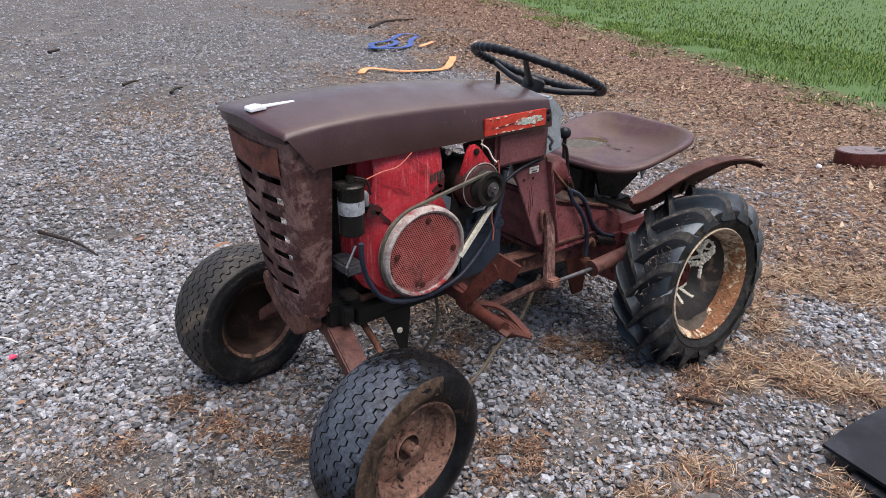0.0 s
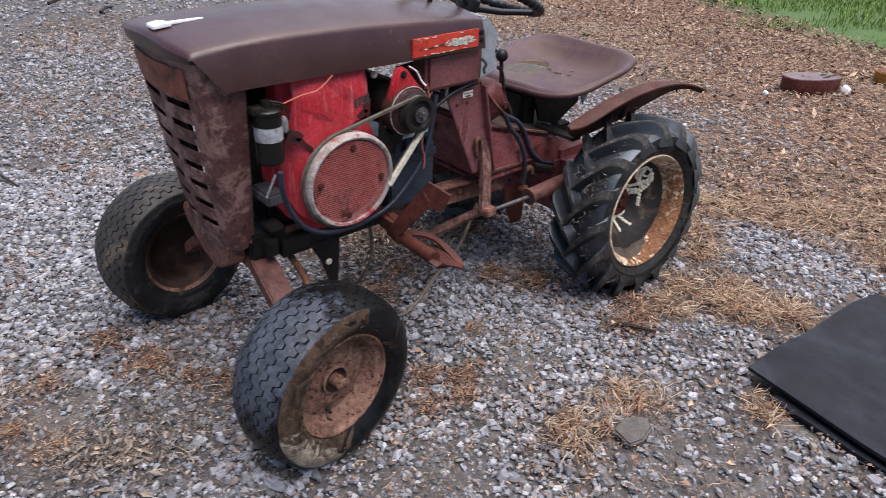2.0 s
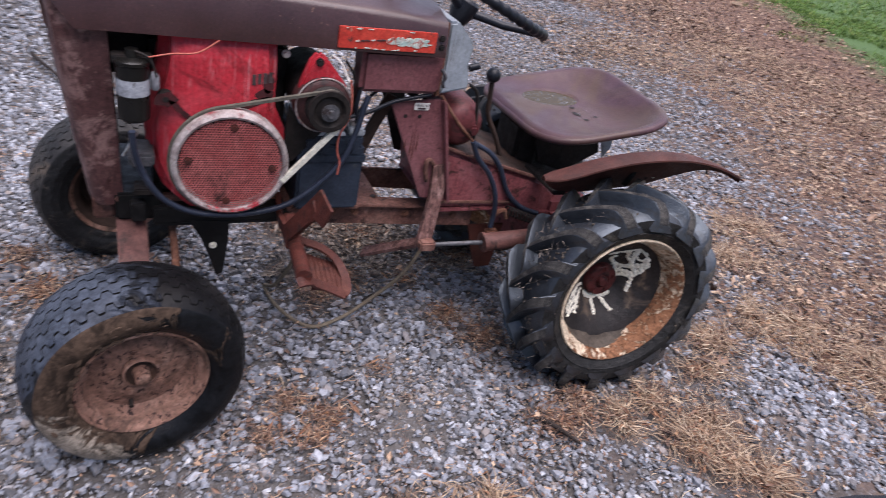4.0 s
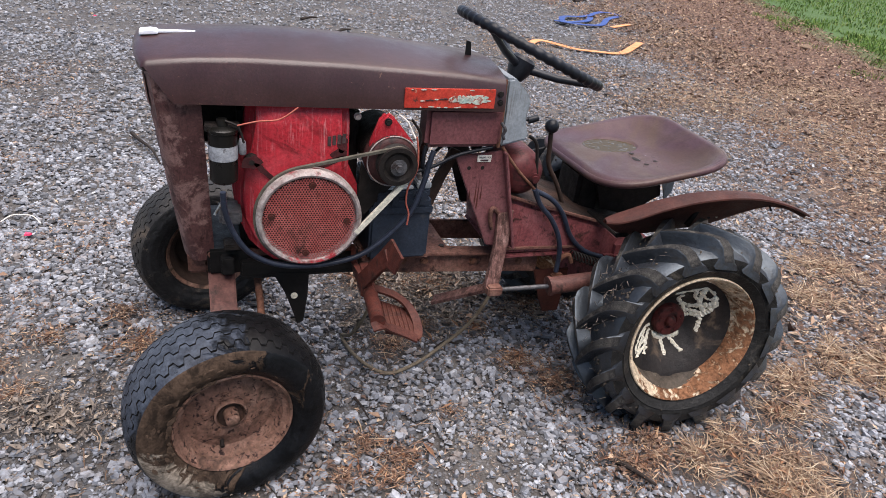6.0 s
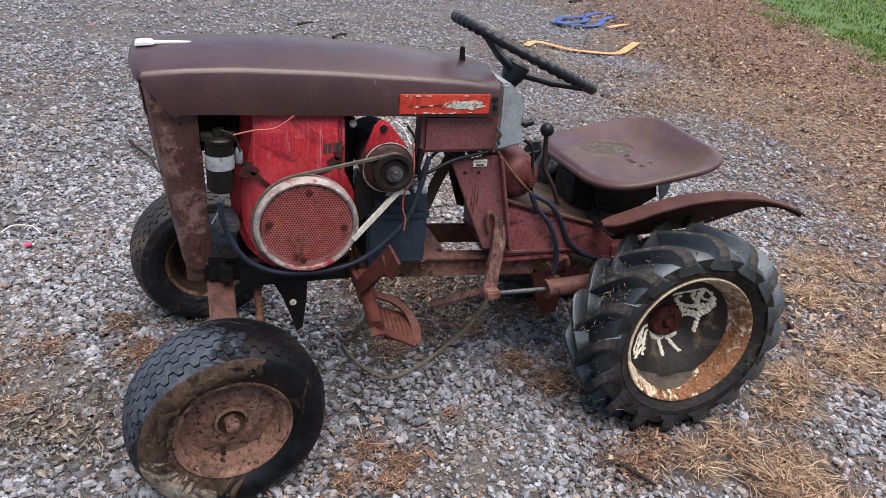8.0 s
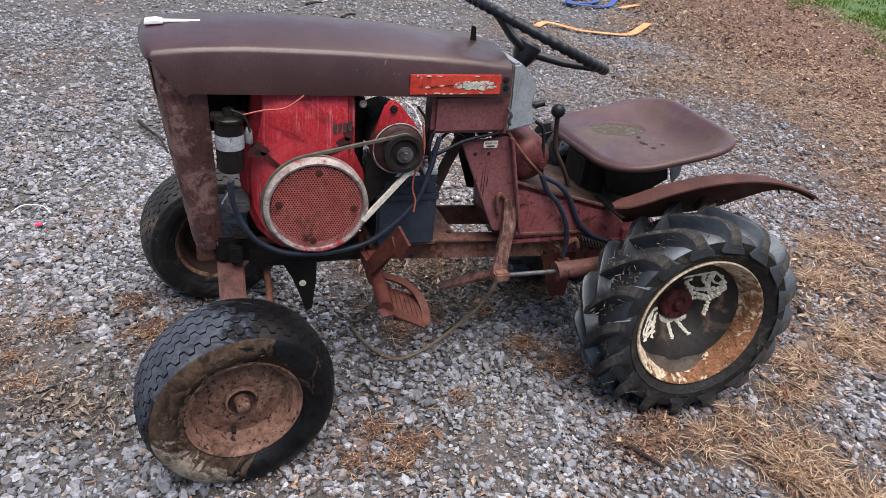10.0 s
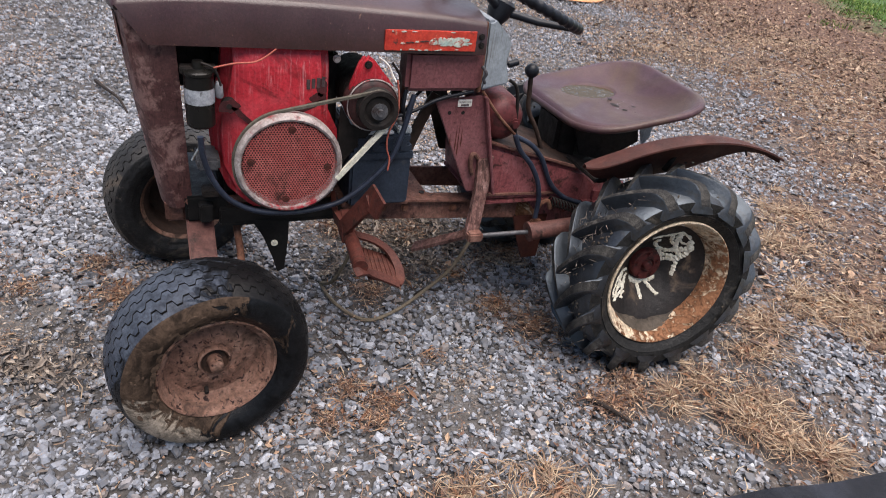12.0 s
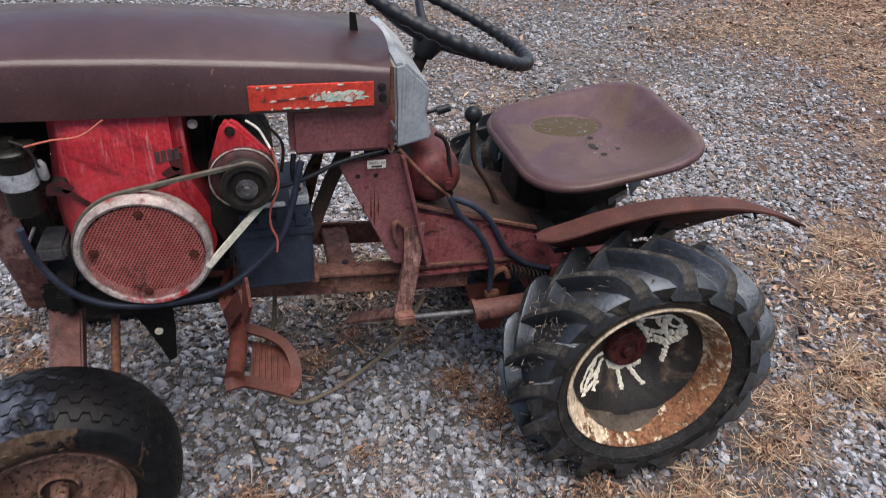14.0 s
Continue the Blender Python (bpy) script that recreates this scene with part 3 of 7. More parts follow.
def sheet(bm, t):
    """Gives an open surface a thickness t, against its normals."""
    bmesh.ops.recalc_face_normals(bm, faces=bm.faces)
    bm.normal_update()
    verts, faces = list(bm.verts), list(bm.faces)
    rim = [(e.verts[0], e.verts[1]) for e in bm.edges if len(e.link_faces) == 1]
    twin = {v: bm.verts.new(v.co + v.normal * t) for v in verts}
    for f in faces:
        bm.faces.new([twin[v] for v in reversed(f.verts)])
    for a, b in rim:
        bm.faces.new((a, b, twin[b], twin[a]))
    bmesh.ops.recalc_face_normals(bm, faces=bm.faces)
    return bm


def raw(name, verts, faces, material, parent=None, smooth=False):
    """A large mesh straight from arrays (all faces of one size)."""
    me = bpy.data.meshes.new(name)
    nv, (nf, k) = len(verts), faces.shape
    me.vertices.add(nv)
    me.vertices.foreach_set("co", np.ascontiguousarray(verts, dtype=np.float32).ravel())
    me.loops.add(nf * k)
    me.loops.foreach_set("vertex_index", np.ascontiguousarray(faces, dtype=np.int32).ravel())
    me.polygons.add(nf)
    me.polygons.foreach_set("loop_start", np.arange(0, nf * k, k, dtype=np.int32))
    me.polygons.foreach_set("use_smooth", np.full(nf, smooth))
    me.update(calc_edges=True)
    me.validate()
    me.materials.append(material)
    ob = new(name, me)
    if parent:
        ob.parent = parent
    return ob


def bolt(c, d, r=0.008, h=0.006):
    """A hexagon bolt head at c, standing out along d."""
    c, d = Vector(c), Vector(d).normalized()
    return join(bevel(tube([c - d * 0.002, c + d * h], r, 6), 0.0012, 1, 50), tube([c - d * 0.002, c + d * h * 0.3], r * 1.45, 16))


# ---- ground ----
def ground_height(x, y):
    return 0.012 * np.sin(x * 1.3 + 0.4) * np.sin(y * 1.1 + 0.7) * np.clip((np.abs(y) + np.abs(x - 0.6)) / 6.0, 0, 1) - 0.03 * np.clip((-y - 0.55) / 0.6, 0, 1.2)


def build_ground():
    xs = np.concatenate([[-400, -150, -60, -25, -12, -6], np.arange(-4, 12.01, 0.1), [14, 18, 25, 60, 150, 400]])
    ys = np.concatenate([[-400, -150, -60, -25, -12, -6, -4], np.arange(-3, 16.01, 0.1), [18, 22, 30, 60, 150, 400]])
    X, Y = np.meshgrid(xs, ys)
    Z = ground_height(X, Y) + 0.006 * np.sin(X * 9 + 2 * np.sin(Y * 5)) * np.sin(Y * 8 + X * 3)
    verts = np.stack([X, Y, Z - 0.006], -1).reshape(-1, 3)
    nx, ny = len(xs), len(ys)
    i = np.arange((ny - 1) * nx).reshape(ny - 1, nx)[:, :-1].ravel()
    faces = np.stack([i, i + 1, i + nx + 1, i + nx], 1)
    return tagged(raw("ground", verts, faces, M["ground"], smooth=True),
                  "grey gravel yard with dirt, leaf litter and lawn edge", "ground", kind="structure")


ground = build_ground()

# ---- garden tractor ----
tractor = thing("garden_tractor", "old garden tractor with faded rusty red paint on four tyres", "tractor")
CY = -0.012  # middle of the tractor across


def hood_section(x):
    """One half outline of the hood, from the lower edge to the middle: (offset from the middle, height)."""
    f = (x + 0.135) / 0.785
    zc = float(np.interp(x, (-0.135, -0.05, 0.06, 0.26, 0.45, 0.56, 0.65), (0.917, 0.925, 0.928, 0.922, 0.911, 0.903, 0.893)))   # height of the crease
    zb = 0.835 - 0.012 * f                            # lower edge
    wc = 0.168 - 0.004 * f
    crown = float(np.interp(x, (-0.135, -0.08, 0.0, 0.15, 0.4, 0.65), (0.016, 0.018, 0.021, 0.029, 0.027, 0.013)))
    pts = [(0.189, zb), (0.1885, zb + 0.01), (0.184, zb + 0.5 * (zc - zb)), (wc + 0.0075, zc - 0.012), (wc + 0.004, zc - 0.004), (wc - 0.003, zc)]
    for k in range(1, 9):
        u = 1 - k / 8
        pts.append(((wc - 0.003) * u, zc + crown * (1 - u ** 1.7)))
    return pts


def build_hood():
    xs = [-0.135, -0.131, -0.122, -0.10, -0.075, -0.04] + [-0.04 + 0.69 * k / 16 for k in range(1, 17)]
    rows = []
    for i, x in enumerate(xs):
        half = hood_section(x)
        drop = {0: 0.010, 1: 0.003}.get(i, 0.0)
        zc = half[4][1]
        pts = []
        for (o, z) in half:
            xx = x
            if z < zc:                             # slanting front end of the side
                xx = x + 0.062 * min(1.0, (zc - z) / 0.085) * (0.65 - x) / 0.785
            xx -= 0.019 * (1 - min(1.0, o / 0.168) ** 3.6) * max(0.0, (0.02 - x) / 0.155) ** 1.5   # bowed nose
            if x > 0.60:                           # rear edge swings back in the middle
                xx = x + (0.022 * (1 - (o / 0.19) ** 2)) * (x - 0.60) / 0.05
            pts.append((xx, o, z - (drop if z >= zc - 0.005 else 0)))
        row = [(px, CY - o, z) for px, o, z in pts] + [(px, CY + o, z) for px, o, z in pts[-2::-1]]
        rows.append(row)
    bm = loft(rows, closed=False, caps=False)
    sheet(bm, -0.003)
    return bm


hood = part("hood", build_hood(), M["hood"], tractor, "brown oxidised sheet metal hood, wet and satin")
# folded nose lip between hood and grille
part("nose_lip", loft([[(dx - 0.019 * (1 - abs(t) ** 3.6), CY + t * 0.166, z) for dx, z in ((-0.134, 0.909 + 0.013 * (1 - t * t)), (-0.131, 0.894), (-0.118, 0.894), (-0.118, 0.904 + 0.013 * (1 - t * t)))] for t in np.linspace(-1, 1, 17)]),
     M["hood"], hood)
part("latch_tab", prism([(0.606, 0.905), (0.624, 0.900), (0.618, 0.945), (0.606, 0.948)], CY - 0.008, CY - 0.004, w=0.001), M["black"], hood, "small black latch tab")
# side badge: red strip with flaking pale writing
badge = part("side_badge", box((0.404, -0.2035, 0.832), (0.622, -0.1985, 0.877), 0.001, Matrix.Translation((0, 0, 0))), M["decal"], hood, "orange-red badge with flaking pale lettering")
rs = random.Random(4)


def flake(x, z, rx, rz, y, n=9):
    pts = []
    for k in range(n):
        a, q = 2 * math.pi * k / n, rs.uniform(0.6, 1.25)
        pts.append((x + rx * q * math.cos(a), z + rz * q * math.sin(a)))
    return prism(pts, y - rs.uniform(0.0, 0.0009), y + 0.0012, w=0)


part("badge_flake", flake(0.560, 0.853, 0.046, 0.0105, -0.2040, 40), M["decal_pale"], badge, "pale patch of flaked lettering")
for k in range(9):                                   # what is left of the pale lettering
    x = 0.512 + k * 0.0108
    for _ in range(3):
        part("badge_flake", flake(x + rs.uniform(-0.003, 0.003), 0.853 + rs.uniform(-0.007, 0.007), rs.uniform(0.002, 0.0045), rs.uniform(0.003, 0.0065), -0.2045), M["decal_pale"], badge)
for k in range(6):
    x = 0.445 + k * 0.011
    part("badge_flake", flake(x, 0.849 + k * 0.001, 0.0055, 0.0016, -0.2045), M["ink" if k % 3 else "decal_pale"], badge)
for k in range(12):
    part("badge_flake", flake(rs.uniform(0.408, 0.618), rs.choice((0.834, 0.8355, 0.8745)), rs.uniform(0.002, 0.008), 0.0013, -0.2045), M["decal_pale"], badge)
for x, z in ((0.638, 0.845), (0.637, 0.865)):
    part("bolt", bolt((x, -0.199, z), (0, -1, 0), 0.005, 0.004), M["dark"], hood)


def grille_front(z):
    """Half width and front x of the grille at a height."""
    f = max(0.0, (0.900 - z) / 0.468)
    return 0.164 - 0.056 * f, -0.127 + 0.057 * f ** 1.25


def bow(u):
    """How far the nose bulges forward across its width."""
    return -0.013 * (1 - abs(u) ** 4)


def build_grille():
    zs, slots = [0.900, 0.884, 0.850, 0.818], set()
    for k in range(7):
        top = 0.805 - 0.049 * k
        slots.add(len(zs))
        zs += [top, top - 0.017]
    zs += [0.45, 0.432]
    us = [-1.0, -0.76, -0.45, -0.10, 0.10, 0.45, 0.76, 1.0]
    bm = bmesh.new()
    g = []
    for z in zs:
        w, x = grille_front(z)
        g.append([bm.verts.new((x + bow(u) + 0.006 * u * u, CY + u * w, z - 0.008 * (1 - abs(u)))) for u in us])
    for i in range(len(zs) - 1):
        slot = i in slots
        for j in range(7):
            if slot and j in (1, 2, 4, 5):
                continue
            bm.faces.new((g[i][j], g[i][j + 1], g[i + 1][j + 1], g[i + 1][j]))
    for s in (0, 7):                                # side panels folded back
        prev = None
        for i, z in enumerate(zs):
            w, x = grille_front(z)
            f = (0.900 - z) / 0.468
            back = bm.verts.new((-0.028 + 0.016 * f, CY + us[s] * min(w + 0.018 * (1 - f) + 0.002, 0.168 if z > 0.84 else 0.178), z))
            mid = bm.verts.new((x + 0.022, CY + us[s] * min(w + 0.010, 0.166 if z > 0.84 else 0.178), z))
            if prev:
                bm.faces.new((g[i - 1][s], prev[0], mid, g[i][s]))
                bm.faces.new((prev[0], prev[1], back, mid))
            prev = (mid, back)
    sheet(bm, -0.003)
    return bm


grille = part("grille", build_grille(), M["grille"], tractor, "rusty slotted front grille with rust-brown sides")
part("badge_panel", loft([[(grille_front(z)[1] + bow(u) + 0.006 * u * u - 0.0025, CY + u * grille_front(z)[0], z - 0.008 * (1 - abs(u))) for u in (-0.80, -0.45, -0.10, 0.10, 0.45, 0.80)] for z in (0.878, 0.850, 0.812)], closed=False, caps=False),
     M["ochre"], grille, "faded orange-brown badge panel")
# Added plate: makes the far slots dark in place of real shade.
part("slot_shade_plate", loft([[(grille_front(z)[1] + 0.020, CY - 0.004, z), (grille_front(z)[1] + 0.030, CY + 0.85 * grille_front(z)[0], z), (grille_front(z)[1] + 0.034, CY + 0.85 * grille_front(z)[0], z), (grille_front(z)[1] + 0.024, CY - 0.004, z)] for z in (0.86, 0.62, 0.45)]), M["dark"], grille, "added dark plate in place of shade behind the far slots")
part("bolt", bolt((-0.022, -0.126, 0.448), (0, -1, 0), 0.007), M["frame"], grille)

# frame and front end
part("frame_rail", join(prism([(-0.02, 0.452), (0.30, 0.440), (0.45, 0.416), (0.86, 0.390), (0.86, 0.328), (0.45, 0.356), (-0.02, 0.392)], -0.118, -0.106, w=0.002),
                prism([(0.40, 0.424), (0.86, 0.396), (0.86, 0.390), (0.40, 0.417)], -0.135, -0.09, w=0.001)), M["frame"], tractor, "rusty steel frame rail")
part("frame_rail", prism([(-0.02, 0.452), (0.30, 0.440), (0.45, 0.416), (0.86, 0.390), (0.86, 0.328), (0.45, 0.356), (-0.02, 0.392)], 0.085, 0.097, w=0.002), M["frame"], tractor)
part("cross_member", box((0.54, -0.11, 0.375), (0.60, 0.09, 0.40), 0.003), M["frame"], tractor)
part("engine_cradle", join(box((0.045, -0.150, 0.392), (0.345, -0.118, 0.432), 0.003), box((0.045, -0.15, 0.385), (0.345, 0.12, 0.395), 0.002)), M["black"], tractor, "black painted engine cradle")
part("front_block", join(box((-0.03, -0.135, 0.395), (0.068, 0.125, 0.462), 0.006), box((0.0, -0.16, 0.405), (0.03, -0.13, 0.45), 0.003)), M["black"], tractor, "black front axle block")
part("nose_plate", prism([(CY - 0.10, 0.44), (CY - 0.09, 0.385), (CY - 0.02, 0.345), (CY + 0.05, 0.36), (CY + 0.13, 0.415), (CY + 0.15, 0.45), (CY + 0.14, 0.47)], -0.075, -0.03, "x", 0.005), M["frame"], tractor, "worn front frame plate")
part("axle_beam", join(prism([(-0.30, 0.215), (-0.11, 0.36), (0.0, 0.375), (0.09, 0.36), (0.30, 0.215), (0.30, 0.255), (0.09, 0.41), (-0.11, 0.41), (-0.30, 0.255)], -0.03, 0.032, "x", 0.004)), M["ram"], tractor, "rust red front axle beam")
part("axle_bracket", prism([(0.118, 0.400), (0.208, 0.394), (0.206, 0.335), (0.196, 0.250), (0.180, 0.242), (0.168, 0.285), (0.146, 0.347)], -0.152, -0.146, w=0.001), M["black"], tractor, "black drilled hanger bracket")
# White head added in place of the bright hole through the bracket.
part("bolt", bolt((0.172, -0.152, 0.33), (0, -1, 0), 0.006), M["white_paint"], tractor)
part("tie_rod", tube([(0.085, -0.03, 0.40), (0.088, -0.16, 0.33), (0.085, -0.31, 0.215)], 0.009), M["rust"], tractor)
part("tie_rod", tube([(0.085, 0.03, 0.40), (0.088, 0.16, 0.33), (0.085, 0.31, 0.215)], 0.009), M["rust"], tractor)


# ---- front wheels ----
GROOVES = (-0.062, -0.031, 0.0, 0.031, 0.062)


def tread_columns():
    """Across the tread: (offset, groove depth there)."""
    cols = []
    for g in GROOVES:
        cols += [(g - 0.0021, 0.0), (g - 0.0019, 0.0085), (g + 0.0019, 0.0085), (g + 0.0021, 0.0)]
    for a, b in zip((-0.080,) + GROOVES, GROOVES + (0.080,)):
        lo, hi = (a + 0.0021 if a in GROOVES else a), (b - 0.0021 if b in GROOVES else b)
        cols += [(lo + (hi - lo) * k / 4, 0.0) for k in ((0, 1, 2, 3) if a not in GROOVES else (1, 2, 3))]
    return sorted(cols + [(0.080, 0.0)])


def front_tyre_mesh():
    """Tyre of revolution whose ribs run in zigzags; gives vertices, faces and which faces are tread or groove."""
    R, na = 0.2165, 684
    prof = []                                      # (offset, radius, share of the zigzag)
    for t in np.linspace(0, 1, 10):                # inner bead to shoulder
        prof.append((-(0.066 + 0.0165 * t + 0.015 * math.sin(math.pi * t)), 0.126 + (R - 0.0235 - 0.126) * t, 0.0))
    cols = tread_columns()
    for w, depth in cols:
        prof.append((w, R - depth, min(1.0, (0.080 - abs(w)) / 0.012)))
    for t in np.linspace(1, 0, 12):
        prof.append((0.066 + 0.0165 * t + 0.015 * math.sin(math.pi * t) + 0.0010 * math.sin(20 * t) + 0.006 * math.exp(-((t - 0.10) / 0.07) ** 2), 0.126 + (R - 0.0235 - 0.126) * t, 0.0))
    prof = np.array(prof)
    th = np.arange(na) / na * 2 * np.pi
    TH, W2 = np.meshgrid(th, prof[:, 0], indexing="ij")
    zig = np.clip((np.abs(((TH * 38 / (2 * np.pi)) % 1) - 0.5) * 2 - 0.5) * 3.4, -0.5, 0.5)      # steps with sharp corners
    W2 = W2 + 0.0130 * zig * prof[:, 2]
    on_tread = np.arange(len(prof)) - 10
    on_tread = (on_tread >= 0) & (on_tread < len(cols))
    RR = np.tile(prof[:, 1], (na, 1)) - 0.020 * on_tread * np.clip(np.abs(W2) / 0.080, 0, 1) ** 2.6 + 0.0008 * np.sin(TH * 7 + W2 * 30)
    V = np.stack([RR * np.cos(TH), W2, RR * np.sin(TH)], -1).reshape(-1, 3)
    m = len(prof)
    i, j = np.meshgrid(np.arange(na), np.arange(m - 1), indexing="ij")
    a = (i * m + j).ravel()
    b = (((i + 1) % na) * m + j).ravel()
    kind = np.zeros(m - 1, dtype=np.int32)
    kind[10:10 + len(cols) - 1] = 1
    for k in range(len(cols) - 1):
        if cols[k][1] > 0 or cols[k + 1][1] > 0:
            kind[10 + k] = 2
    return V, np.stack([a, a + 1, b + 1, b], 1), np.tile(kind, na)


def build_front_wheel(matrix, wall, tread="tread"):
    rim = lathe([(0.0, 0.012), (0.030, 0.012), (0.034, 0.020), (0.070, 0.020), (0.094, 0.014), (0.097, -0.030), (0.104, -0.050), (0.117, -0.058), (0.122, -0.066), (0.118, -0.070), (0.110, -0.060), (0.102, -0.040),
                 (0.102, 0.010), (0.104, 0.050), (0.115, 0.057), (0.121, 0.064), (0.1225, 0.069), (0.1195, 0.0725), (0.116, 0.070), (0.1145, 0.064), (0.111, 0.059),
                 (0.104, 0.055), (0.100, 0.030), (0.092, 0.022), (0.070, 0.026), (0.052, 0.034), (0.036, 0.030), (0.034, 0.037), (0.030, 0.039), (0.026, 0.030), (0.0, 0.028)], caps=False)
    rim.transform(Matrix.Diagonal((1.06, 1.0, 1.06, 1)))
    wheel = part("wheel", rim, M["hub_pink"], tractor, "faded pinkish steel front wheel with chipped paint")
    wheel.matrix_basis = matrix
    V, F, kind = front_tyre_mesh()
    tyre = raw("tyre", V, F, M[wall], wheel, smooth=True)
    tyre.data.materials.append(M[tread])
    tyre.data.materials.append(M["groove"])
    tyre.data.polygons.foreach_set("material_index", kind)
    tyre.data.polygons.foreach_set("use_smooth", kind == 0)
    tyre["label"] = "ribbed rubber tyre with dried mud on its sidewall"
    part("inner_dish", lathe([(0.0, 0.009), (0.066, 0.010), (0.092, 0.008), (0.0955, -0.030), (0.103, -0.0515), (0.116, -0.0605)], caps=False), M["inner_dish"], wheel, "dark brown muddy inner side")
    part("hub_cap", lathe([(0.0, 0.066), (0.010, 0.065), (0.015, 0.060), (0.0165, 0.028)], n=24), M["hub_pink"], wheel)
    # Dark ring: the hub recess's shade is put into its colour.
    part("recess_shade_ring", lathe([(0.0295, 0.0395), (0.0255, 0.0306), (0.0160, 0.0300)], n=32, caps=False), M["inner_dish"], wheel, "dark ring painting the shade in the hub recess")
    part("valve", tube([(-0.020, -0.024, -0.080), (-0.022, -0.040, -0.084)], 0.0048, 10), M["dark"], wheel)
    for k in range(5):
        a = 2 * math.pi * k / 5 + 0.5
        part("bolt", bolt((0.052 * math.cos(a), -0.033, 0.052 * math.sin(a)), (0, -1, 0), 0.0065, 0.005), M["hub_pink"], wheel)
    return wheel


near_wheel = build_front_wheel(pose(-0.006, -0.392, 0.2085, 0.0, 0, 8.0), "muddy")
rm = random.Random(31)
bm = bmesh.new()
for k in range(70):                                  # flakes of dried mud on the flank
    a, rr = math.radians(rm.gauss(165, 48)), rm.choice((rm.uniform(0.132, 0.140), rm.uniform(0.136, 0.180)))
    t = (rr - 0.126) / 0.067
    w = 0.066 + 0.0165 * t + 0.015 * math.sin(math.pi * t) + 0.006 * math.exp(-((t - 0.10) / 0.07) ** 2)
    sz = rm.uniform(0.0025, 0.0075)
    m = Matrix.Translation((rr * math.cos(a), -w, rr * math.sin(a))) @ Matrix.Rotation(-a + rm.uniform(-0.5, 0.5), 4, "Y") @ Matrix.Diagonal((sz * rm.uniform(0.5, 1.0), 0.0016, sz * rm.uniform(0.9, 2.2), 1))
    bmesh.ops.create_icosphere(bm, subdivisions=1, radius=1.0, matrix=m)
tagged(part("mud_cake", bm, M["mudcake"], near_wheel), "brown mud flaking off the sidewall", kind="stuff")
build_front_wheel(pose(-0.028, 0.390, 0.2085, 0, 0, 188.0), "rubber", "tread_dusty")


# ---- rear wheels ----
LUG_SWEEP = 0.47                                     # lugs lean backwards over the top, from the middle out to the shoulder


def lug_mesh(side):
    """One long tractor lug with a narrow worn top and hollow flanks, from the middle out over the shoulder."""
    bm = bmesh.new()
    prev, rows, segs = None, [], 11
    for i in range(segs + 1):
        t = i / segs
        w = 0.014 - t * 0.1135
        ang = 0.59 - LUG_SWEEP * (t ** 0.92)
        base = 0.261 - 0.006 * t * t if t < 0.72 else 0.258 - 0.026 * ((t - 0.72) / 0.28) ** 1.5
        top = min(0.298, base + 0.039) - 0.004 * t if t < 0.86 else base + 0.036 - 0.030 * ((t - 0.86) / 0.14) ** 1.4
        hw = 0.0088 + 0.0070 * t
        prof = ((base - 0.012, -hw - 0.016), (base + 0.001, -hw - 0.009), (base + 0.35 * (top - base), -hw - 0.0035), (top - 0.004, -hw - 0.001), (top, -hw + 0.0015),
                (top, hw - 0.0015), (top - 0.004, hw + 0.001), (base + 0.35 * (top - base), hw + 0.0035), (base + 0.001, hw + 0.010), (base - 0.012, hw + 0.018))
        ring = [bm.verts.new((rr * math.cos(ang + d / rr), w * side, rr * math.sin(ang + d / rr))) for rr, d in prof]
        if prev:
            for q in range(len(prof) - 1):
                f = bm.faces.new((prev[q], prev[q + 1], ring[q + 1], ring[q]))
                f.material_index = 1 if q == 4 else 0
        else:
            bm.faces.new(ring)
        prev = ring
    bm.faces.new(prev[::-1])
    return bm


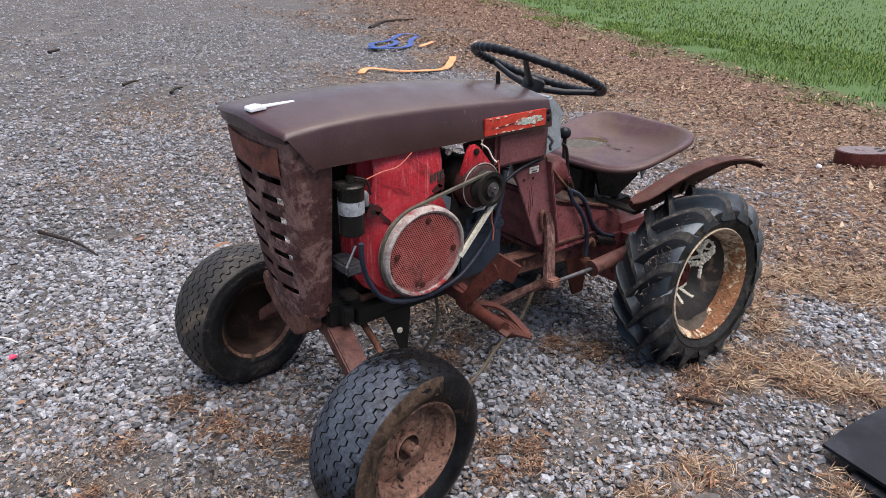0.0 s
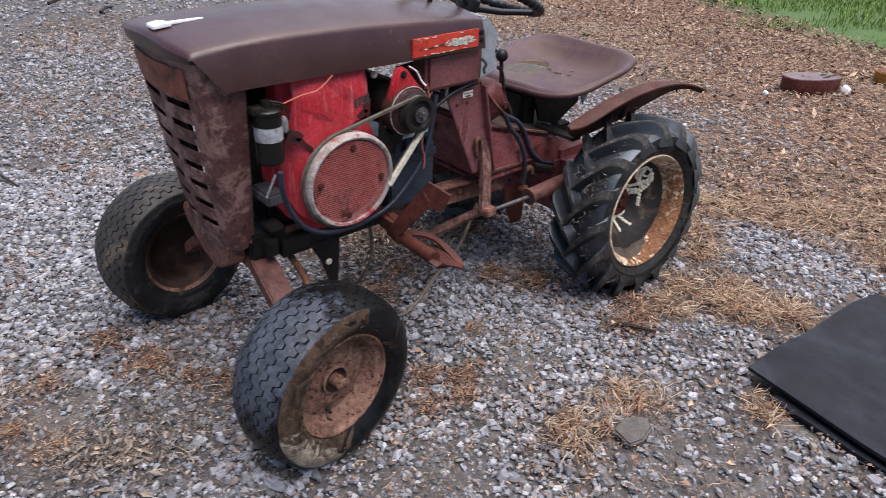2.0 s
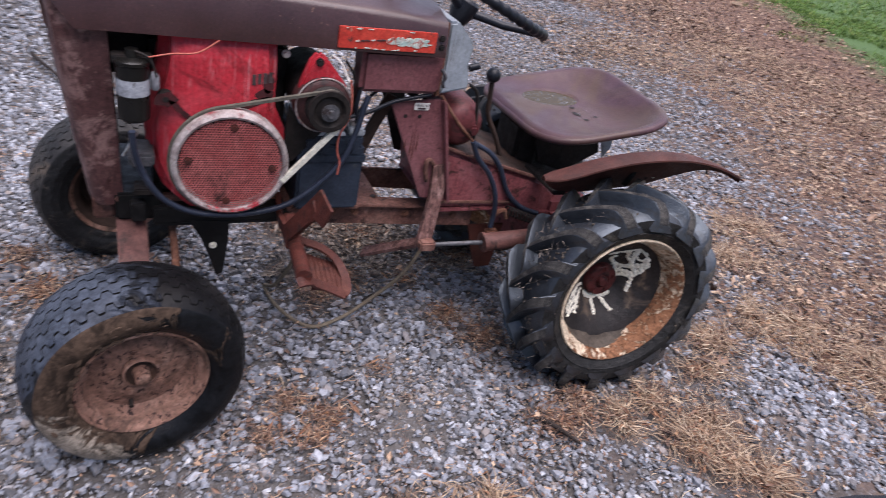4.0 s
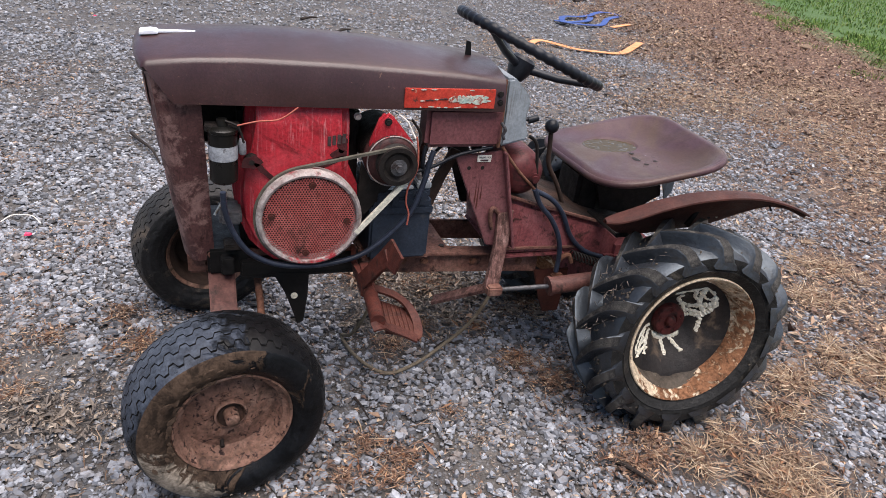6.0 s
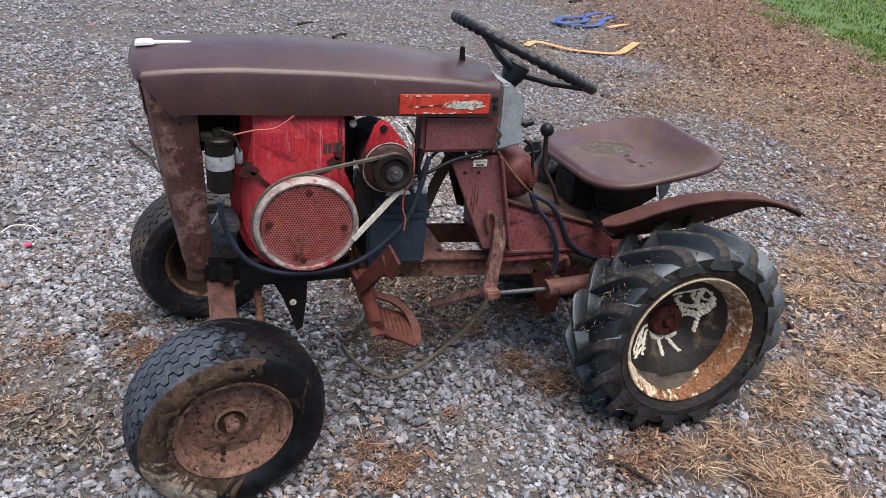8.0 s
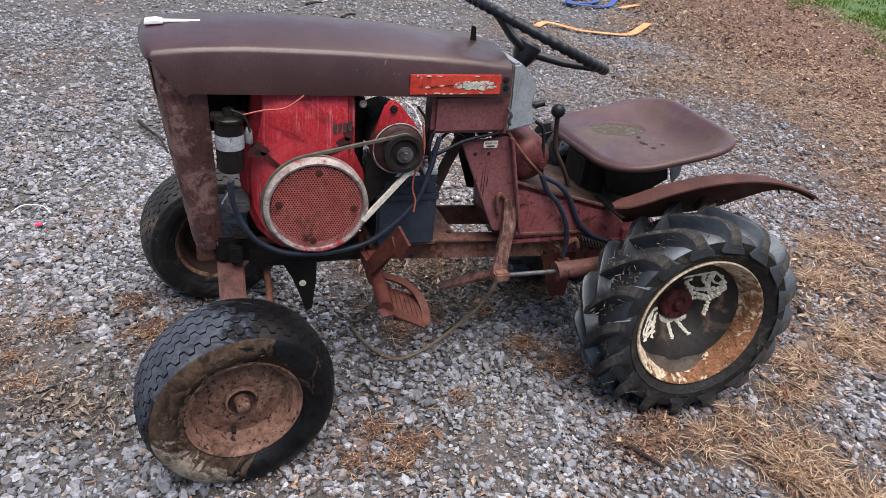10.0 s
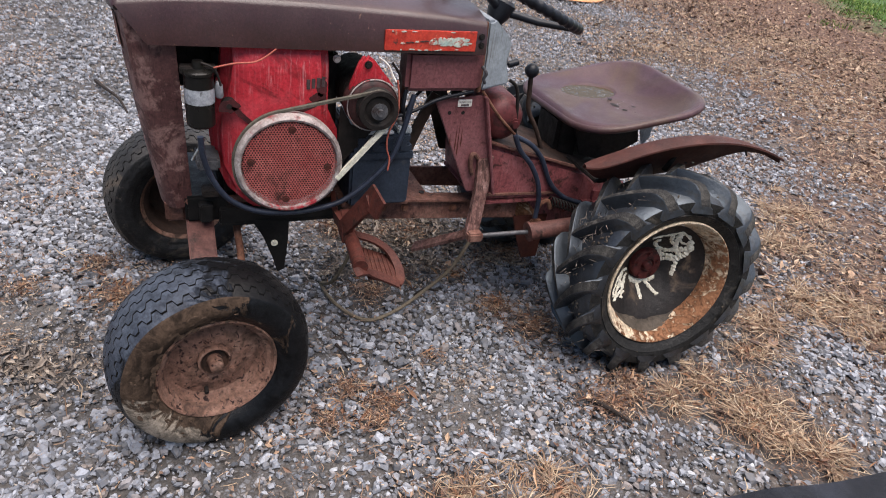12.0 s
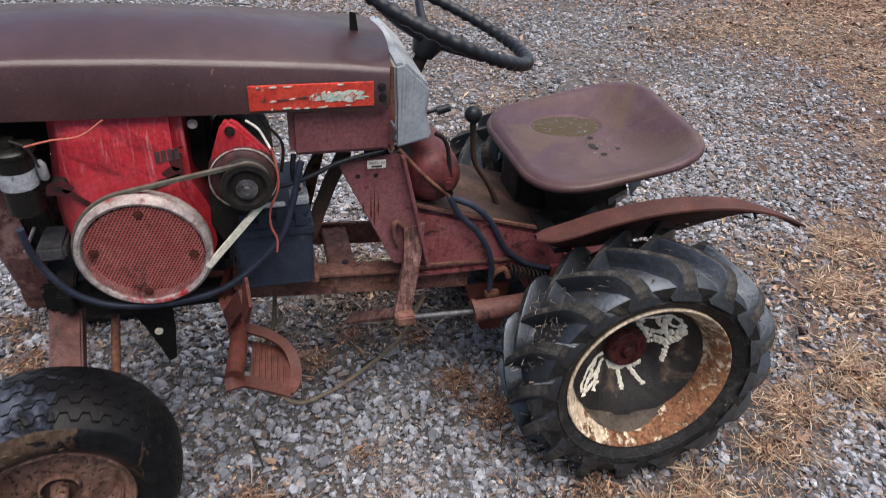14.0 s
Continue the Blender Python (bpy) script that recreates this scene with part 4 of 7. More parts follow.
def rear_tyre(parent):
    bm = lathe([(0.172, -0.070), (0.186, -0.080), (0.205, -0.088), (0.228, -0.094), (0.246, -0.092), (0.256, -0.078), (0.2615, -0.04), (0.262, 0.0), (0.2615, 0.04), (0.256, 0.078), (0.246, 0.092),
                (0.228, 0.094), (0.212, 0.090), (0.210, 0.092), (0.206, 0.089), (0.194, 0.083), (0.1875, 0.077), (0.178, 0.066), (0.170, 0.05), (0.170, -0.05)], n=120, closed=True)
    tyre = part("tyre", bm, M["rear_rubber"], parent, "black tractor tyre carcass with grass bits")
    tyre.data.materials.append(M["lug"])
    for f in tyre.data.polygons:                     # smooth floor of the tread between the lugs
        if math.hypot(f.center.x, f.center.z) > 0.25:
            f.material_index = 1
    N = 16
    for side in (1, -1):
        first = part("lug", lug_mesh(side), M["lug"], parent)
        first.data.materials.append(M["lug_top"])
        for k in range(N):
            ob = first if k == 0 else new("lug", first.data)
            ob.parent = parent
            ob.rotation_euler = (0, 2 * math.pi * (k + (0.5 if side > 0 else 0) + 0.13) / N, 0)
    r4 = random.Random(8)
    clods, stems = [], []
    for k in range(620):                             # clods of mud in the grooves, on the lug tops and on the flank
        a, w = r4.uniform(0, 2 * math.pi), r4.uniform(-0.094, 0.06)
        rr = 0.262 if w > -0.080 else r4.uniform(0.205, 0.246)
        clods.append((a, w, rr, r4.uniform(0.0014, 0.0042)))
    bm = bmesh.new()
    for a, w, rr, sz in clods:
        m = Matrix.Translation((rr * math.cos(a), w, rr * math.sin(a))) @ Matrix.Rotation(r4.uniform(0, 6), 4, "Y") @ Matrix.Diagonal((sz * r4.uniform(0.8, 1.8), sz * 0.6, sz * r4.uniform(0.6, 1.2), 1))
        bmesh.ops.create_icosphere(bm, subdivisions=1, radius=1.0, matrix=m)
    tagged(part("mud", bm, M["clod"], parent), "grey mud stuck in the tread", kind="stuff")
    for k in range(120):                             # bits of dead grass caught in the lugs
        a = math.radians(r4.gauss(148, 15)) if k < 95 else r4.uniform(0, 6.28)
        w, rr = r4.uniform(-0.07, 0.03), r4.uniform(0.270, 0.297)
        p = Vector((rr * math.cos(a), w, rr * math.sin(a)))
        d = Vector((r4.gauss(0, 1), r4.gauss(0, 1), r4.gauss(0, 1))).normalized() * r4.uniform(0.010, 0.034)
        stems.append((p, d))
    for deg, w, ln in ((222, -0.095, 0.042), (196, -0.085, 0.030), (176, -0.06, 0.036)):
        a = math.radians(deg)
        stems.append((Vector((0.268 * math.cos(a), w, 0.268 * math.sin(a))), Vector((ln, -0.012, 0.006))))
    bm = bmesh.new()
    for p, d in stems:
        u = d.cross(Vector((0.3, 0.5, 0.8))).normalized() * 0.0010
        v = d.cross(u).normalized() * 0.0010
        q = [bm.verts.new(p + u), bm.verts.new(p - u + v), bm.verts.new(p - v), bm.verts.new(p + d)]
        for f in ((0, 1, 3), (1, 2, 3), (2, 0, 3), (0, 2, 1)):
            bm.faces.new([q[i] for i in f])
    tagged(part("grass", bm, M["crumbs"], parent), "dead grass caught in the lugs", kind="stuff")


DISH = ((0.0, -0.050), (0.055, -0.050), (0.068, -0.044), (0.092, -0.020), (0.120, 0.004), (0.140, 0.018), (0.1515, 0.022))


def dish_h(rr):
    """Height of the dish towards its open side, at a radius."""
    return float(np.interp(rr, [r for r, h in DISH], [h for r, h in DISH]))


# white paint runs on the dish, as strokes across its face: points and half width
SPLASHES = (
    (((-0.011, 0.092), (0.021, 0.105), (0.057, 0.120), (0.092, 0.096)), 0.0050),
    (((0.092, 0.096), (0.106, 0.062), (0.098, 0.034), (0.089, 0.016)), 0.0090),
    (((0.052, 0.006), (0.070, 0.012), (0.089, 0.012), (0.089, -0.010), (0.085, -0.034)), 0.0066),
    (((0.036, 0.046), (0.060, 0.042), (0.080, 0.052), (0.102, 0.062)), 0.0085),
    (((0.018, 0.084), (0.022, 0.060), (0.040, 0.044), (0.056, 0.012)), 0.0062),
    (((0.057, 0.118), (0.062, 0.092), (0.070, 0.068), (0.082, 0.050), (0.092, 0.030)), 0.0082),
    (((0.040, 0.110), (0.050, 0.084), (0.070, 0.068)), 0.0055),
    (((0.062, 0.092), (0.082, 0.080), (0.100, 0.080)), 0.0058),
    (((0.048, 0.026), (0.066, 0.024), (0.090, 0.026)), 0.0068),
    (((-0.050, -0.018), (-0.078, -0.018), (-0.104, -0.024), (-0.122, -0.046), (-0.124, -0.064)), 0.0050),
    (((-0.078, -0.020), (-0.094, -0.038), (-0.110, -0.056), (-0.118, -0.078)), 0.0064),
    (((-0.050, -0.032), (-0.066, -0.046), (-0.080, -0.064), (-0.086, -0.082)), 0.0062),
    (((-0.064, -0.044), (-0.084, -0.050), (-0.104, -0.046)), 0.0046),
    (((-0.070, -0.070), (-0.090, -0.064), (-0.110, -0.072)), 0.0046),
    (((-0.040, -0.044), (-0.014, -0.058), (0.018, -0.059), (0.046, -0.050)), 0.0085),
    (((-0.008, -0.060), (-0.008, -0.078), (-0.007, -0.102)), 0.0070),
    (((0.016, -0.060), (0.028, -0.074), (0.046, -0.092)), 0.0066),
)


def build_rear_wheel(matrix):
    # deep dished rim: rolled lip, long sloping barrel, plate far inside
    rim = lathe([(0.172, 0.060), (0.182, 0.069), (0.1865, 0.075), (0.1865, 0.080), (0.1835, 0.0825), (0.1795, 0.080), (0.1765, 0.074), (0.172, 0.066), (0.167, 0.060), (0.1625, 0.048), (0.1585, 0.036), (0.1535, 0.022), (0.151, 0.0),
                 (0.150, -0.030), (0.158, -0.060), (0.176, -0.076), (0.180, -0.076), (0.172, -0.056), (0.170, 0.05)], n=96, closed=True)
    wheel = part("wheel", rim, M["cream"], tractor, "deep cream rear wheel rim flaking to orange rust")
    wheel.matrix_basis = matrix
    part("dish", lathe(list(DISH)[::-1], n=72, caps=False), M["dish"], wheel, "dark greasy wheel dish")
    hub = part("hub", join(lathe([(0.048, -0.050), (0.047, -0.036), (0.043, -0.031), (0.022, -0.030), (0.020, -0.034), (0.0, -0.034)], n=48), lathe([(0.015, -0.034), (0.014, -0.024), (0.011, -0.021), (0.0, -0.021)], n=20)), M["hub_red"], wheel, "dark red hub")
    for k in range(5):
        a = 2 * math.pi * k / 5 + 0.3
        part("bolt", bolt((0.034 * math.cos(a), 0.031, 0.034 * math.sin(a)), (0, -1, 0), 0.0055, 0.005), M["hub_red"], hub)
    r3 = random.Random(11)
    for pts, w in SPLASHES:
        path = []
        for x, z in [(p.x, p.z) for p in spline([(x, 0, z) for x, z in pts], 7)]:
            x, z = x + r3.uniform(-1, 1) * 0.0014, z + r3.uniform(-1, 1) * 0.0014
            path.append((x, -dish_h(math.hypot(x, z)) + 0.55 * w, z))
        part("paint_splash", tube(path, [w * r3.uniform(0.72, 1.35) * (0.75 if k == len(path) - 1 else 1.0) for k in range(len(path))], 8), M["white_paint"], wheel, "thick white paint run on the dish")
    # mud washed together in the bottom of the barrel
    bm = bmesh.new()
    g = []
    for i in range(41):
        a = math.radians(212 + 100 * i / 40)
        f = math.sin(math.pi * i / 40) ** 0.7
        row = []
        for j in range(9):
            u = j / 8
            h = 0.006 + 0.050 * u * f
            wall = float(np.interp(h, (0.0, 0.022, 0.036, 0.048, 0.060), (0.1515, 0.1535, 0.1585, 0.1625, 0.167)))
            lift = 0.020 * f * (1 - u) ** 1.4 * (0.75 + 0.25 * math.sin(9 * a + 3 * u)) + 0.0015 * math.sin(31 * a) * math.sin(17 * u)
            rr = wall + 0.001 - (lift + 0.0015 * f)
            row.append(bm.verts.new((rr * math.cos(a), -h, rr * math.sin(a))))
        g.append(row)
    for i in range(40):
        for j in range(8):
            bm.faces.new((g[i][j], g[i + 1][j], g[i + 1][j + 1], g[i][j + 1]))
    part("mud_bank", bm, M["wet_mud"], wheel, "wet grey-brown mud lying in the rim")
    rear_tyre(wheel)
    return wheel


build_rear_wheel(pose(1.174, -0.384, 0.281, -4.5, 0, -2.9))
build_rear_wheel(pose(1.160, 0.285, 0.289, 0, 0, 180))
part("rear_axle", rod((1.16, -0.30, 0.285), (1.16, 0.30, 0.285), 0.03), M["frame"], tractor)

# ---- engine ----
shroud_outline = [(0.064, 0.790), (0.066, 0.848), (0.174, 0.850), (0.287, 0.848), (0.288, 0.792), (0.289, 0.690), (0.312, 0.640), (0.318, 0.560), (0.300, 0.500),
                  (0.258, 0.456), (0.194, 0.440), (0.120, 0.452), (0.066, 0.492), (0.040, 0.548), (0.034, 0.610), (0.044, 0.690), (0.058, 0.750)]
def build_shroud():
    """Pressed cover: flat over the fan, falling away towards the top and the front edge."""
    bm = prism(shroud_outline, -0.1965, -0.08, w=0.020, seg=5)
    for co, no in [((x, 0, 0), (1, 0, 0)) for x in (0.06, 0.07, 0.08, 0.09, 0.10, 0.11, 0.125)] + [((0, 0, z), (0, 0, 1)) for z in (0.775, 0.785, 0.795, 0.805, 0.815, 0.83)]:
        bmesh.ops.bisect_plane(bm, geom=bm.verts[:] + bm.edges[:] + bm.faces[:], dist=1e-5, plane_co=co, plane_no=no)
    for v in bm.verts:
        if v.co.y < -0.10:
            v.co.y += 9.5 * max(0.0, 0.125 - v.co.x) ** 2 + 5.0 * max(0.0, v.co.z - 0.775) ** 2
    return bm


shroud = part("engine_shroud", build_shroud(), M["engine_red"], tractor, "bright red engine shroud with streaked paint")
part("shroud_boss", join(lathe([(0.0, 0.006), (0.006, 0.006), (0.007, 0.002), (0.014, 0.0), (0.016, -0.012)], pose(0.072, -0.1920, 0.705), 20)), M["dark"], shroud)
part("stencil_bar", join(*[box((0.236 + k * 0.011, -0.1977, 0.742 + 0.002 * k), (0.244 + k * 0.011, -0.1963, 0.764 + 0.002 * k), 0) for k in range(4)]), M["ink"], shroud, "black stencilled marks")
rg = random.Random(21)
for cx, cz, lx, lz, tilt in ((0.072, 0.705, 0.022, 0.018, 0.0), (0.098, 0.684, 0.030, 0.008, -0.75), (0.236, 0.700, 0.046, 0.008, 0.45), (0.262, 0.722, 0.022, 0.012, 0.4), (0.205, 0.690, 0.026, 0.005, 0.4), (0.270, 0.745, 0.014, 0.020, 0.1)):
    pts, turn = [], rg.uniform(0, 6)
    for k in range(22):                              # greasy smears on the red paint
        a = 2 * math.pi * k / 22
        q = 0.9 + 0.14 * math.sin(2 * a + turn) + 0.10 * math.sin(5 * a + 2 * turn) + 0.06 * rg.uniform(-1, 1)
        x, z = lx * q * math.cos(a), lz * q * math.sin(a)
        pts.append((cx + x * math.cos(tilt) - z * math.sin(tilt), cz + x * math.sin(tilt) + z * math.cos(tilt)))
    part("grease_smear", prism([p for p in pts], -0.1972, -0.1962, w=0), M["grime"], shroud)
part("engine_block", join(box((0.05, -0.10, 0.44), (0.33, 0.10, 0.80), 0.012), box((0.07, 0.10, 0.55), (0.29, 0.14, 0.78), 0.01)), M["dark"], tractor, "dark greasy engine block")
# Added box in place of unseen bay parts; keeps the upper slots dark.
part("bay_filler_box", box((-0.045, -0.03, 0.69), (0.06, 0.14, 0.825), 0.012), M["dark"], tractor, "added dark box filling the bay behind the grille")
SC = Vector((0.194, -0.236, 0.581))
scm = pose(SC.x, SC.y, SC.z, 2.5, 0, -2.0)
ring_ob = part("screen_ring", lathe([(0.116, -0.034), (0.119, -0.012), (0.118, 0.002), (0.112, 0.007), (0.107, 0.005), (0.104, -0.003), (0.104, -0.034)], scm, 72, closed=True), M["ring"], tractor, "chalky metal ring round the intake screen")
# Dark disc in place of the shaded space behind the screen holes.
part("screen_shade_disc", lathe([(0.1045, -0.022), (0.0, -0.022)], scm, 48), M["dark"], ring_ob)


def perforated(radius, pitch, hole):
    V, F = [], []
    n = int(radius / pitch) + 2
    for r in range(-int(n * 1.2), int(n * 1.2) + 1):
        for q in range(-n, n + 1):
            cx, cz = pitch * (q + 0.5 * (r % 2)), pitch * 0.8660254 * r
            if math.hypot(cx, cz) > radius:
                continue
            b = len(V)
            for k in range(6):
                a = math.radians(60 * k + 30)
                V.append((cx + pitch * 0.5774 * math.cos(a), 0.0, cz + pitch * 0.5774 * math.sin(a)))
            for k in range(6):
                a = math.radians(60 * k + 30)
                V.append((cx + hole * math.cos(a), 0.0, cz + hole * math.sin(a)))
            for k in range(6):
                F.append((b + k, b + (k + 1) % 6, b + 6 + (k + 1) % 6, b + 6 + k))
    return np.array(V), np.array(F)


V, F = perforated(0.1035, 0.0062, 0.0022)
scr = raw("perforated_screen", V, F, M["screen"], ring_ob)
scr.matrix_basis = scm @ Matrix.Translation((0, -0.001, 0))
scr["label"] = "dusty red perforated intake screen"
for dx, dz in ((0.004, 0.086), (-0.085, 0.010), (0.084, -0.006), (-0.008, -0.086)):
    part("bolt", bolt(scm @ Vector((dx, -0.001, dz)), (0, -1, 0), 0.006, 0.005), M["pedal_red"], ring_ob)

# generator with pulley and belt
PU = Vector((0.382, -0.248, 0.712))
gen = part("generator", join(lathe([(0.0, 0.0), (0.050, 0.0), (0.058, -0.008), (0.058, -0.19), (0.0, -0.19)], pose(PU.x, -0.205, PU.z), 40)), M["dark"], tractor, "dark cylindrical starter generator")
part("end_plate", prism([(0.352, 0.812), (0.366, 0.822), (0.382, 0.812), (0.428, 0.757), (0.444, 0.715), (0.428, 0.672), (0.385, 0.652), (0.340, 0.672), (0.324, 0.715), (0.332, 0.757)], -0.214, -0.19, w=0.006), M["engine_red"], gen, "red end plate")
part("bolt", bolt((0.367, -0.215, 0.803), (0, -1, 0), 0.006), M["dark"], gen)
bell = part("end_bell", lathe([(0.0, 0.020), (0.046, 0.020), (0.057, 0.014), (0.061, 0.004), (0.062, -0.022), (0.058, -0.026)], pose(PU.x, -0.208, PU.z), 48), M["bell"], gen, "dark red-brown end bell")
part("bell_ring", tube([(PU.x + 0.0595 * math.cos(2 * math.pi * k / 48), -0.2215, PU.z + 0.0595 * math.sin(2 * math.pi * k / 48)) for k in range(48)], 0.0016, 6, closed=True), M["ring"], bell, "chalky ring line")
part("pulley", lathe([(0.0, 0.012), (0.010, 0.012), (0.012, 0.004), (0.028, 0.002), (0.035, 0.010), (0.045, 0.010), (0.046, 0.004), (0.036, -0.006), (0.046, -0.016), (0.046, -0.020), (0.0, -0.020)], pose(PU.x + 0.004, PU.y, PU.z), 48),
     M["dark"], gen, "worn black pulley")
part("pulley_washer", lathe([(0.019, 0.0125), (0.019, 0.0145), (0.009, 0.0150)], pose(PU.x + 0.004, PU.y, PU.z), 32), M["dull_zinc"], gen)
part("pulley_nut", bolt((PU.x + 0.004, PU.y - 0.013, PU.z), (0, -1, 0), 0.0085, 0.012), M["dull_zinc"], gen)


def belt_path():
    a, ra, b, rb, y = (SC.x, SC.z), 0.1205, (PU.x + 0.004, PU.z), 0.040, -0.240
    dx, dz = b[0] - a[0], b[1] - a[1]
    L, th = math.hypot(dx, dz), math.atan2(dz, dx)
    off = math.acos((ra - rb) / L)
    pts = []
    for k in range(41):
        t = th + off + (2 * math.pi - 2 * off) * k / 40
        pts.append((a[0] + ra * math.cos(t), y + 0.022, a[1] + ra * math.sin(t)))
    for k in range(17):
        t = th - off + 2 * off * k / 16
        pts.append((b[0] + rb * math.cos(t), y, b[1] + rb * math.sin(t)))
    return pts


bp = belt_path()
part("belt", tube(bp[2:-2] + bp[:3], 0, flat=(0.0045, 0.003, None)), M["belt_dark"], tractor, "grey drive belt")
lo1, lo2 = Vector((0.409, -0.246, 0.672)), Vector((0.300, -0.243, 0.545))
part("belt", tube([lo1 + (lo2 - lo1) * k / 8 for k in range(9)], 0, flat=(0.0058, 0.004, (0, 1, 0))), M["belt"], tractor, "pale worn belt run")

# ignition coil
coil = part("ignition_coil", lathe([(0.0, 0.0), (0.025, 0.0), (0.0295, -0.005), (0.0300, -0.112), (0.0325, -0.114), (0.0325, -0.120), (0.027, -0.124), (0.012, -0.125), (0.011, -0.140), (0.0, -0.140)],
            pose(0.014, -0.192, 0.662, 90, 0, 0), 36), M["coil_case"], tractor, "black canister coil with silver label")
part("label_band", lathe([(0.0306, -0.054), (0.0306, -0.086)], pose(0.014, -0.192, 0.662, 90, 0, 0), 36, caps=False), M["silver_label"], coil, "silver label band")
part("condenser", tube([(0.054, -0.190, 0.722), (0.054, -0.190, 0.726), (0.053, -0.190, 0.750), (0.052, -0.190, 0.758)], [0.006, 0.0085, 0.0085, 0.004], 14), M["grey_plastic"], coil)
part("bracket", box((-0.022, -0.20, 0.775), (0.05, -0.17, 0.79), 0.002), M["dark"], coil)

# battery
batt = part("battery", box((0.348, -0.185, 0.436), (0.500, 0.02, 0.600), 0.006), M["battery_case"], tractor, "black plastic battery")
part("rim_band", box((0.344, -0.188, 0.560), (0.504, 0.024, 0.580), 0.003), M["battery_case"], batt)
part("battery_lid", box((0.352, -0.18, 0.600), (0.496, 0.015, 0.622), 0.004), M["battery_case"], batt)
for k in range(4):
    part("rib", box((0.362 + k * 0.035, -0.1885, 0.582), (0.380 + k * 0.035, -0.18, 0.618), 0.002), M["battery_case"], batt)
part("terminal", tube([(0.478, -0.15, 0.62), (0.478, -0.15, 0.648)], 0.010, 14), M["steel"], batt)
part("battery_tray", box((0.335, -0.17, 0.425), (0.51, 0.03, 0.437), 0.002), M["frame"], tractor)

# cables and wires
def cable(name, pts, r, mat, label=""):
    return part(name, tube(spline(pts, 6), r, 10), M[mat], tractor, label)


cable("battery_cable", [(x, -0.24 + 0.04 * k / 12, z) for k, (x, z) in enumerate([(0.008, 0.656), (0.011, 0.609), (0.028, 0.553), (0.062, 0.500), (0.118, 0.466), (0.189, 0.454), (0.262, 0.457), (0.330, 0.476), (0.397, 0.528), (0.442, 0.581), (0.467, 0.653), (0.478, 0.702), (0.486, 0.729)])], 0.0066, "hose", "thick blue-black battery cable")
cable("hose", [(x, -0.165, z) for x, z in [(0.787, 0.606), (0.811, 0.561), (0.852, 0.517), (0.884, 0.463), (0.898, 0.409), (0.899, 0.351)]], 0.0070, "hose", "blue-black rubber hose")
cable("hose", [(x, -0.155, z) for x, z in [(0.793, 0.598), (0.847, 0.571), (0.889, 0.527), (0.929, 0.455), (0.984, 0.406), (1.045, 0.383)]], 0.0070, "hose")
cable("wire", [(x, -0.162, z) for x, z in [(0.678, 0.722), (0.730, 0.660), (0.787, 0.606)]], 0.004, "rust")
cable("wire", [(x, -0.152, z) for x, z in [(0.753, 0.746), (0.777, 0.723), (0.790, 0.646), (0.794, 0.598)]], 0.0045, "dark")
cable("wire", [(x, -0.224, z) for x, z in [(0.434, 0.771), (0.441, 0.730), (0.440, 0.688), (0.423, 0.646), (0.421, 0.610), (0.430, 0.580), (0.428, 0.550)]], 0.0022, "wire_red", "thin faded red wire")
cable("wire", [(x, -0.172, z) for x, z in [(0.408, 0.655), (0.492, 0.676), (0.561, 0.707), (0.647, 0.726)]], 0.0045, "plastic")
cable("wire", [(x, -0.213, z) for x, z in [(0.043, 0.794), (0.084, 0.803), (0.130, 0.808), (0.169, 0.834)]], 0.0017, "wire_red")
cable("wire", [(0.020, -0.20, 0.80), (0.045, -0.21, 0.79), (0.056, -0.21, 0.755)], 0.0025, "dark")
cable("wire", [(0.475, -0.17, 0.73), (0.470, -0.175, 0.69), (0.480, -0.165, 0.65)], 0.005, "plastic")
cable("wire", [(0.43, -0.19, 0.80), (0.455, -0.185, 0.76), (0.45, -0.18, 0.70)], 0.003, "dark")
part("link_rod", rod((0.017, -0.20, 0.634), (-0.010, -0.20, 0.585), 0.003), M["steel"], tractor)
carb = part("carburettor", box((0.0, -0.185, 0.548), (0.05, -0.10, 0.578), 0.006), M["dull_zinc"], tractor, "dull grey carburettor")
part("bowl", box((0.008, -0.165, 0.472), (0.045, -0.12, 0.488), 0.003), M["dark"], carb)

# ---- steering stand, tank, dash ----
stand = part("hood_stand", join(prism([(0.556, 0.700), (0.684, 0.712), (0.712, 0.590), (0.745, 0.440), (0.672, 0.448), (0.652, 0.490)], -0.162, -0.154, w=0.002),
             prism([(0.680, 0.712), (0.688, 0.712), (0.716, 0.590), (0.750, 0.440), (0.742, 0.440), (0.708, 0.590)], -0.182, -0.150, w=0.002)), M["stand_red"], tractor, "faded red steel upright with a small sticker")
part("hood_stand", prism([(0.610, 0.706), (0.684, 0.712), (0.712, 0.590), (0.745, 0.440), (0.700, 0.446)], 0.12, 0.128, w=0.002), M["dark"], tractor, "dark far upright")
part("sticker", box((0.615, -0.1640, 0.684), (0.652, -0.1618, 0.702), 0.0006), M["paper"], stand, "small pale sticker")
words = bpy.data.curves.new("sticker_words", "FONT")
words.body, words.size, words.align_x, words.extrude = "SERIAL NO", 0.0066, "CENTER", 0.0002
carrier = bpy.data.objects.new("sticker_words", words)
scene.collection.objects.link(carrier)
word_mesh = bpy.data.meshes.new_from_object(carrier.evaluated_get(bpy.context.evaluated_depsgraph_get()))
bpy.data.objects.remove(carrier)
word_mesh.materials.clear()
word_mesh.materials.append(M["ink"])
lettering = new("sticker_lettering", word_mesh)
lettering.parent, lettering.matrix_basis = stand, pose(0.6335, -0.1645, 0.6940, 90, 0, 0)
part("sticker_bar", box((0.623, -0.1648, 0.6865), (0.644, -0.1639, 0.6905), 0), M["ink"], stand)
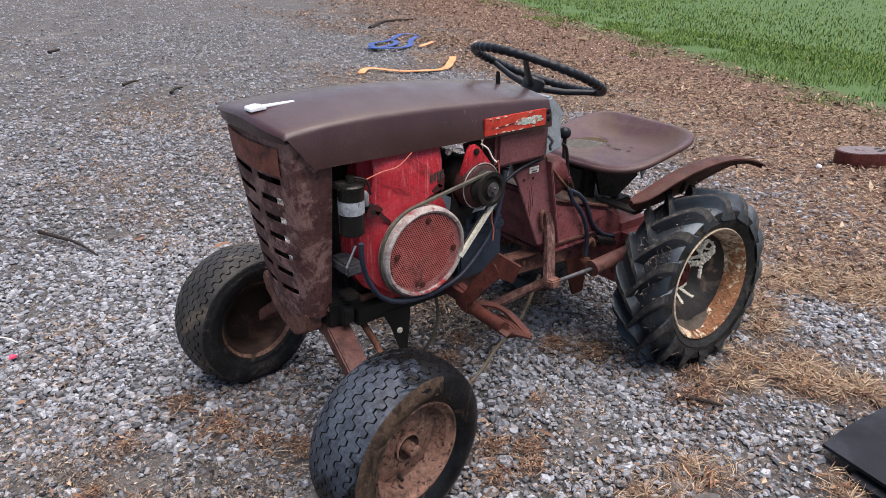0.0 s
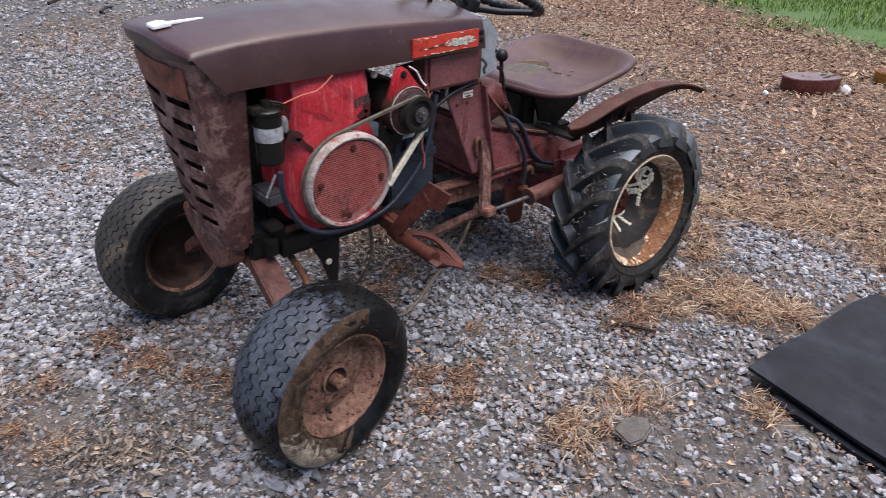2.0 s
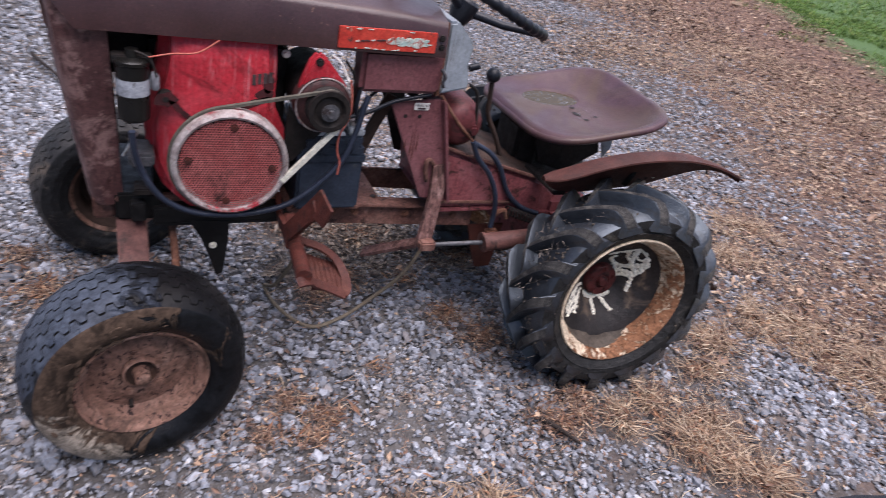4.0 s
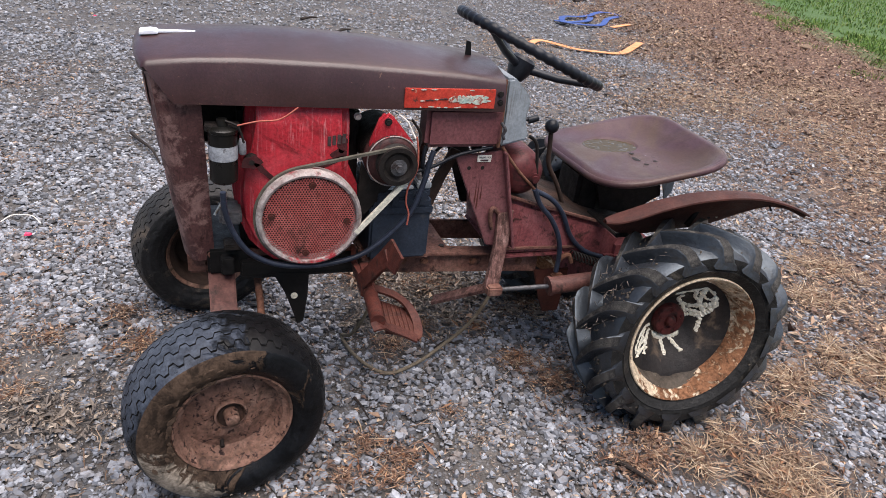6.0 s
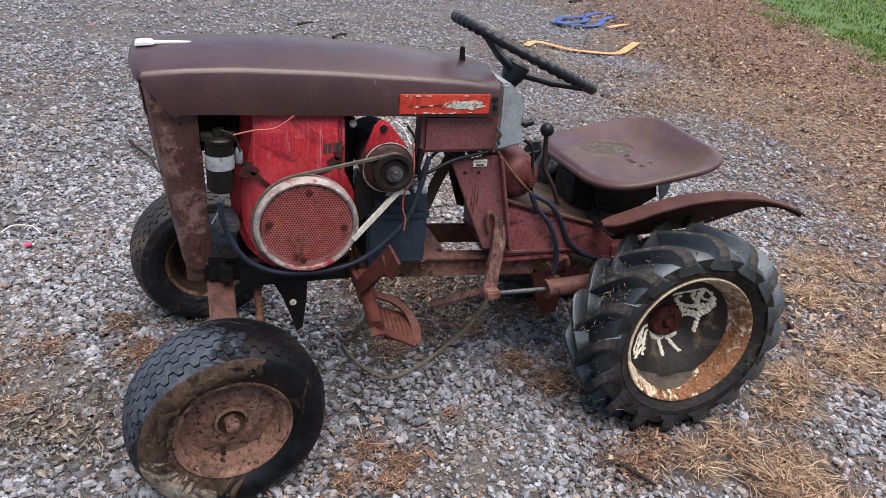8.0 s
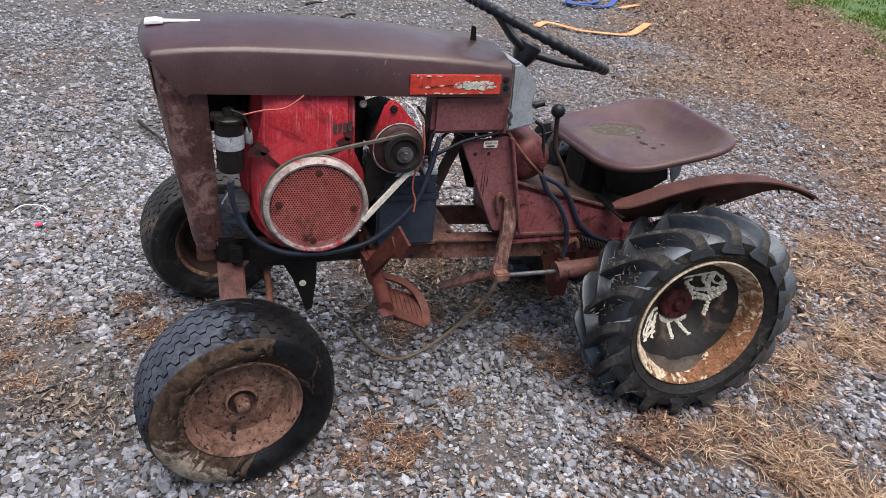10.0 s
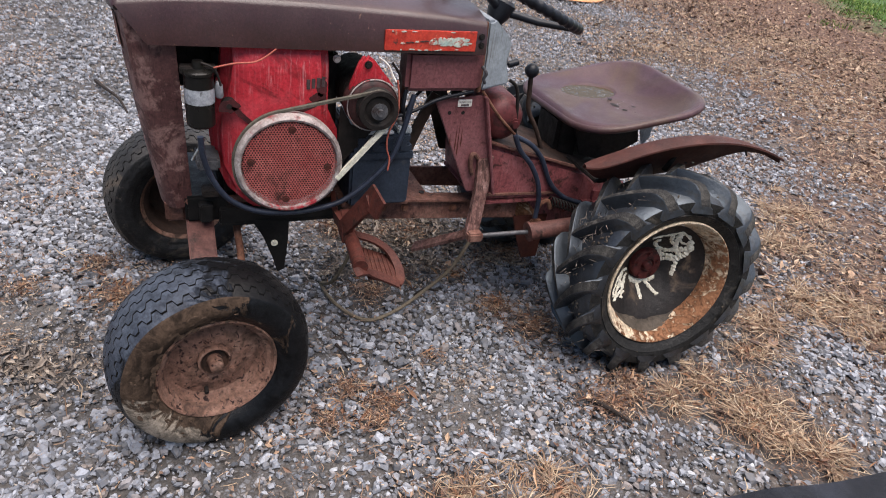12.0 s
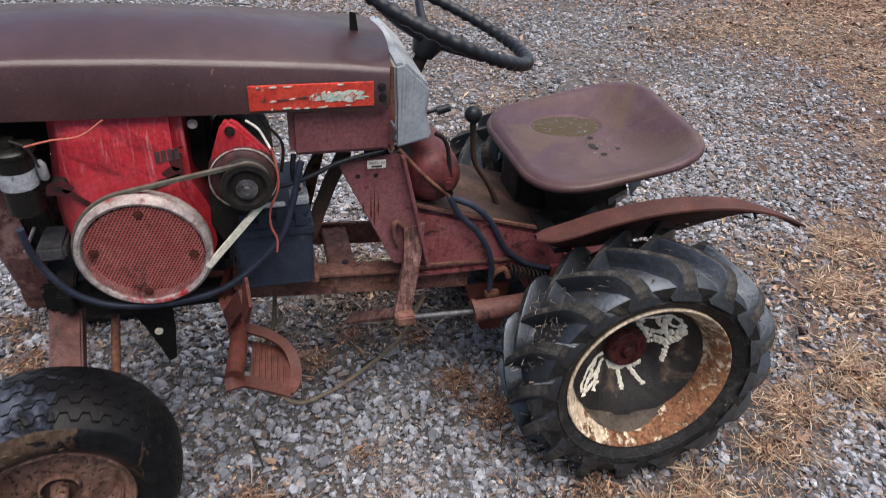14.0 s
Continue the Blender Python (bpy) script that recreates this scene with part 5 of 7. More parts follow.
for x in (0.596, 0.632):
    part("bolt_hole", lathe([(0.005, 0.0), (0.0, 0.0005)], pose(x, -0.1625, 0.668), 14), M["dark"], stand)
part("tank", box((0.470, -0.182, 0.728), (0.662, -0.115, 0.826), 0.010), M["stand_red"], tractor, "dull red tank under the hood")
dash_pts = [(0.664, 0.892), (0.686, 0.896), (0.737, 0.846), (0.731, 0.794), (0.744, 0.742), (0.669, 0.724), (0.668, 0.790)]
dash = part("dash", prism(dash_pts, -0.166, 0.142, w=0.006), M["gray"], tractor, "light grey dash panel")
part("dash_edge", prism([(0.655, 0.89), (0.664, 0.892), (0.668, 0.790), (0.668, 0.722), (0.658, 0.722)], -0.17, 0.146, w=0.002), M["rust"], dash)
part("clip", tube(spline([(0.655, -0.185, 0.792), (0.664, -0.195, 0.778), (0.66, -0.192, 0.764), (0.667, -0.188, 0.752)], 5), 0.004, 8), M["dull_zinc"], dash)
part("dash_knob", join(rod((0.735, -0.10, 0.765), (0.772, -0.10, 0.775), 0.004), rod((0.768, -0.10, 0.770), (0.794, -0.10, 0.777), 0.0085, 16, 0.002)), M["plastic"], dash, "black pull knob")

# steering wheel
SN = Vector((0.39, 0.0, 0.92)).normalized()
SWC = Vector((0.790, CY + 0.01, 0.931))
sx = Vector((0.92, 0, -0.39)).normalized()
sy = SN.cross(sx)


def on_wheel(a, r, h=0.0):
    return SWC + sx * (r * math.cos(a)) + sy * (r * math.sin(a)) + SN * h


nr = 192
steer = part("steering_wheel", tube([on_wheel(2 * math.pi * k / nr, 0.199) for k in range(nr)], [0.0125 + 0.0016 * math.sin(2 * math.pi * k / nr * 48) for k in range(nr)], 14, closed=True), M["plastic"], tractor, "black plastic three-spoke steering wheel with finger grips")
for deg in (-150, -30, 90):
    a = math.radians(deg)
    part("spoke", tube([on_wheel(a, 0.02, -0.050), on_wheel(a, 0.10, -0.034), on_wheel(a, 0.198, -0.002)], [0.011, 0.0095, 0.008], 10), M["plastic"], steer)
part("hub", bevel(tube([on_wheel(0, 0, -0.085), on_wheel(0, 0, -0.060), on_wheel(0, 0, -0.032), on_wheel(0, 0, -0.024)], [0.022, 0.032, 0.034, 0.026], 24), 0.002), M["plastic"], steer)
part("steering_column", tube([on_wheel(0, 0, -0.08), on_wheel(0, 0, -0.30)], 0.014, 16), M["dark"], tractor)

# ---- transaxle, levers, seat ----
part("transaxle", join(prism([(0.70, 0.585), (0.83, 0.545), (1.045, 0.482), (1.10, 0.440), (1.09, 0.36), (1.02, 0.335), (0.93, 0.395), (0.72, 0.400)], -0.148, 0.12, w=0.014, seg=3),
     box((0.72, -0.150, 0.394), (0.96, 0.12, 0.406), 0.003), box((1.05, -0.19, 0.20), (1.24, 0.18, 0.42), 0.03)), M["red_rust"], tractor, "faded red transaxle housing")
part("flange_strip", tube([(0.708, -0.150, 0.588), (0.83, -0.150, 0.549), (1.045, -0.150, 0.486)], 0, flat=(0.0045, 0.003, (0, 0, 1))), M["frame"], tractor)
# Added plate: wet and shade on the housing top put into dark brown.
part("shaded_top_plate", prism([(0.708, 0.5855), (0.83, 0.5475), (1.045, 0.4845), (1.045, 0.4885), (0.83, 0.5515), (0.708, 0.5905)], -0.143, 0.115, w=0.001), M["inner_dish"], tractor, "added dark brown plate for the wet, shaded housing top")
part("drive_cover", join(lathe([(0.0, 0.026), (0.020, 0.026), (0.042, 0.018), (0.058, 0.0), (0.062, -0.03), (0.062, -0.12), (0.0, -0.12)], pose(0.758, -0.135, 0.640), 40), bolt((0.782, -0.16, 0.634), (0, -1, 0), 0.010, 0.010)), M["cover_red"], tractor, "round red cover with a bolt")
part("fender_stay", box((0.90, -0.10, 0.47), (1.0, 0.09, 0.505), 0.01), M["inner_dish"], tractor)
gear = part("gear_lever", tube(spline([(0.856, -0.07, 0.735), (0.860, -0.07, 0.692), (0.868, -0.07, 0.635), (0.905, -0.07, 0.575), (0.938, -0.07, 0.505)], 6), 0.0065, 12), M["inner_dish"], tractor, "bent steel lever")
bm = bmesh.new()
bmesh.ops.create_uvsphere(bm, u_segments=24, v_segments=16, radius=0.019, matrix=Matrix.Translation((0.856, -0.07, 0.745)))
part("knob", bm, M["plastic"], gear, "round black knob")
part("seat_support", join(box((0.985, -0.055, 0.47), (1.06, 0.075, 0.605), 0.012), prism([(1.02, 0.60), (1.06, 0.50), (1.15, 0.47), (1.26, 0.53), (1.24, 0.60)], -0.07, -0.06, w=0.002), prism([(1.02, 0.60), (1.06, 0.50), (1.15, 0.47), (1.26, 0.53), (1.24, 0.60)], 0.07, 0.08, w=0.002),
     box((0.96, -0.10, 0.44), (1.20, 0.10, 0.475), 0.006)), M["dark"], tractor, "dark greasy seat support")
part("seat_flap", prism([(1.235, 0.60), (1.285, 0.60), (1.285, 0.55), (1.265, 0.52)], -0.085, -0.08, w=0.001), M["gray"], tractor)

SEAT_MID = Vector((1.172, -0.002, 0.0))
SEAT_CORNERS = [Vector(p) for p in ((0.963, -0.240, 0.646), (1.346, -0.255, 0.720), (1.409, 0.250, 0.702), (0.972, 0.238, 0.628))]


def seat_outline():
    """The rim of the seat pan: four straight sides and wide rounded corners."""
    out = []
    for i in range(4):
        a, b, c, rr = SEAT_CORNERS[i - 1], SEAT_CORNERS[i], SEAT_CORNERS[(i + 1) % 4], 0.135
        u, v = (a - b).normalized(), (c - b).normalized()
        p, q = b + u * rr, b + v * rr
        out += [p * (1 - t) ** 2 + b * 2 * t * (1 - t) + q * t * t for t in [k / 20 for k in range(21)]]
        e = c - v * rr
        out += [q + (e - q) * k / 12 for k in range(1, 12)]
    return out


SEAT_RIM = seat_outline()


def pan_floor(x, y):
    """Height of the seat pan away from its rim."""
    fx = (x - 0.963) / 0.43
    z = 0.634 - 0.004 * max(0.0, (0.28 - fx) / 0.28) ** 2 + 0.026 * max(0.0, (fx - 0.60) / 0.40) ** 1.8
    return z - 0.002 * math.exp(-((x - 1.19) / 0.05) ** 2 - ((y + 0.03) / 0.06) ** 2)


def build_seat():
    nu, nv = len(SEAT_RIM), 52
    bm = bmesh.new()
    g = []
    for i in range(nu + 1):
        e = SEAT_RIM[i % nu]
        row = []
        for j in range(nv + 1):
            r = j / nv
            x, y = SEAT_MID.x + (e.x - SEAT_MID.x) * r, SEAT_MID.y + (e.y - SEAT_MID.y) * r
            rim = e.z
            fx = (x - 0.963) / 0.43
            floor_z = pan_floor(x, y)
            k = r ** (5.0 - 2.4 * min(1.0, max(0.0, (fx - 0.45) / 0.4)))
            z = floor_z * (1 - k) + rim * k
            q = ((x - 1.150) / 0.092) ** 2 + ((y - 0.085) / 0.062) ** 2
            z -= 0.011 * max(0.0, 1 - q) ** 0.6                       # hollow that holds rain water
            if r > 0.90:
                z -= 0.012 * ((r - 0.90) / 0.10) ** 2
            row.append(bm.verts.new((x, y, z)))
        g.append(row)
    for i in range(nu):
        for j in range(nv):
            bm.faces.new((g[i][j], g[i + 1][j], g[i + 1][j + 1], g[i][j + 1]))
    bmesh.ops.remove_doubles(bm, verts=bm.verts, dist=1e-5)
    rimv = [e for e in bm.edges if len(e.link_faces) == 1]
    ext = bmesh.ops.extrude_edge_only(bm, edges=rimv)
    for v in [q for q in ext["geom"] if isinstance(q, bmesh.types.BMVert)]:
        v.co.z -= 0.017
        v.co.x += (SEAT_MID.x - v.co.x) * 0.02
        v.co.y += (SEAT_MID.y - v.co.y) * 0.02
    sheet(bm, -0.003)
    return bm


seat = part("seat", build_seat(), M["seat"], tractor, "brown-purple steel pan seat, wet")


def seat_rim():
    pts = []
    for e in SEAT_RIM:
        p = SEAT_MID + (e - SEAT_MID) * 0.993
        pts.append((p.x, p.y, e.z - 0.020))
    return tube(pts, 0.0095, 10, closed=True)


part("rolled_rim", seat_rim(), M["seat"], seat, "rolled edge of the seat pan")


def blob(cx, cy, z, rx, ry, rot, n=36, wob=0.12, seed=0):
    r = random.Random(seed)
    ph = [r.uniform(0, 6.3) for _ in range(4)]
    bm = bmesh.new()
    vs = []
    for k in range(n):
        a = 2 * math.pi * k / n
        q = 1 + wob * (math.sin(2 * a + ph[0]) * 0.5 + math.sin(3 * a + ph[1]) * 0.4 + math.sin(5 * a + ph[2]) * 0.2)
        x, y = rx * q * math.cos(a), ry * q * math.sin(a)
        vs.append(bm.verts.new((cx + x * math.cos(rot) - y * math.sin(rot), cy + x * math.sin(rot) + y * math.cos(rot), z)))
    bm.faces.new(vs)
    return bm


part("puddle", blob(1.150, 0.085, 0.6318, 0.094, 0.064, 0.0, wob=0.04, seed=3), M["water"], seat, "puddle of rain water reflecting the sky")
for x, y, ra in ((1.181, 0.010, 0.0085), (1.175, -0.079, 0.0085), (1.222, -0.055, 0.0075)):
    part("seat_hole", blob(x, y, pan_floor(x, y) + 0.0012, ra, ra * 0.8, 0.3, 16, 0.05), M["dark"], seat, "bolt hole in the seat pan")
part("seat_slot", blob(1.168, -0.036, pan_floor(1.168, -0.036) + 0.0012, 0.010, 0.016, 0.2, 20, 0.10), M["dark"], seat)
rc = random.Random(15)
for k in range(46):                                  # chips and grit on the wet pan
    x, y = 1.175 + rc.gauss(0, 0.030) + (0.085 if k > 24 else 0), -0.035 + rc.gauss(0, 0.040) - (0.02 if k > 24 else 0)
    part("paint_chip", blob(x, y, pan_floor(x, y) + 0.0012, rc.uniform(0.0010, 0.0030), rc.uniform(0.0008, 0.002), rc.uniform(0, 3), 8, 0.3, k), M["dark"] if k % 3 else M["grey_plastic"], seat)


# ---- fender ----
FENDER = (  # front to back: x, outer edge y and z, inner edge y and z, foot of the inner wall y and its drop
    (0.940, -0.292, 0.556, -0.276, 0.568, -0.272, 0.004), (0.962, -0.316, 0.564, -0.272, 0.577, -0.262, 0.030), (1.000, -0.334, 0.583, -0.282, 0.594, -0.252, 0.075),
    (1.060, -0.350, 0.613, -0.298, 0.624, -0.250, 0.115), (1.140, -0.368, 0.640, -0.316, 0.650, -0.250, 0.135), (1.220, -0.382, 0.653, -0.330, 0.662, -0.250, 0.140),
    (1.290, -0.392, 0.655, -0.342, 0.663, -0.250, 0.135), (1.340, -0.399, 0.650, -0.352, 0.657, -0.280, 0.090), (1.380, -0.405, 0.642, -0.362, 0.647, -0.340, 0.025),
    (1.420, -0.411, 0.630, -0.374, 0.634, -0.370, 0.006), (1.450, -0.415, 0.618, -0.388, 0.620, -0.386, 0.003), (1.468, -0.415, 0.609, -0.400, 0.611, -0.399, 0.002))


def fender_row(k):
    n, q = len(FENDER), k / 5
    i = min(int(q), n - 2)
    a, b = np.array(FENDER[i]), np.array(FENDER[i + 1])
    return a + (b - a) * (q - i)


def build_fender():
    """Bent strip over the tyre with a rolled outer edge and a wall hanging from its inner edge."""
    rows = np.array([fender_row(k) for k in range(5 * (len(FENDER) - 1) + 1)])
    for _ in range(4):                               # ease the joints between the stations
        rows[1:-1] = 0.5 * rows[1:-1] + 0.25 * (rows[:-2] + rows[2:])
    secs = []
    for x, yo, zo, yi, zi, yf, dp in rows:
        row = [(x, yo + 0.004, zo + 0.002), (x, yo, zo + 0.004), (x, yo + 0.001, zo + 0.008)]
        row += [(x, yo + (yi - yo) * u, zo + 0.007 + (zi - zo - 0.007) * u + 0.003 * math.sin(math.pi * u)) for u in (0.15, 0.35, 0.6, 0.85, 0.97)]
        row += [(x, yi + (yf - yi) * u, zi - 0.005 - u * dp) for u in (0.08, 0.35, 0.7, 1.0)]
        secs.append(row)
    return sheet(loft(secs, closed=False, caps=False), -0.003)


fend = part("fender", build_fender(), M["fender"], tractor, "bent rusty brown rear fender")
part("fender_bracket", box((1.00, -0.26, 0.50), (1.04, -0.10, 0.51), 0.002), M["dark"], fend)
part("fender_stay", prism([(1.185, 0.545), (1.215, 0.590), (1.225, 0.586), (1.200, 0.535)], -0.290, -0.284, w=0.001), M["dark"], fend, "dark bent stay of the fender")
part("fender_hole", lathe([(0.0055, 0.0), (0.0, 0.0006)], pose(1.293, -0.277, 0.560, -33), 14), M["white_paint"], fend, "bare bright bolt hole")
part("fender_hole", lathe([(0.0055, 0.0), (0.0, 0.0006)], pose(1.268, -0.277, 0.558, -33), 14), M["dark"], fend)
part("torn_edge", tube(spline([(1.384, -0.352, 0.632), (1.389, -0.352, 0.618), (1.396, -0.354, 0.606)], 4), 0.0025, 6), M["dark"], fend)

# ---- hydraulic ram, link and pedals ----
part("ram_tube", join(rod((0.838, -0.245, 0.356), (1.01, -0.255, 0.372), 0.024, 20, 0.003), tube([(0.834, -0.245, 0.356), (0.842, -0.245, 0.357)], 0.027, 20)), M["ram"], tractor, "rusty hydraulic cylinder")
part("ram_rod", rod((0.665, -0.225, 0.345), (0.838, -0.245, 0.356), 0.0062), M["dull_zinc"], tractor, "worn piston rod with some rust")
part("clevis", join(box((0.664, -0.240, 0.332), (0.706, -0.195, 0.358), 0.004)), M["frame"], tractor)
part("lift_link", loft([[(0.690, -0.172, 0.540), (0.738, -0.162, 0.545), (0.738, -0.150, 0.545), (0.690, -0.158, 0.540)],
                        [(0.690, -0.185, 0.470), (0.728, -0.180, 0.470), (0.728, -0.166, 0.470), (0.690, -0.170, 0.470)],
                        [(0.662, -0.222, 0.345), (0.700, -0.218, 0.342), (0.700, -0.200, 0.342), (0.662, -0.206, 0.345)]]), M["wood"], tractor, "rough weathered lift link")
part("hook", tube(spline([(0.690, -0.168, 0.545), (0.672, -0.172, 0.560), (0.668, -0.172, 0.535), (0.678, -0.17, 0.50)], 5), 0.006, 8), M["frame"], tractor)
part("draw_bar", tube([(0.690, -0.20, 0.340), (0.64, -0.12, 0.275), (0.585, -0.05, 0.215)], 0, flat=(0.016, 0.005, (0, -0.4, 0.9))), M["wood"], tractor)
part("hanger", join(prism([(0.852, 0.335), (0.885, 0.235), (0.905, 0.19), (0.955, 0.19), (0.965, 0.335)], -0.125, -0.118, w=0.002)), M["fender"], tractor)
part("rear_hook", join(box((0.89, -0.168, 0.325), (0.925, -0.15, 0.34), 0.003), tube(spline([(0.9, -0.16, 0.35), (0.905, -0.16, 0.385), (0.93, -0.16, 0.40), (0.945, -0.16, 0.375)], 5), 0.007, 8)), M["rust"], tractor)
coilp = [(0.94 + 0.0016 * k, -0.165 + 0.013 * math.cos(k * 0.9), 0.402 - 0.0006 * k + 0.013 * math.sin(k * 0.9)) for k in range(64)]
part("spring", tube(coilp, 0.0025, 6), M["dark"], tractor, "small coil spring")
pedal = part("pedal_arm", join(tube([(0.33, -0.11, 0.425), (0.312, -0.20, 0.425), (0.322, -0.245, 0.415), (0.335, -0.265, 0.445), (0.350, -0.295, 0.490), (0.360, -0.325, 0.520)], 0, flat=(0.020, 0.006, (1, 0, 0.2))),
                               prism([(-0.255, 0.372), (-0.205, 0.385), (-0.205, 0.445), (-0.255, 0.435)], 0.318, 0.345, "x", 0.003)), M["pedal_red"], tractor, "dull red foot pedal arm")
pad_out = [Vector((0.371, -0.313, 0.561)), Vector((0.376, -0.389, 0.551)), Vector((0.364, -0.376, 0.505)), Vector((0.352, -0.274, 0.500))]
part("pedal_pad", bevel(loft([[p - Vector((0.006, 0, 0)) for p in pad_out], pad_out]), 0.0015), M["pedal_red"], pedal)
part("foot_peg", rod((0.344, -0.212, 0.384), (0.328, -0.388, 0.390), 0.0175, 20, 0.002), M["pedal_red"], pedal)
plate = [Vector(p) for p in ((0.362, -0.262, 0.366), (0.430, -0.280, 0.346), (0.434, -0.300, 0.342), (0.426, -0.374, 0.330), (0.352, -0.374, 0.350))]
foot = part("foot_plate", bevel(loft([[p - Vector((0, 0, 0.005)) for p in plate], plate]), 0.001), M["fender"], pedal)
for k in range(6):                                   # pressed ribs across the plate
    f = (k + 0.6) / 6.4
    a, b = plate[0].lerp(plate[1], f), plate[4].lerp(plate[3], f)
    part("rib", tube([a.lerp(b, 0.06) + Vector((0, 0, 0.0015)), a.lerp(b, 0.94) + Vector((0, 0, 0.0015))], 0.0020, 6), M["fender"], foot)
part("foot_loop", tube(spline([(0.338, -0.246, 0.396), (0.362, -0.262, 0.396), (0.398, -0.274, 0.384), (0.428, -0.290, 0.362), (0.441, -0.324, 0.340), (0.436, -0.362, 0.330), (0.422, -0.384, 0.330)], 6), 0, flat=(0.011, 0.0030, (0.1, -0.2, 0.9))), M["fender"], pedal, "curved rim of the foot rest")
part("foot_lip", tube(spline([(0.312, -0.400, 0.384), (0.328, -0.398, 0.386), (0.352, -0.384, 0.370), (0.390, -0.382, 0.350), (0.426, -0.384, 0.330)], 6), 0, flat=(0.013, 0.0025, (0.0, -0.2, 0.9))), M["fender"], pedal, "turned-up front edge")


leaf = thing("dead_leaf", "tan dead leaf lying on the front tyre", "leaf", loc=(-0.055, 0.459, 0.4205))
bm = bmesh.new()
vs = [bm.verts.new((0.026 * q * math.cos(a), 0.017 * q * math.sin(a), 0.003 * math.sin(3 * a) + 0.004 - 0.006 * (0.6 * math.cos(a)) ** 2)) for a, q in [(2 * math.pi * k / 14, 1.0 if k % 2 else 0.72) for k in range(14)]]
mid = bm.verts.new((0, 0, 0.001))
for k in range(14):
    bm.faces.new((vs[k], vs[(k + 1) % 14], mid))
part("blade", bm, M["chips"], leaf)


# braces, marks and small hardware between engine and stand
part("brace", tube([(0.580, -0.10, 0.695), (0.545, -0.10, 0.62), (0.500, -0.10, 0.50)], 0, flat=(0.014, 0.004, (0, 1, 0))), M["inner_dish"], tractor, "dark diagonal brace")
part("brace", tube([(0.560, 0.05, 0.70), (0.500, 0.05, 0.47)], 0, flat=(0.012, 0.004, (0, 1, 0))), M["frame"], tractor)
part("bolt", bolt((0.575, -0.09, 0.402), (0, 0, 1), 0.008, 0.014), M["dark"], tractor)
for x, z, h in ((0.622, 0.575, 0.060), (0.629, 0.560, 0.085), (0.637, 0.585, 0.040), (0.606, 0.590, 0.022)):
    part("paint_drip", prism([(x - 0.0016, z), (x, z + h), (x + 0.0022, z + 0.1 * h), (x + 0.001, z - 0.008)], -0.1628, -0.1618, w=0), M["pedal_red"], stand, "dark red paint drip")
for x in (0.46, 0.52, 0.66, 0.80):
    part("bolt", bolt((x, -0.119, 0.392 - 0.07 * (x - 0.45)), (0, -1, 0), 0.0075, 0.006), M["rust"], tractor)
part("seam", tube([(0.722, -0.1505, 0.428), (0.96, -0.1505, 0.420)], 0, flat=(0.004, 0.003, (0, 0, 1))), M["frame"], tractor)
part("cable", tube(spline([(0.492, -0.12, 0.645), (0.515, -0.13, 0.70), (0.555, -0.14, 0.735), (0.60, -0.15, 0.745)], 6), 0.004, 8), M["plastic"], tractor)
part("terminal_clamp", box((0.468, -0.162, 0.640), (0.490, -0.138, 0.652), 0.002), M["ring"], batt)
part("terminal_block", box((0.462, -0.178, 0.622), (0.498, -0.130, 0.638), 0.003), M["gray"], batt, "pale grey terminal block")
part("vent_strip", box((0.372, -0.180, 0.6225), (0.452, -0.168, 0.630), 0.002), M["silver_label"], batt)
part("filler_cap", rod((0.42, -0.10, 0.620), (0.42, -0.10, 0.632), 0.016, 16, 0.002), M["plastic"], batt)
part("generator_bracket", prism([(0.318, 0.700), (0.345, 0.650), (0.400, 0.640), (0.330, 0.560), (0.312, 0.600)], -0.185, -0.178, w=0.002), M["dark"], tractor)
part("bolt", bolt((0.305, -0.18, 0.805), (0, -1, 0), 0.006), M["ring"], tractor)
part("wire", tube(spline([(0.395, -0.20, 0.815), (0.415, -0.205, 0.80), (0.428, -0.21, 0.775), (0.434, -0.22, 0.765)], 6), 0.0022, 8), M["paper"], tractor, "thin pale wire")

# ---- loose things ----
scraper = thing("plastic_scraper", "small white plastic scraper lying on the brown hood", "scraper")
def hood_top(x, y):
    """Height of the hood's top surface."""
    q = x
    for _ in range(8):                              # undo the bow of the nose
        q = x + 0.019 * (1 - min(1.0, abs(y - CY) / 0.168) ** 3.6) * max(0.0, (0.02 - q) / 0.155) ** 1.5
    sec = sorted(hood_section(max(q, -0.13))[5:])
    return float(np.interp(abs(y - CY), [o for o, z in sec], [z for o, z in sec]))


z0 = hood_top(-0.12, -0.028) + 0.003
part("blade", prism([(-0.141, z0 - 0.003), (-0.140, z0 + 0.005), (-0.117, z0 + 0.008), (-0.104, z0 + 0.006), (-0.102, z0)], -0.046, -0.010, w=0.0015), M["white_plastic"], scraper)
part("handle", prism([(-0.104, z0), (-0.104, z0 + 0.006), (-0.060, z0 + 0.0065), (-0.027, z0 + 0.0065), (-0.025, z0 + 0.004)], -0.034, -0.022, w=0.001), M["white_plastic"], scraper)

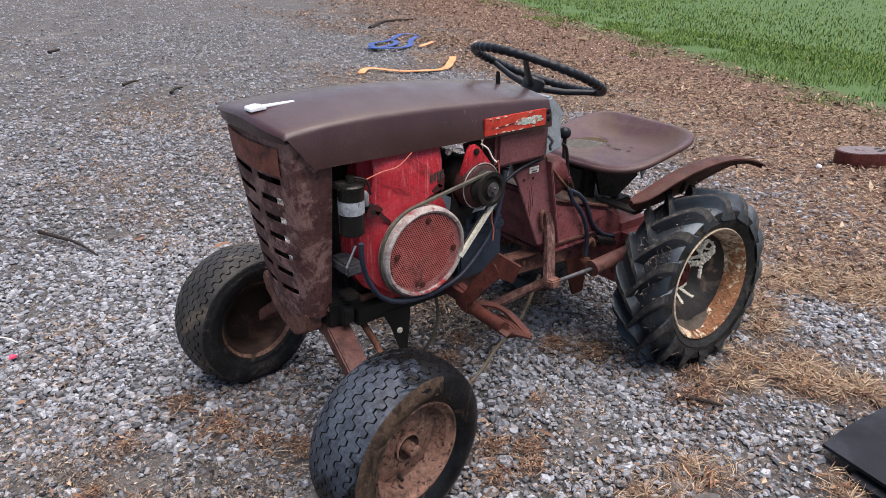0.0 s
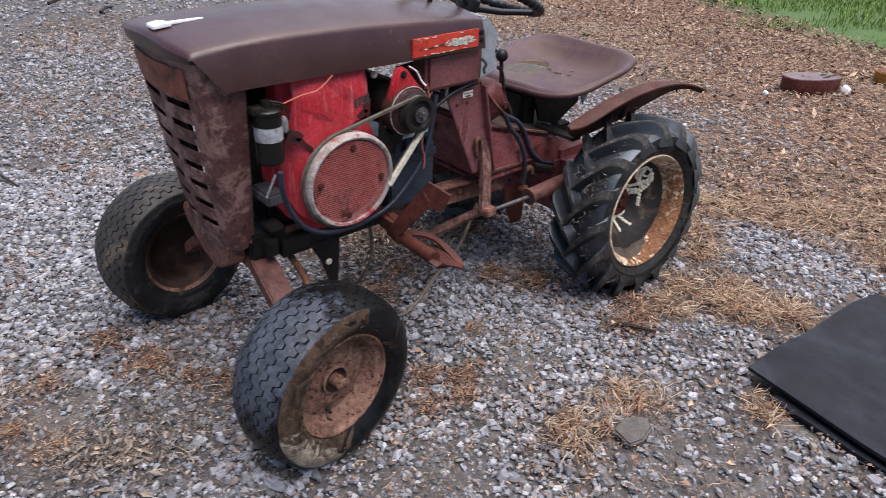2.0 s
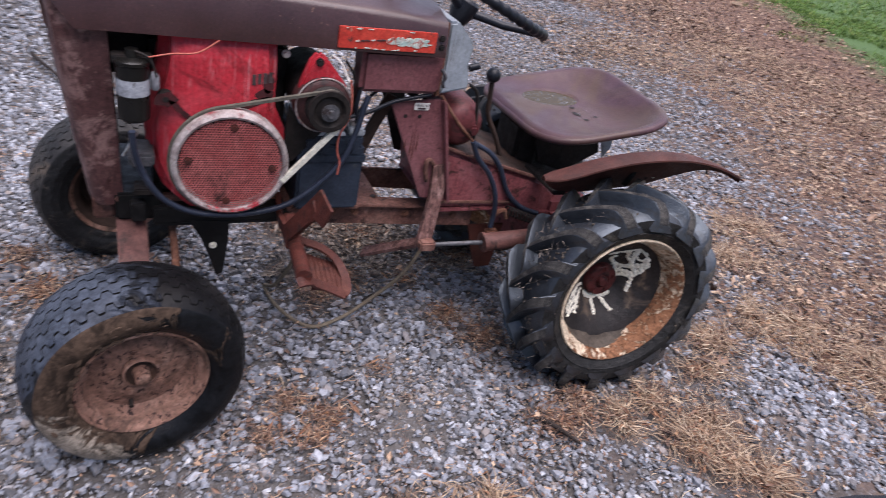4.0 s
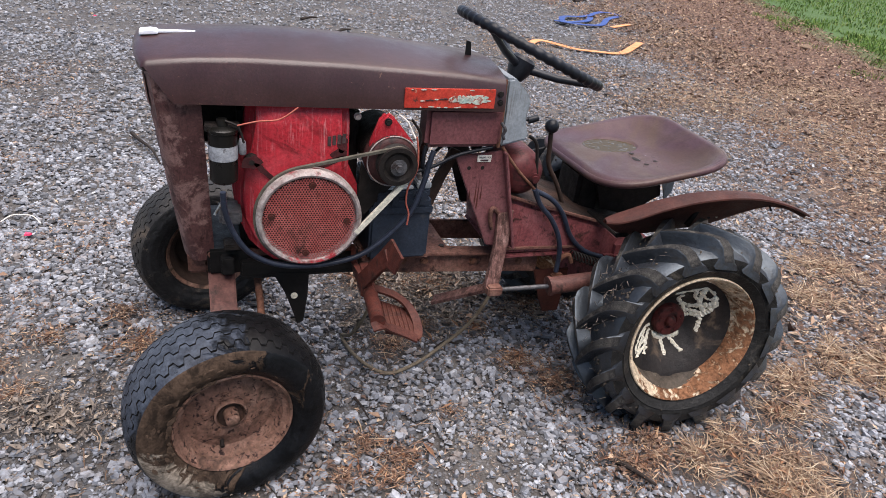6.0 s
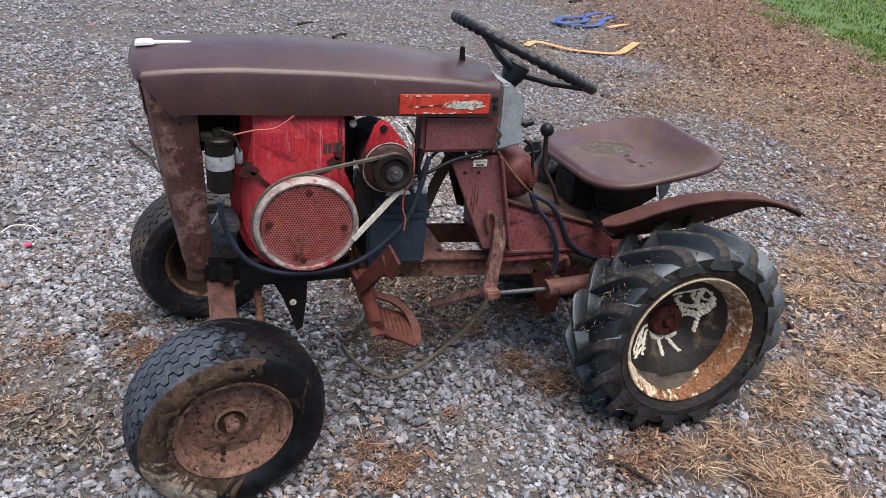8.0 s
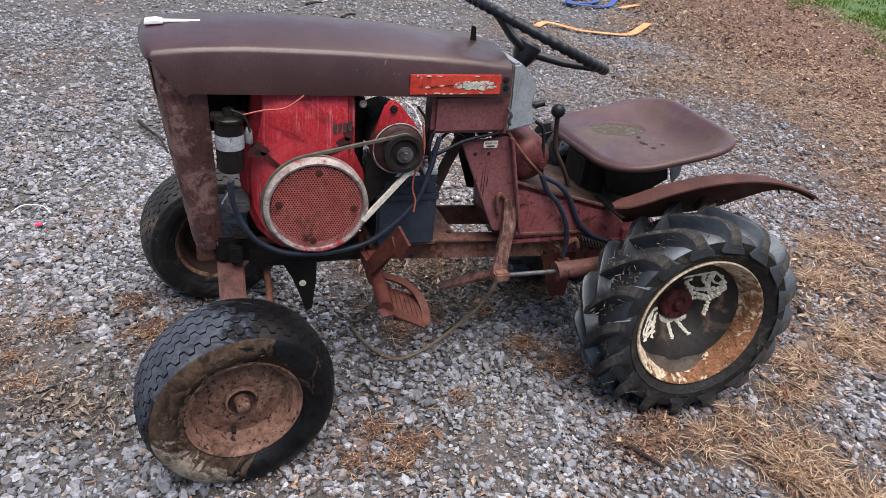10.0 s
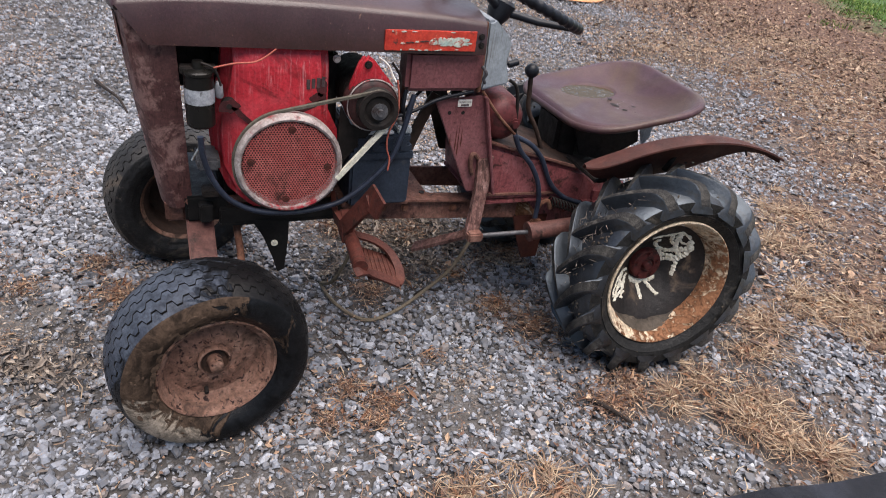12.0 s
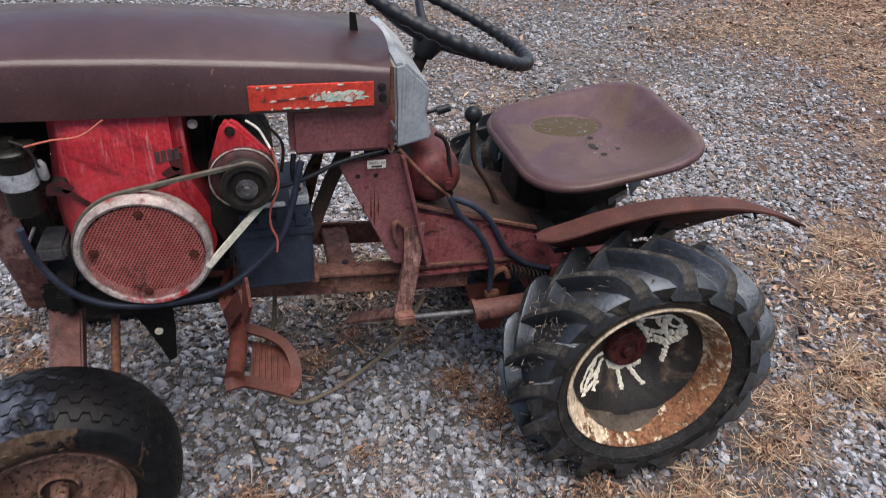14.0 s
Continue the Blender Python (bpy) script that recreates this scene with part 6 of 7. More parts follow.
# rubber mats
def build_mat(name, corners, z, label, wave):
    ob = thing(name, label, "mat", "rubber mats on the gravel")
    a, b, c, d = [Vector(p) for p in corners]
    n = 24
    bm = bmesh.new()
    g = []
    for i in range(n + 1):
        row = []
        for j in range(n + 1):
            u, v = i / n, j / n
            p = (a * (1 - u) + b * u) * (1 - v) + (d * (1 - u) + c * u) * v
            h = wave * (0.35 + 0.35 * math.sin(9.5 * u - 4.5 * v + 0.8) + 0.3 * math.sin(4.3 * v + 3.1 * u)) * min(1.0, 4 * u + 0.15, 4 * (1 - u) + 0.15) 
            row.append(bm.verts.new((p.x, p.y, z + h + float(ground_height(p.x, p.y)))))
        g.append(row)
    for i in range(n):
        for j in range(n):
            bm.faces.new((g[i][j], g[i + 1][j], g[i + 1][j + 1], g[i][j + 1]))
    sheet(bm, 0.011)
    part("sheet", bm, M["mat"], ob)
    return ob


build_mat("rubber_mat", [(1.045, -0.938, 0), (1.765, -1.020, 0), (1.70, -1.56, 0), (0.985, -1.475, 0)], 0.034, "wet black rubber mat lying on the gravel", 0.026)
build_mat("rubber_mat", [(1.01, -1.03, 0), (1.80, -1.12, 0), (1.76, -1.78, 0), (0.97, -1.68, 0)], 0.018, "second black rubber mat under the first", 0.004)

# iron castings by the lawn
def build_casting(name, c, r, mat, top_mat, label, turn):
    ob = thing(name, label, "casting", "castings near the lawn", (c[0], c[1], 0.0))
    ob.rotation_euler = (0, 0, turn)
    ring = [2 * math.pi * k / 36 for k in range(36)]

    def outline(q):
        return [(1.28 * r * q * math.copysign(abs(math.cos(a)) ** 0.8, math.cos(a)), 0.62 * r * q * (1 - 0.22 * math.cos(a)) * math.sin(a)) for a in ring]
    part("body", bevel(loft([[(x, y, z) for x, y in outline(q)] for q, z in ((0.94, -0.01), (1.0, 0.015), (1.0, 0.085))]), 0.006, 2), M[mat], ob)
    part("face_plate", bevel(loft([[(x, y, z) for x, y in outline(q)] for q, z in ((0.95, 0.081), (0.95, 0.089))]), 0.003, 1), M[top_mat], ob)
    for x, y, a in ((0.58, 0.20, 0.5), (0.50, -0.16, 0.5), (0.90, 0.08, 0.4)):      # long slots at one end
        bm = blob(0, 0, 0.0, 0.040, 0.013, a, 20, 0.04)
        bm.transform(Matrix.Translation((x * r, y * r, 0.0898)))
        part("slot", bm, M["dark"], ob)
    part("boss", lathe([(0.0, 0.097), (0.02, 0.097), (0.028, 0.088)], pose(-0.35 * r, 0, 0.0, -90, 0, 0), 20), M[top_mat], ob)
    return ob


build_casting("iron_casting", (4.03, 0.20), 0.150, "casting_red", "casting_grey", "dark red cast iron weight lying in leaves", -0.62)
build_casting("iron_casting", (4.68, -0.13), 0.150, "casting_yellow", "rust", "yellow rusty cast iron weight lying in leaves", -0.72)
for px, py, size in ((4.13, 0.03, 1.0), (3.674, 0.322, 0.55)):
    white_bit = thing("plastic_scrap", "small white plastic scrap beside the casting", "litter", loc=(px, py, 0.0))
    bm = lathe([(0.0, 0.045), (0.022, 0.046), (0.033, 0.038), (0.036, 0.014), (0.030, 0.0)], pose(0, 0, 0.006, -68, 14, 0), 18)
    bm.transform(Matrix.Diagonal((size, size * 0.8, size, 1)))
    part("cap", bm, M["white_plastic"], white_bit)


def strap(name, pts, mat, label, w=0.022):
    ob = thing(name, label, "strap")
    q = spline([(x, y, 0.02 + 0.014 * (k % 2)) for k, (x, y) in enumerate(pts)], 6)
    part("webbing", tube(q, 0, flat=(w, 0.0025, (0, 0, 1))), M[mat], ob)
    return ob


strap("ratchet_strap", [(3.95, 5.85), (4.10, 5.62), (4.45, 5.70), (4.75, 6.05), (5.15, 6.45), (4.95, 6.55), (4.55, 6.25), (4.15, 6.05), (4.05, 5.80), (4.35, 5.85), (4.6, 6.2)], "strap_blue", "blue webbing strap heaped on the gravel", 0.035)
strap("tow_strap", [(3.0, 4.50), (3.18, 4.62), (3.40, 4.38), (3.55, 4.22), (3.85, 4.25), (4.15, 4.50), (4.42, 4.80)], "strap_orange", "orange webbing strap lying on leaves", 0.038)
strap("strap_end", [(4.55, 5.60), (4.75, 5.68), (4.95, 5.85)], "strap_orange", "short orange strap end", 0.03)

cord = thing("cord", "looped olive cord trailing on the gravel under the tractor", "cord")
part("strand", tube(spline([(0.42, 0.02, 0.33), (0.405, -0.02, 0.20), (0.372, 0.04, 0.06), (0.351, 0.09, 0.018), (0.374, -0.02, 0.016), (0.438, -0.11, 0.016), (0.529, -0.09, 0.018), (0.62, -0.06, 0.05), (0.70, -0.09, 0.16), (0.76, -0.10, 0.30)], 8), 0.0055, 10), M["cord"], cord)

# flat rock and coloured scraps
rock = thing("flat_stone", "flat dull grey slab of stone on the gravel", "stone", loc=(0.60, -0.86, -0.008))
bm = prism([(-0.055, -0.030), (-0.010, -0.042), (0.050, -0.030), (0.062, 0.010), (0.020, 0.040), (-0.040, 0.030)], 0.0, 0.016, "z", 0.005, 2)
part("slab", bm, M["slab"], rock)
for px, py, col in ((-0.63, 0.90, "scrap_pink"), (-0.77, 4.92, "scrap_pink")):
    scrap = thing("plastic_scrap", "small bright pink scrap of plastic on gravel", "litter", loc=(px, py, 0.012))
    part("shred", bevel(loft([[(-0.012, -0.008, 0.0), (0.010, -0.010, 0.002), (0.014, 0.008, 0.0), (-0.008, 0.010, 0.004)], [(-0.010, -0.006, 0.006), (0.009, -0.008, 0.009), (0.012, 0.006, 0.005), (-0.006, 0.008, 0.010)]]), 0.001, 1), M[col], scrap)

string = thing("string", "thin white string lying on the gravel", "string", loc=(0, 0, 0))
part("strand", tube(spline([(-0.735, 1.010, 0.016), (-0.705, 1.046, 0.024), (-0.665, 1.056, 0.020), (-0.630, 1.030, 0.024), (-0.600, 0.985, 0.016)], 6), 0.0022, 6), M["paper"], string)

# twigs
def twig(pts, r, label="thin dark twig lying on the gravel"):
    ob = thing("twig", label, "twig", "twigs on the gravel")
    q = spline(pts, 5)
    part("stem", tube(q, [r * (1 - 0.6 * k / len(q)) for k in range(len(q))], 7), M["twig"], ob)


twig([(-0.34, 1.98, 0.02), (-0.30, 1.86, 0.028), (-0.24, 1.72, 0.03), (-0.20, 1.56, 0.018)], 0.010)
twig([(1.18, 4.62, 0.02), (1.25, 4.72, 0.03), (1.34, 4.80, 0.02)], 0.016)
twig([(0.95, 5.18, 0.02), (1.05, 5.24, 0.03), (1.12, 5.30, 0.02)], 0.014)
twig([(0.82, 7.45, 0.02), (0.95, 7.54, 0.03)], 0.02)
twig([(0.94, -0.565, 0.012), (0.965, -0.61, 0.018), (1.00, -0.665, 0.012)], 0.008)
twig([(0.62, -0.02, 0.016), (0.66, 0.0, 0.022), (0.70, -0.01, 0.016)], 0.006)
twig([(0.33, -0.20, 0.016), (0.34, -0.24, 0.02), (0.352, -0.29, 0.014)], 0.004)
twig([(5.0, 7.4, 0.02), (5.6, 7.9, 0.03), (6.2, 8.0, 0.02)], 0.03)


# ---- loose gravel, litter and grass ----
rng = np.random.default_rng(5)
STRAW = [(0.47, -0.75, 0.075), (0.56, -0.81, 0.06), (0.71, -0.80, 0.085), (0.96, -1.04, 0.07), (1.17, -0.61, 0.08), (1.31, -0.57, 0.10), (1.34, -0.72, 0.11), (1.40, -0.81, 0.12), (1.47, -0.88, 0.10), (1.45, -0.66, 0.10),
         (1.53, -0.49, 0.08), (1.70, -0.38, 0.12), (1.96, -0.34, 0.13), (2.10, -0.36, 0.15), (2.06, -0.54, 0.11), (2.22, -0.95, 0.20), (2.30, -0.62, 0.22), (2.20, 0.05, 0.13), (2.46, 0.26, 0.15), (2.62, -0.78, 0.22)]
DAMP = [(-0.50, -0.05, 0.25), (-0.25, -0.16, 0.20), (-0.62, 0.20, 0.20), (0.0, -0.76, 0.20), (-0.10, 0.35, 0.15), (0.62, -0.42, 0.14)]
MULCH = [(0.70, 0.34, 0.15), (0.86, 0.30, 0.14), (0.58, 0.44, 0.12), (0.72, 0.16, 0.12), (0.95, 0.14, 0.10), (0.42, 0.16, 0.08), (0.60, 0.26, 0.12), (-0.42, -0.12, 0.14), (0.80, 0.44, 0.12)]
DIRT = DAMP[:4] + [(0.52, -0.47, 0.13), (0.62, -0.50, 0.10), (-0.04, -0.56, 0.14), (0.12, -0.62, 0.12), (0.30, -0.62, 0.10), (-0.48, 0.02, 0.20), (0.05, -0.75, 0.2), (0.85, -0.75, 0.10)]
CLUMP = [(0.40, -0.44, 0.058), (0.32, -0.37, 0.05), (1.00, -0.60, 0.05), (1.07, -0.57, 0.06), (0.40, -0.44, 0.04), (0.33, -0.38, 0.035), (0.25, -0.47, 0.05), (0.58, -0.30, 0.03), (0.50, 0.04, 0.07), (0.79, 0.09, 0.05), (0.84, -0.10, 0.05), (0.93, -0.23, 0.08), (1.02, 0.21, 0.10),
         (0.71, 0.36, 0.12), (0.97, -0.57, 0.07), (1.08, -0.51, 0.07), (-0.22, 0.16, 0.08), (-0.17, 0.03, 0.05), (-0.47, 0.24, 0.05), (-0.59, 0.11, 0.05), (-0.28, 0.34, 0.06), (-0.53, -0.01, 0.05),
         (0.50, 0.43, 0.10), (-0.09, -0.07, 0.07), (-0.71, 0.06, 0.05), (0.36, -0.50, 0.05), (0.86, -0.12, 0.05), (0.62, 0.12, 0.05)]


BARE = [(1.72, -0.66, 0.20), (1.98, -0.82, 0.16), (1.62, -0.88, 0.14), (1.40, -0.92, 0.10), (1.80, -0.42, 0.15), (2.75, 1.05, 0.55), (3.3, 1.9, 0.4), (2.55, 0.45, 0.22)]


def vnoise(x, y, s, seed=0):
    """Cheap smooth noise, 0 to 1."""
    r = np.random.default_rng(seed)
    out = np.zeros_like(x)
    for k in range(7):
        a, ph, fr = r.uniform(0, 6.28), r.uniform(0, 6.28), s * r.uniform(0.5, 2.0)
        out = out + np.sin((x * math.cos(a) + y * math.sin(a)) * fr + ph + 1.3 * np.sin((y * math.cos(a) - x * math.sin(a)) * fr * 0.7 + ph * 2))
    return np.clip(0.5 + out / 6.0, 0, 1)


def lawn_s(x, y):
    return LAWN_X * x + LAWN_Y * y


def litter(x, y):
    """Share of the ground under dead leaves and straw, 0 to 1."""
    s = lawn_s(x, y)
    s = s + 0.14 * np.clip(y - 2.0, 0, 8)
    d = np.clip((s - 1.45) / 1.15, 0, 1) * 1.0
    d = d + (vnoise(x, y, 2.3, 3) - 0.5) * 1.0 * np.clip((s + 0.8) / 2.0, 0.25, 1) * np.clip((3.6 - s) / 1.0, 0.3, 1)
    for cx, cy, r in BARE:
        d = d - 1.1 * np.exp(-((x - cx) ** 2 + (y - cy) ** 2) / (r * r))
    for cx, cy, r in STRAW + CLUMP:
        d = np.maximum(d, 1.05 - ((x - cx) ** 2 + (y - cy) ** 2) / (r * r) * 0.6)
    return np.clip(d, 0, 1)


def stone_faces(k):
    """Faces of a stone: k sides and a flat top, open below where it lies in the ground."""
    sides = [t for i in range(k) for t in ((i, (i + 1) % k, k + (i + 1) % k), (i, k + (i + 1) % k, k + i))]
    return np.array(sides + [(k, k + i, k + i + 1) for i in range(1, k - 1)])


def stone_shapes(n, size, k):
    """Crushed stones lying flat, each with its own k-sided outline, height and tilt."""
    a = (np.arange(k)[None] + rng.uniform(-0.36, 0.36, (n, k))) * 2 * np.pi / k
    r = rng.uniform(0.66, 1.12, (n, k))
    asp, h = rng.uniform(0.55, 1.0, (n, 1)), rng.uniform(0.30, 0.78, (n, 1))
    low = np.stack([r * np.cos(a) * 1.15, r * np.sin(a) * asp, -0.55 * h * np.ones((1, k))], -1)
    q = rng.uniform(0.50, 0.90, (n, k))
    high = np.stack([r * q * np.cos(a) * 1.15 + rng.normal(0, 0.07, (n, 1)), r * q * np.sin(a) * asp + rng.normal(0, 0.07, (n, 1)), 0.5 * h * rng.uniform(0.72, 1.15, (n, k))], -1)
    v = np.concatenate([low, high], 1) * size[:, None, None] * 0.58
    t, b = rng.uniform(0, 2 * np.pi, n), rng.normal(0, 0.24, n)
    ca, sa, cb, sb = np.cos(t), np.sin(t), np.cos(b), np.sin(b)
    R = np.zeros((n, 3, 3))
    R[:, 0, 0], R[:, 0, 1], R[:, 1, 0], R[:, 1, 1], R[:, 2, 2] = ca, -sa, sa, ca, 1
    T = np.zeros((n, 3, 3))
    T[:, 0, 0], T[:, 1, 1], T[:, 1, 2], T[:, 2, 1], T[:, 2, 2] = 1, cb, -sb, sb, cb
    return np.einsum("nij,nkj->nki", R @ T, v)


def scatter(x0, x1, y0, y1, density):
    n = int((x1 - x0) * (y1 - y0) * density)
    return rng.uniform(x0, x1, n), rng.uniform(y0, y1, n)


def on_mat(x, y):
    return (x > 1.0) & (x < 1.78) & (y < -0.95) & (y > -1.7)


def gravel(name, area, density, mean, label, sides=6, spread=0.46, most=0.036, fade=0.5):
    x0, x1, y0, y1 = area                            # each spread thins out over its last stretch, into its neighbours
    x0, x1, y0, y1 = x0 - fade / 2, x1 + fade / 2, y0 - fade / 2, y1 + fade / 2
    x, y = scatter(x0, x1, y0, y1, density)
    inset = np.minimum(np.minimum(x - x0, x1 - x), np.minimum(y - y0, y1 - y)) + (vnoise(x, y, 4.0, 77) - 0.5) * 0.6 * fade
    dens = 1.0 - 0.82 * litter(x, y) - 0.45 * np.clip((vnoise(x, y, 3.1, 9) - 0.62) / 0.15, 0, 1)
    for cx, cy, r in DIRT:
        dens = dens * np.clip(((x - cx) ** 2 + (y - cy) ** 2) / (r * r), 0.50, 1)
    dens = dens * np.clip(inset / fade, 0, 1)
    keep = (rng.uniform(size=len(x)) < dens) & ~on_mat(x, y) & (lawn_s(x, y) < LAWN_S - 0.4)
    x, y = x[keep], y[keep]
    n = len(x)
    size = np.clip(rng.lognormal(math.log(mean), spread, n), 0.004, most)
    v = stone_shapes(n, size, sides) + np.stack([x, y, ground_height(x, y) + size * rng.uniform(-0.04, 0.30, n)], 1)[:, None, :]
    f = stone_faces(sides)[None] + (np.arange(n) * 2 * sides)[:, None, None]
    return tagged(raw(name, v.reshape(-1, 3), f.reshape(-1, 3), M["stones"]), label, "gravel", kind="stuff")


gravel("gravel", (-1.3, 2.6, -1.35, 1.6), 7000, 0.0147, "loose grey crushed stone, damp", 5, 0.40, 0.033)
gravel("grit", (-0.9, 2.1, -1.35, 0.8), 4000, 0.0068, "fine grey grit between the stones", 4, 0.3, 0.011, 0.6)
gravel("gravel", (-4.6, -1.3, -3.6, 6.0), 560, 0.020, "sparse grey stone over the yard", 4, fade=1.2)
gravel("gravel", (-1.3, 3.6, -3.4, -1.35), 1000, 0.018, "grey stone near the mats", 4, fade=0.7)
gravel("gravel", (-1.6, 4.6, 1.6, 4.2), 3000, 0.0158, "loose grey crushed stone further off", 4)
gravel("gravel", (2.6, 5.0, -1.6, 1.6), 2300, 0.0145, "grey crushed stone among leaf litter", 5)
gravel("gravel", (-2.6, 6.0, 4.2, 9.0), 520, 0.024, "far loose grey stone", 4, fade=1.2)
gravel("gravel", (-6.0, 4.0, 15.0, 21.0), 60, 0.045, "grey stone beyond the yard", 4, fade=2.5)
gravel("gravel", (-4.5, 5.0, 9.0, 15.0), 170, 0.030, "grey stone at the far end of the yard", 4, fade=2.0)

# single stones beside the wheels
templates = []
for k in range(12):
    sides = 6 + k % 2
    v = stone_shapes(1, np.array([1.0]), sides)[0]
    me = bpy.data.meshes.new("stone")
    me.from_pydata([tuple(p) for p in v], [], [tuple(int(i) for i in f) for f in stone_faces(sides)] + [tuple(range(sides))[::-1]])
    me.materials.append(M["stone_single"])
    templates.append(me)
sxs, sys_ = rng.uniform(-0.35, 1.45, 900), rng.uniform(-0.95, -0.30, 900)
ok = (litter(sxs, sys_) < 0.45) & ~on_mat(sxs, sys_) & (np.hypot(sxs, sys_ + 0.39) > 0.16)
for k, (x, y) in enumerate(list(zip(sxs[ok], sys_[ok]))[:300]):
    ob = new("stone", templates[k % 12])
    sz = float(rng.uniform(0.012, 0.021))
    ob.scale = (sz, sz, sz)
    ob.rotation_euler = (float(rng.normal(0, 0.25)), float(rng.normal(0, 0.25)), float(rng.uniform(0, 6.28)))
    ob.location = (float(x), float(y), float(ground_height(x, y)) + sz * 0.25)
    ob.parent = ground


def strands(name, x, y, length, width, lift, mat, label, category, heading=None):
    """Thin three-sided bent stems lying on the ground."""
    n = len(x)
    a = rng.uniform(0, 2 * np.pi, n) if heading is None else heading
    el = rng.normal(lift, 0.18, n)
    d = np.stack([np.cos(a) * np.cos(el), np.sin(a) * np.cos(el), np.abs(np.sin(el))], 1)
    side = np.stack([-np.sin(a), np.cos(a), np.zeros(n)], 1)
    L = length * rng.uniform(0.4, 1.3, n)
    W = width * rng.uniform(0.6, 1.4, n)
    base = np.stack([x, y, ground_height(x, y) + rng.uniform(0.002, 0.020, n)], 1)
    up = np.array([0, 0, 1.0])
    bend = side * (rng.normal(0, 0.12, n) * L)[:, None]
    V = []
    for t, wk in ((0.0, 0.8), (0.5, 1.0), (1.0, 0.3)):
        c = base + d * (L * t)[:, None] + bend * (4 * t * (1 - t)) - up * ((L * 0.25 * np.maximum(el, 0)) * t * t)[:, None]
        V += [c + side * (W * wk)[:, None], c - side * (W * wk)[:, None], c + up * (W * wk)[:, None]]
    V = np.stack(V, 1)
    F = []
    for s in (0, 3):
        for p, q in ((1, 2), (2, 0)):
            F.append((s + p, s + q, s + 3 + q, s + 3 + p))
    F = np.array(F)[None] + (np.arange(n) * 9)[:, None, None]
    return tagged(raw(name, V.reshape(-1, 3), F.reshape(-1, 4), M[mat]), label, category, kind="stuff")


def flakes(name, x, y, size, mat, label, narrow=1.0):
    """Curled leaf scraps: four-sided, folded along the middle."""
    n = len(x)
    shape = np.array([(-1, 0, 0), (-0.2, -0.45, 0.25), (1, 0, 0.1), (-0.1, 0.5, 0.22), (0.1, 0.0, 0.0)])
    v = (shape * np.array([1.0, narrow, 1.0]))[None] * (size * rng.lognormal(0, 0.4, n))[:, None, None] * rng.uniform(0.7, 1.3, (n, 5, 1))
    a, b, c = rng.uniform(0, 6.28, n), rng.normal(0, 0.5, n), rng.normal(0, 0.4, n)
    R = np.zeros((n, 3, 3))
    R[:, 0, 0], R[:, 0, 1], R[:, 1, 0], R[:, 1, 1], R[:, 2, 2] = np.cos(a), -np.sin(a), np.sin(a), np.cos(a), 1
    T = np.zeros((n, 3, 3))
    T[:, 0, 0], T[:, 1, 1], T[:, 1, 2], T[:, 2, 1], T[:, 2, 2] = 1, np.cos(b), -np.sin(b), np.sin(b), np.cos(b)
    U = np.zeros((n, 3, 3))
    U[:, 1, 1], U[:, 0, 0], U[:, 0, 2], U[:, 2, 0], U[:, 2, 2] = 1, np.cos(c), np.sin(c), -np.sin(c), np.cos(c)
    v = np.einsum("nij,nkj->nki", R @ T @ U, v) + np.stack([x, y, ground_height(x, y) + rng.uniform(0.006, 0.022, n)], 1)[:, None, :]
    F = np.array([(0, 1, 4), (1, 2, 4), (2, 3, 4), (3, 0, 4)])[None] + (np.arange(n) * 5)[:, None, None]
    return tagged(raw(name, v.reshape(-1, 3), F.reshape(-1, 3), M[mat]), label, "leaves", kind="stuff")


def around(spots, per):
    xs, ys = [], []
    for cx, cy, r in spots:
        n = int(per * r * r * 3.14)
        rr, aa = np.abs(rng.normal(0, 0.72, n)) * r, rng.uniform(0, 6.28, n)
        xs.append(cx + rr * np.cos(aa) * 1.15)
        ys.append(cy + rr * np.sin(aa))
    x, y = np.concatenate(xs), np.concatenate(ys)
    k = ~on_mat(x, y)
    return x[k], y[k]


def tufts(spots, per, each, spread):
    """Flattened tufts: stems that fan out of many small middles."""
    cx, cy = around(spots, per)
    n = len(cx)
    cnt = rng.integers(each // 3, each, n)
    th0 = np.repeat(rng.uniform(0, 6.28, n), cnt)
    x, y = np.repeat(cx, cnt), np.repeat(cy, cnt)
    th = th0 + rng.normal(0, spread, len(x))
    d = np.abs(rng.normal(0, 0.012, len(x)))
    x, y = x + d * np.cos(th) + rng.normal(0, 0.004, len(x)), y + d * np.sin(th) + rng.normal(0, 0.004, len(x))
    k = ~on_mat(x, y)
    return x[k], y[k], th[k]


x, y, th = tufts(STRAW, 240, 34, 0.75)
strands("straw_tufts", x, y, 0.066, 0.0012, 0.16, "straw", "flattened tan grass tufts on gravel", "straw", th)
strands("straw", *around(STRAW, 4600), 0.044, 0.0011, 0.10, "straw", "dry tan grass and straw lying on gravel", "straw")
strands("pine_straw", *around(CLUMP, 12000), 0.026, 0.0009, 0.10, "leaves", "brown pine straw clumps on gravel", "straw")
flakes("bark_chips", *around(CLUMP, 9500), 0.0085, "chips", "orange-brown bark shreds in small clumps", 0.42)
flakes("bark_chips", *around(STRAW, 6500), 0.0085, "chips", "brown bark shreds among the straw", 0.42)
flakes("leaf_mulch", *around(MULCH, 9000), 0.0095, "crumbs", "dark grey-brown leaf mulch under the tractor", 0.7)
flakes("leaf_scraps", *around(DAMP, 6500), 0.0042, "crumbs", "dark damp leaf crumbs on bare dirt")
strands("needle_bits", *around(DAMP, 900), 0.016, 0.0009, 0.06, "leaves", "short brown needles on bare dirt", "straw")
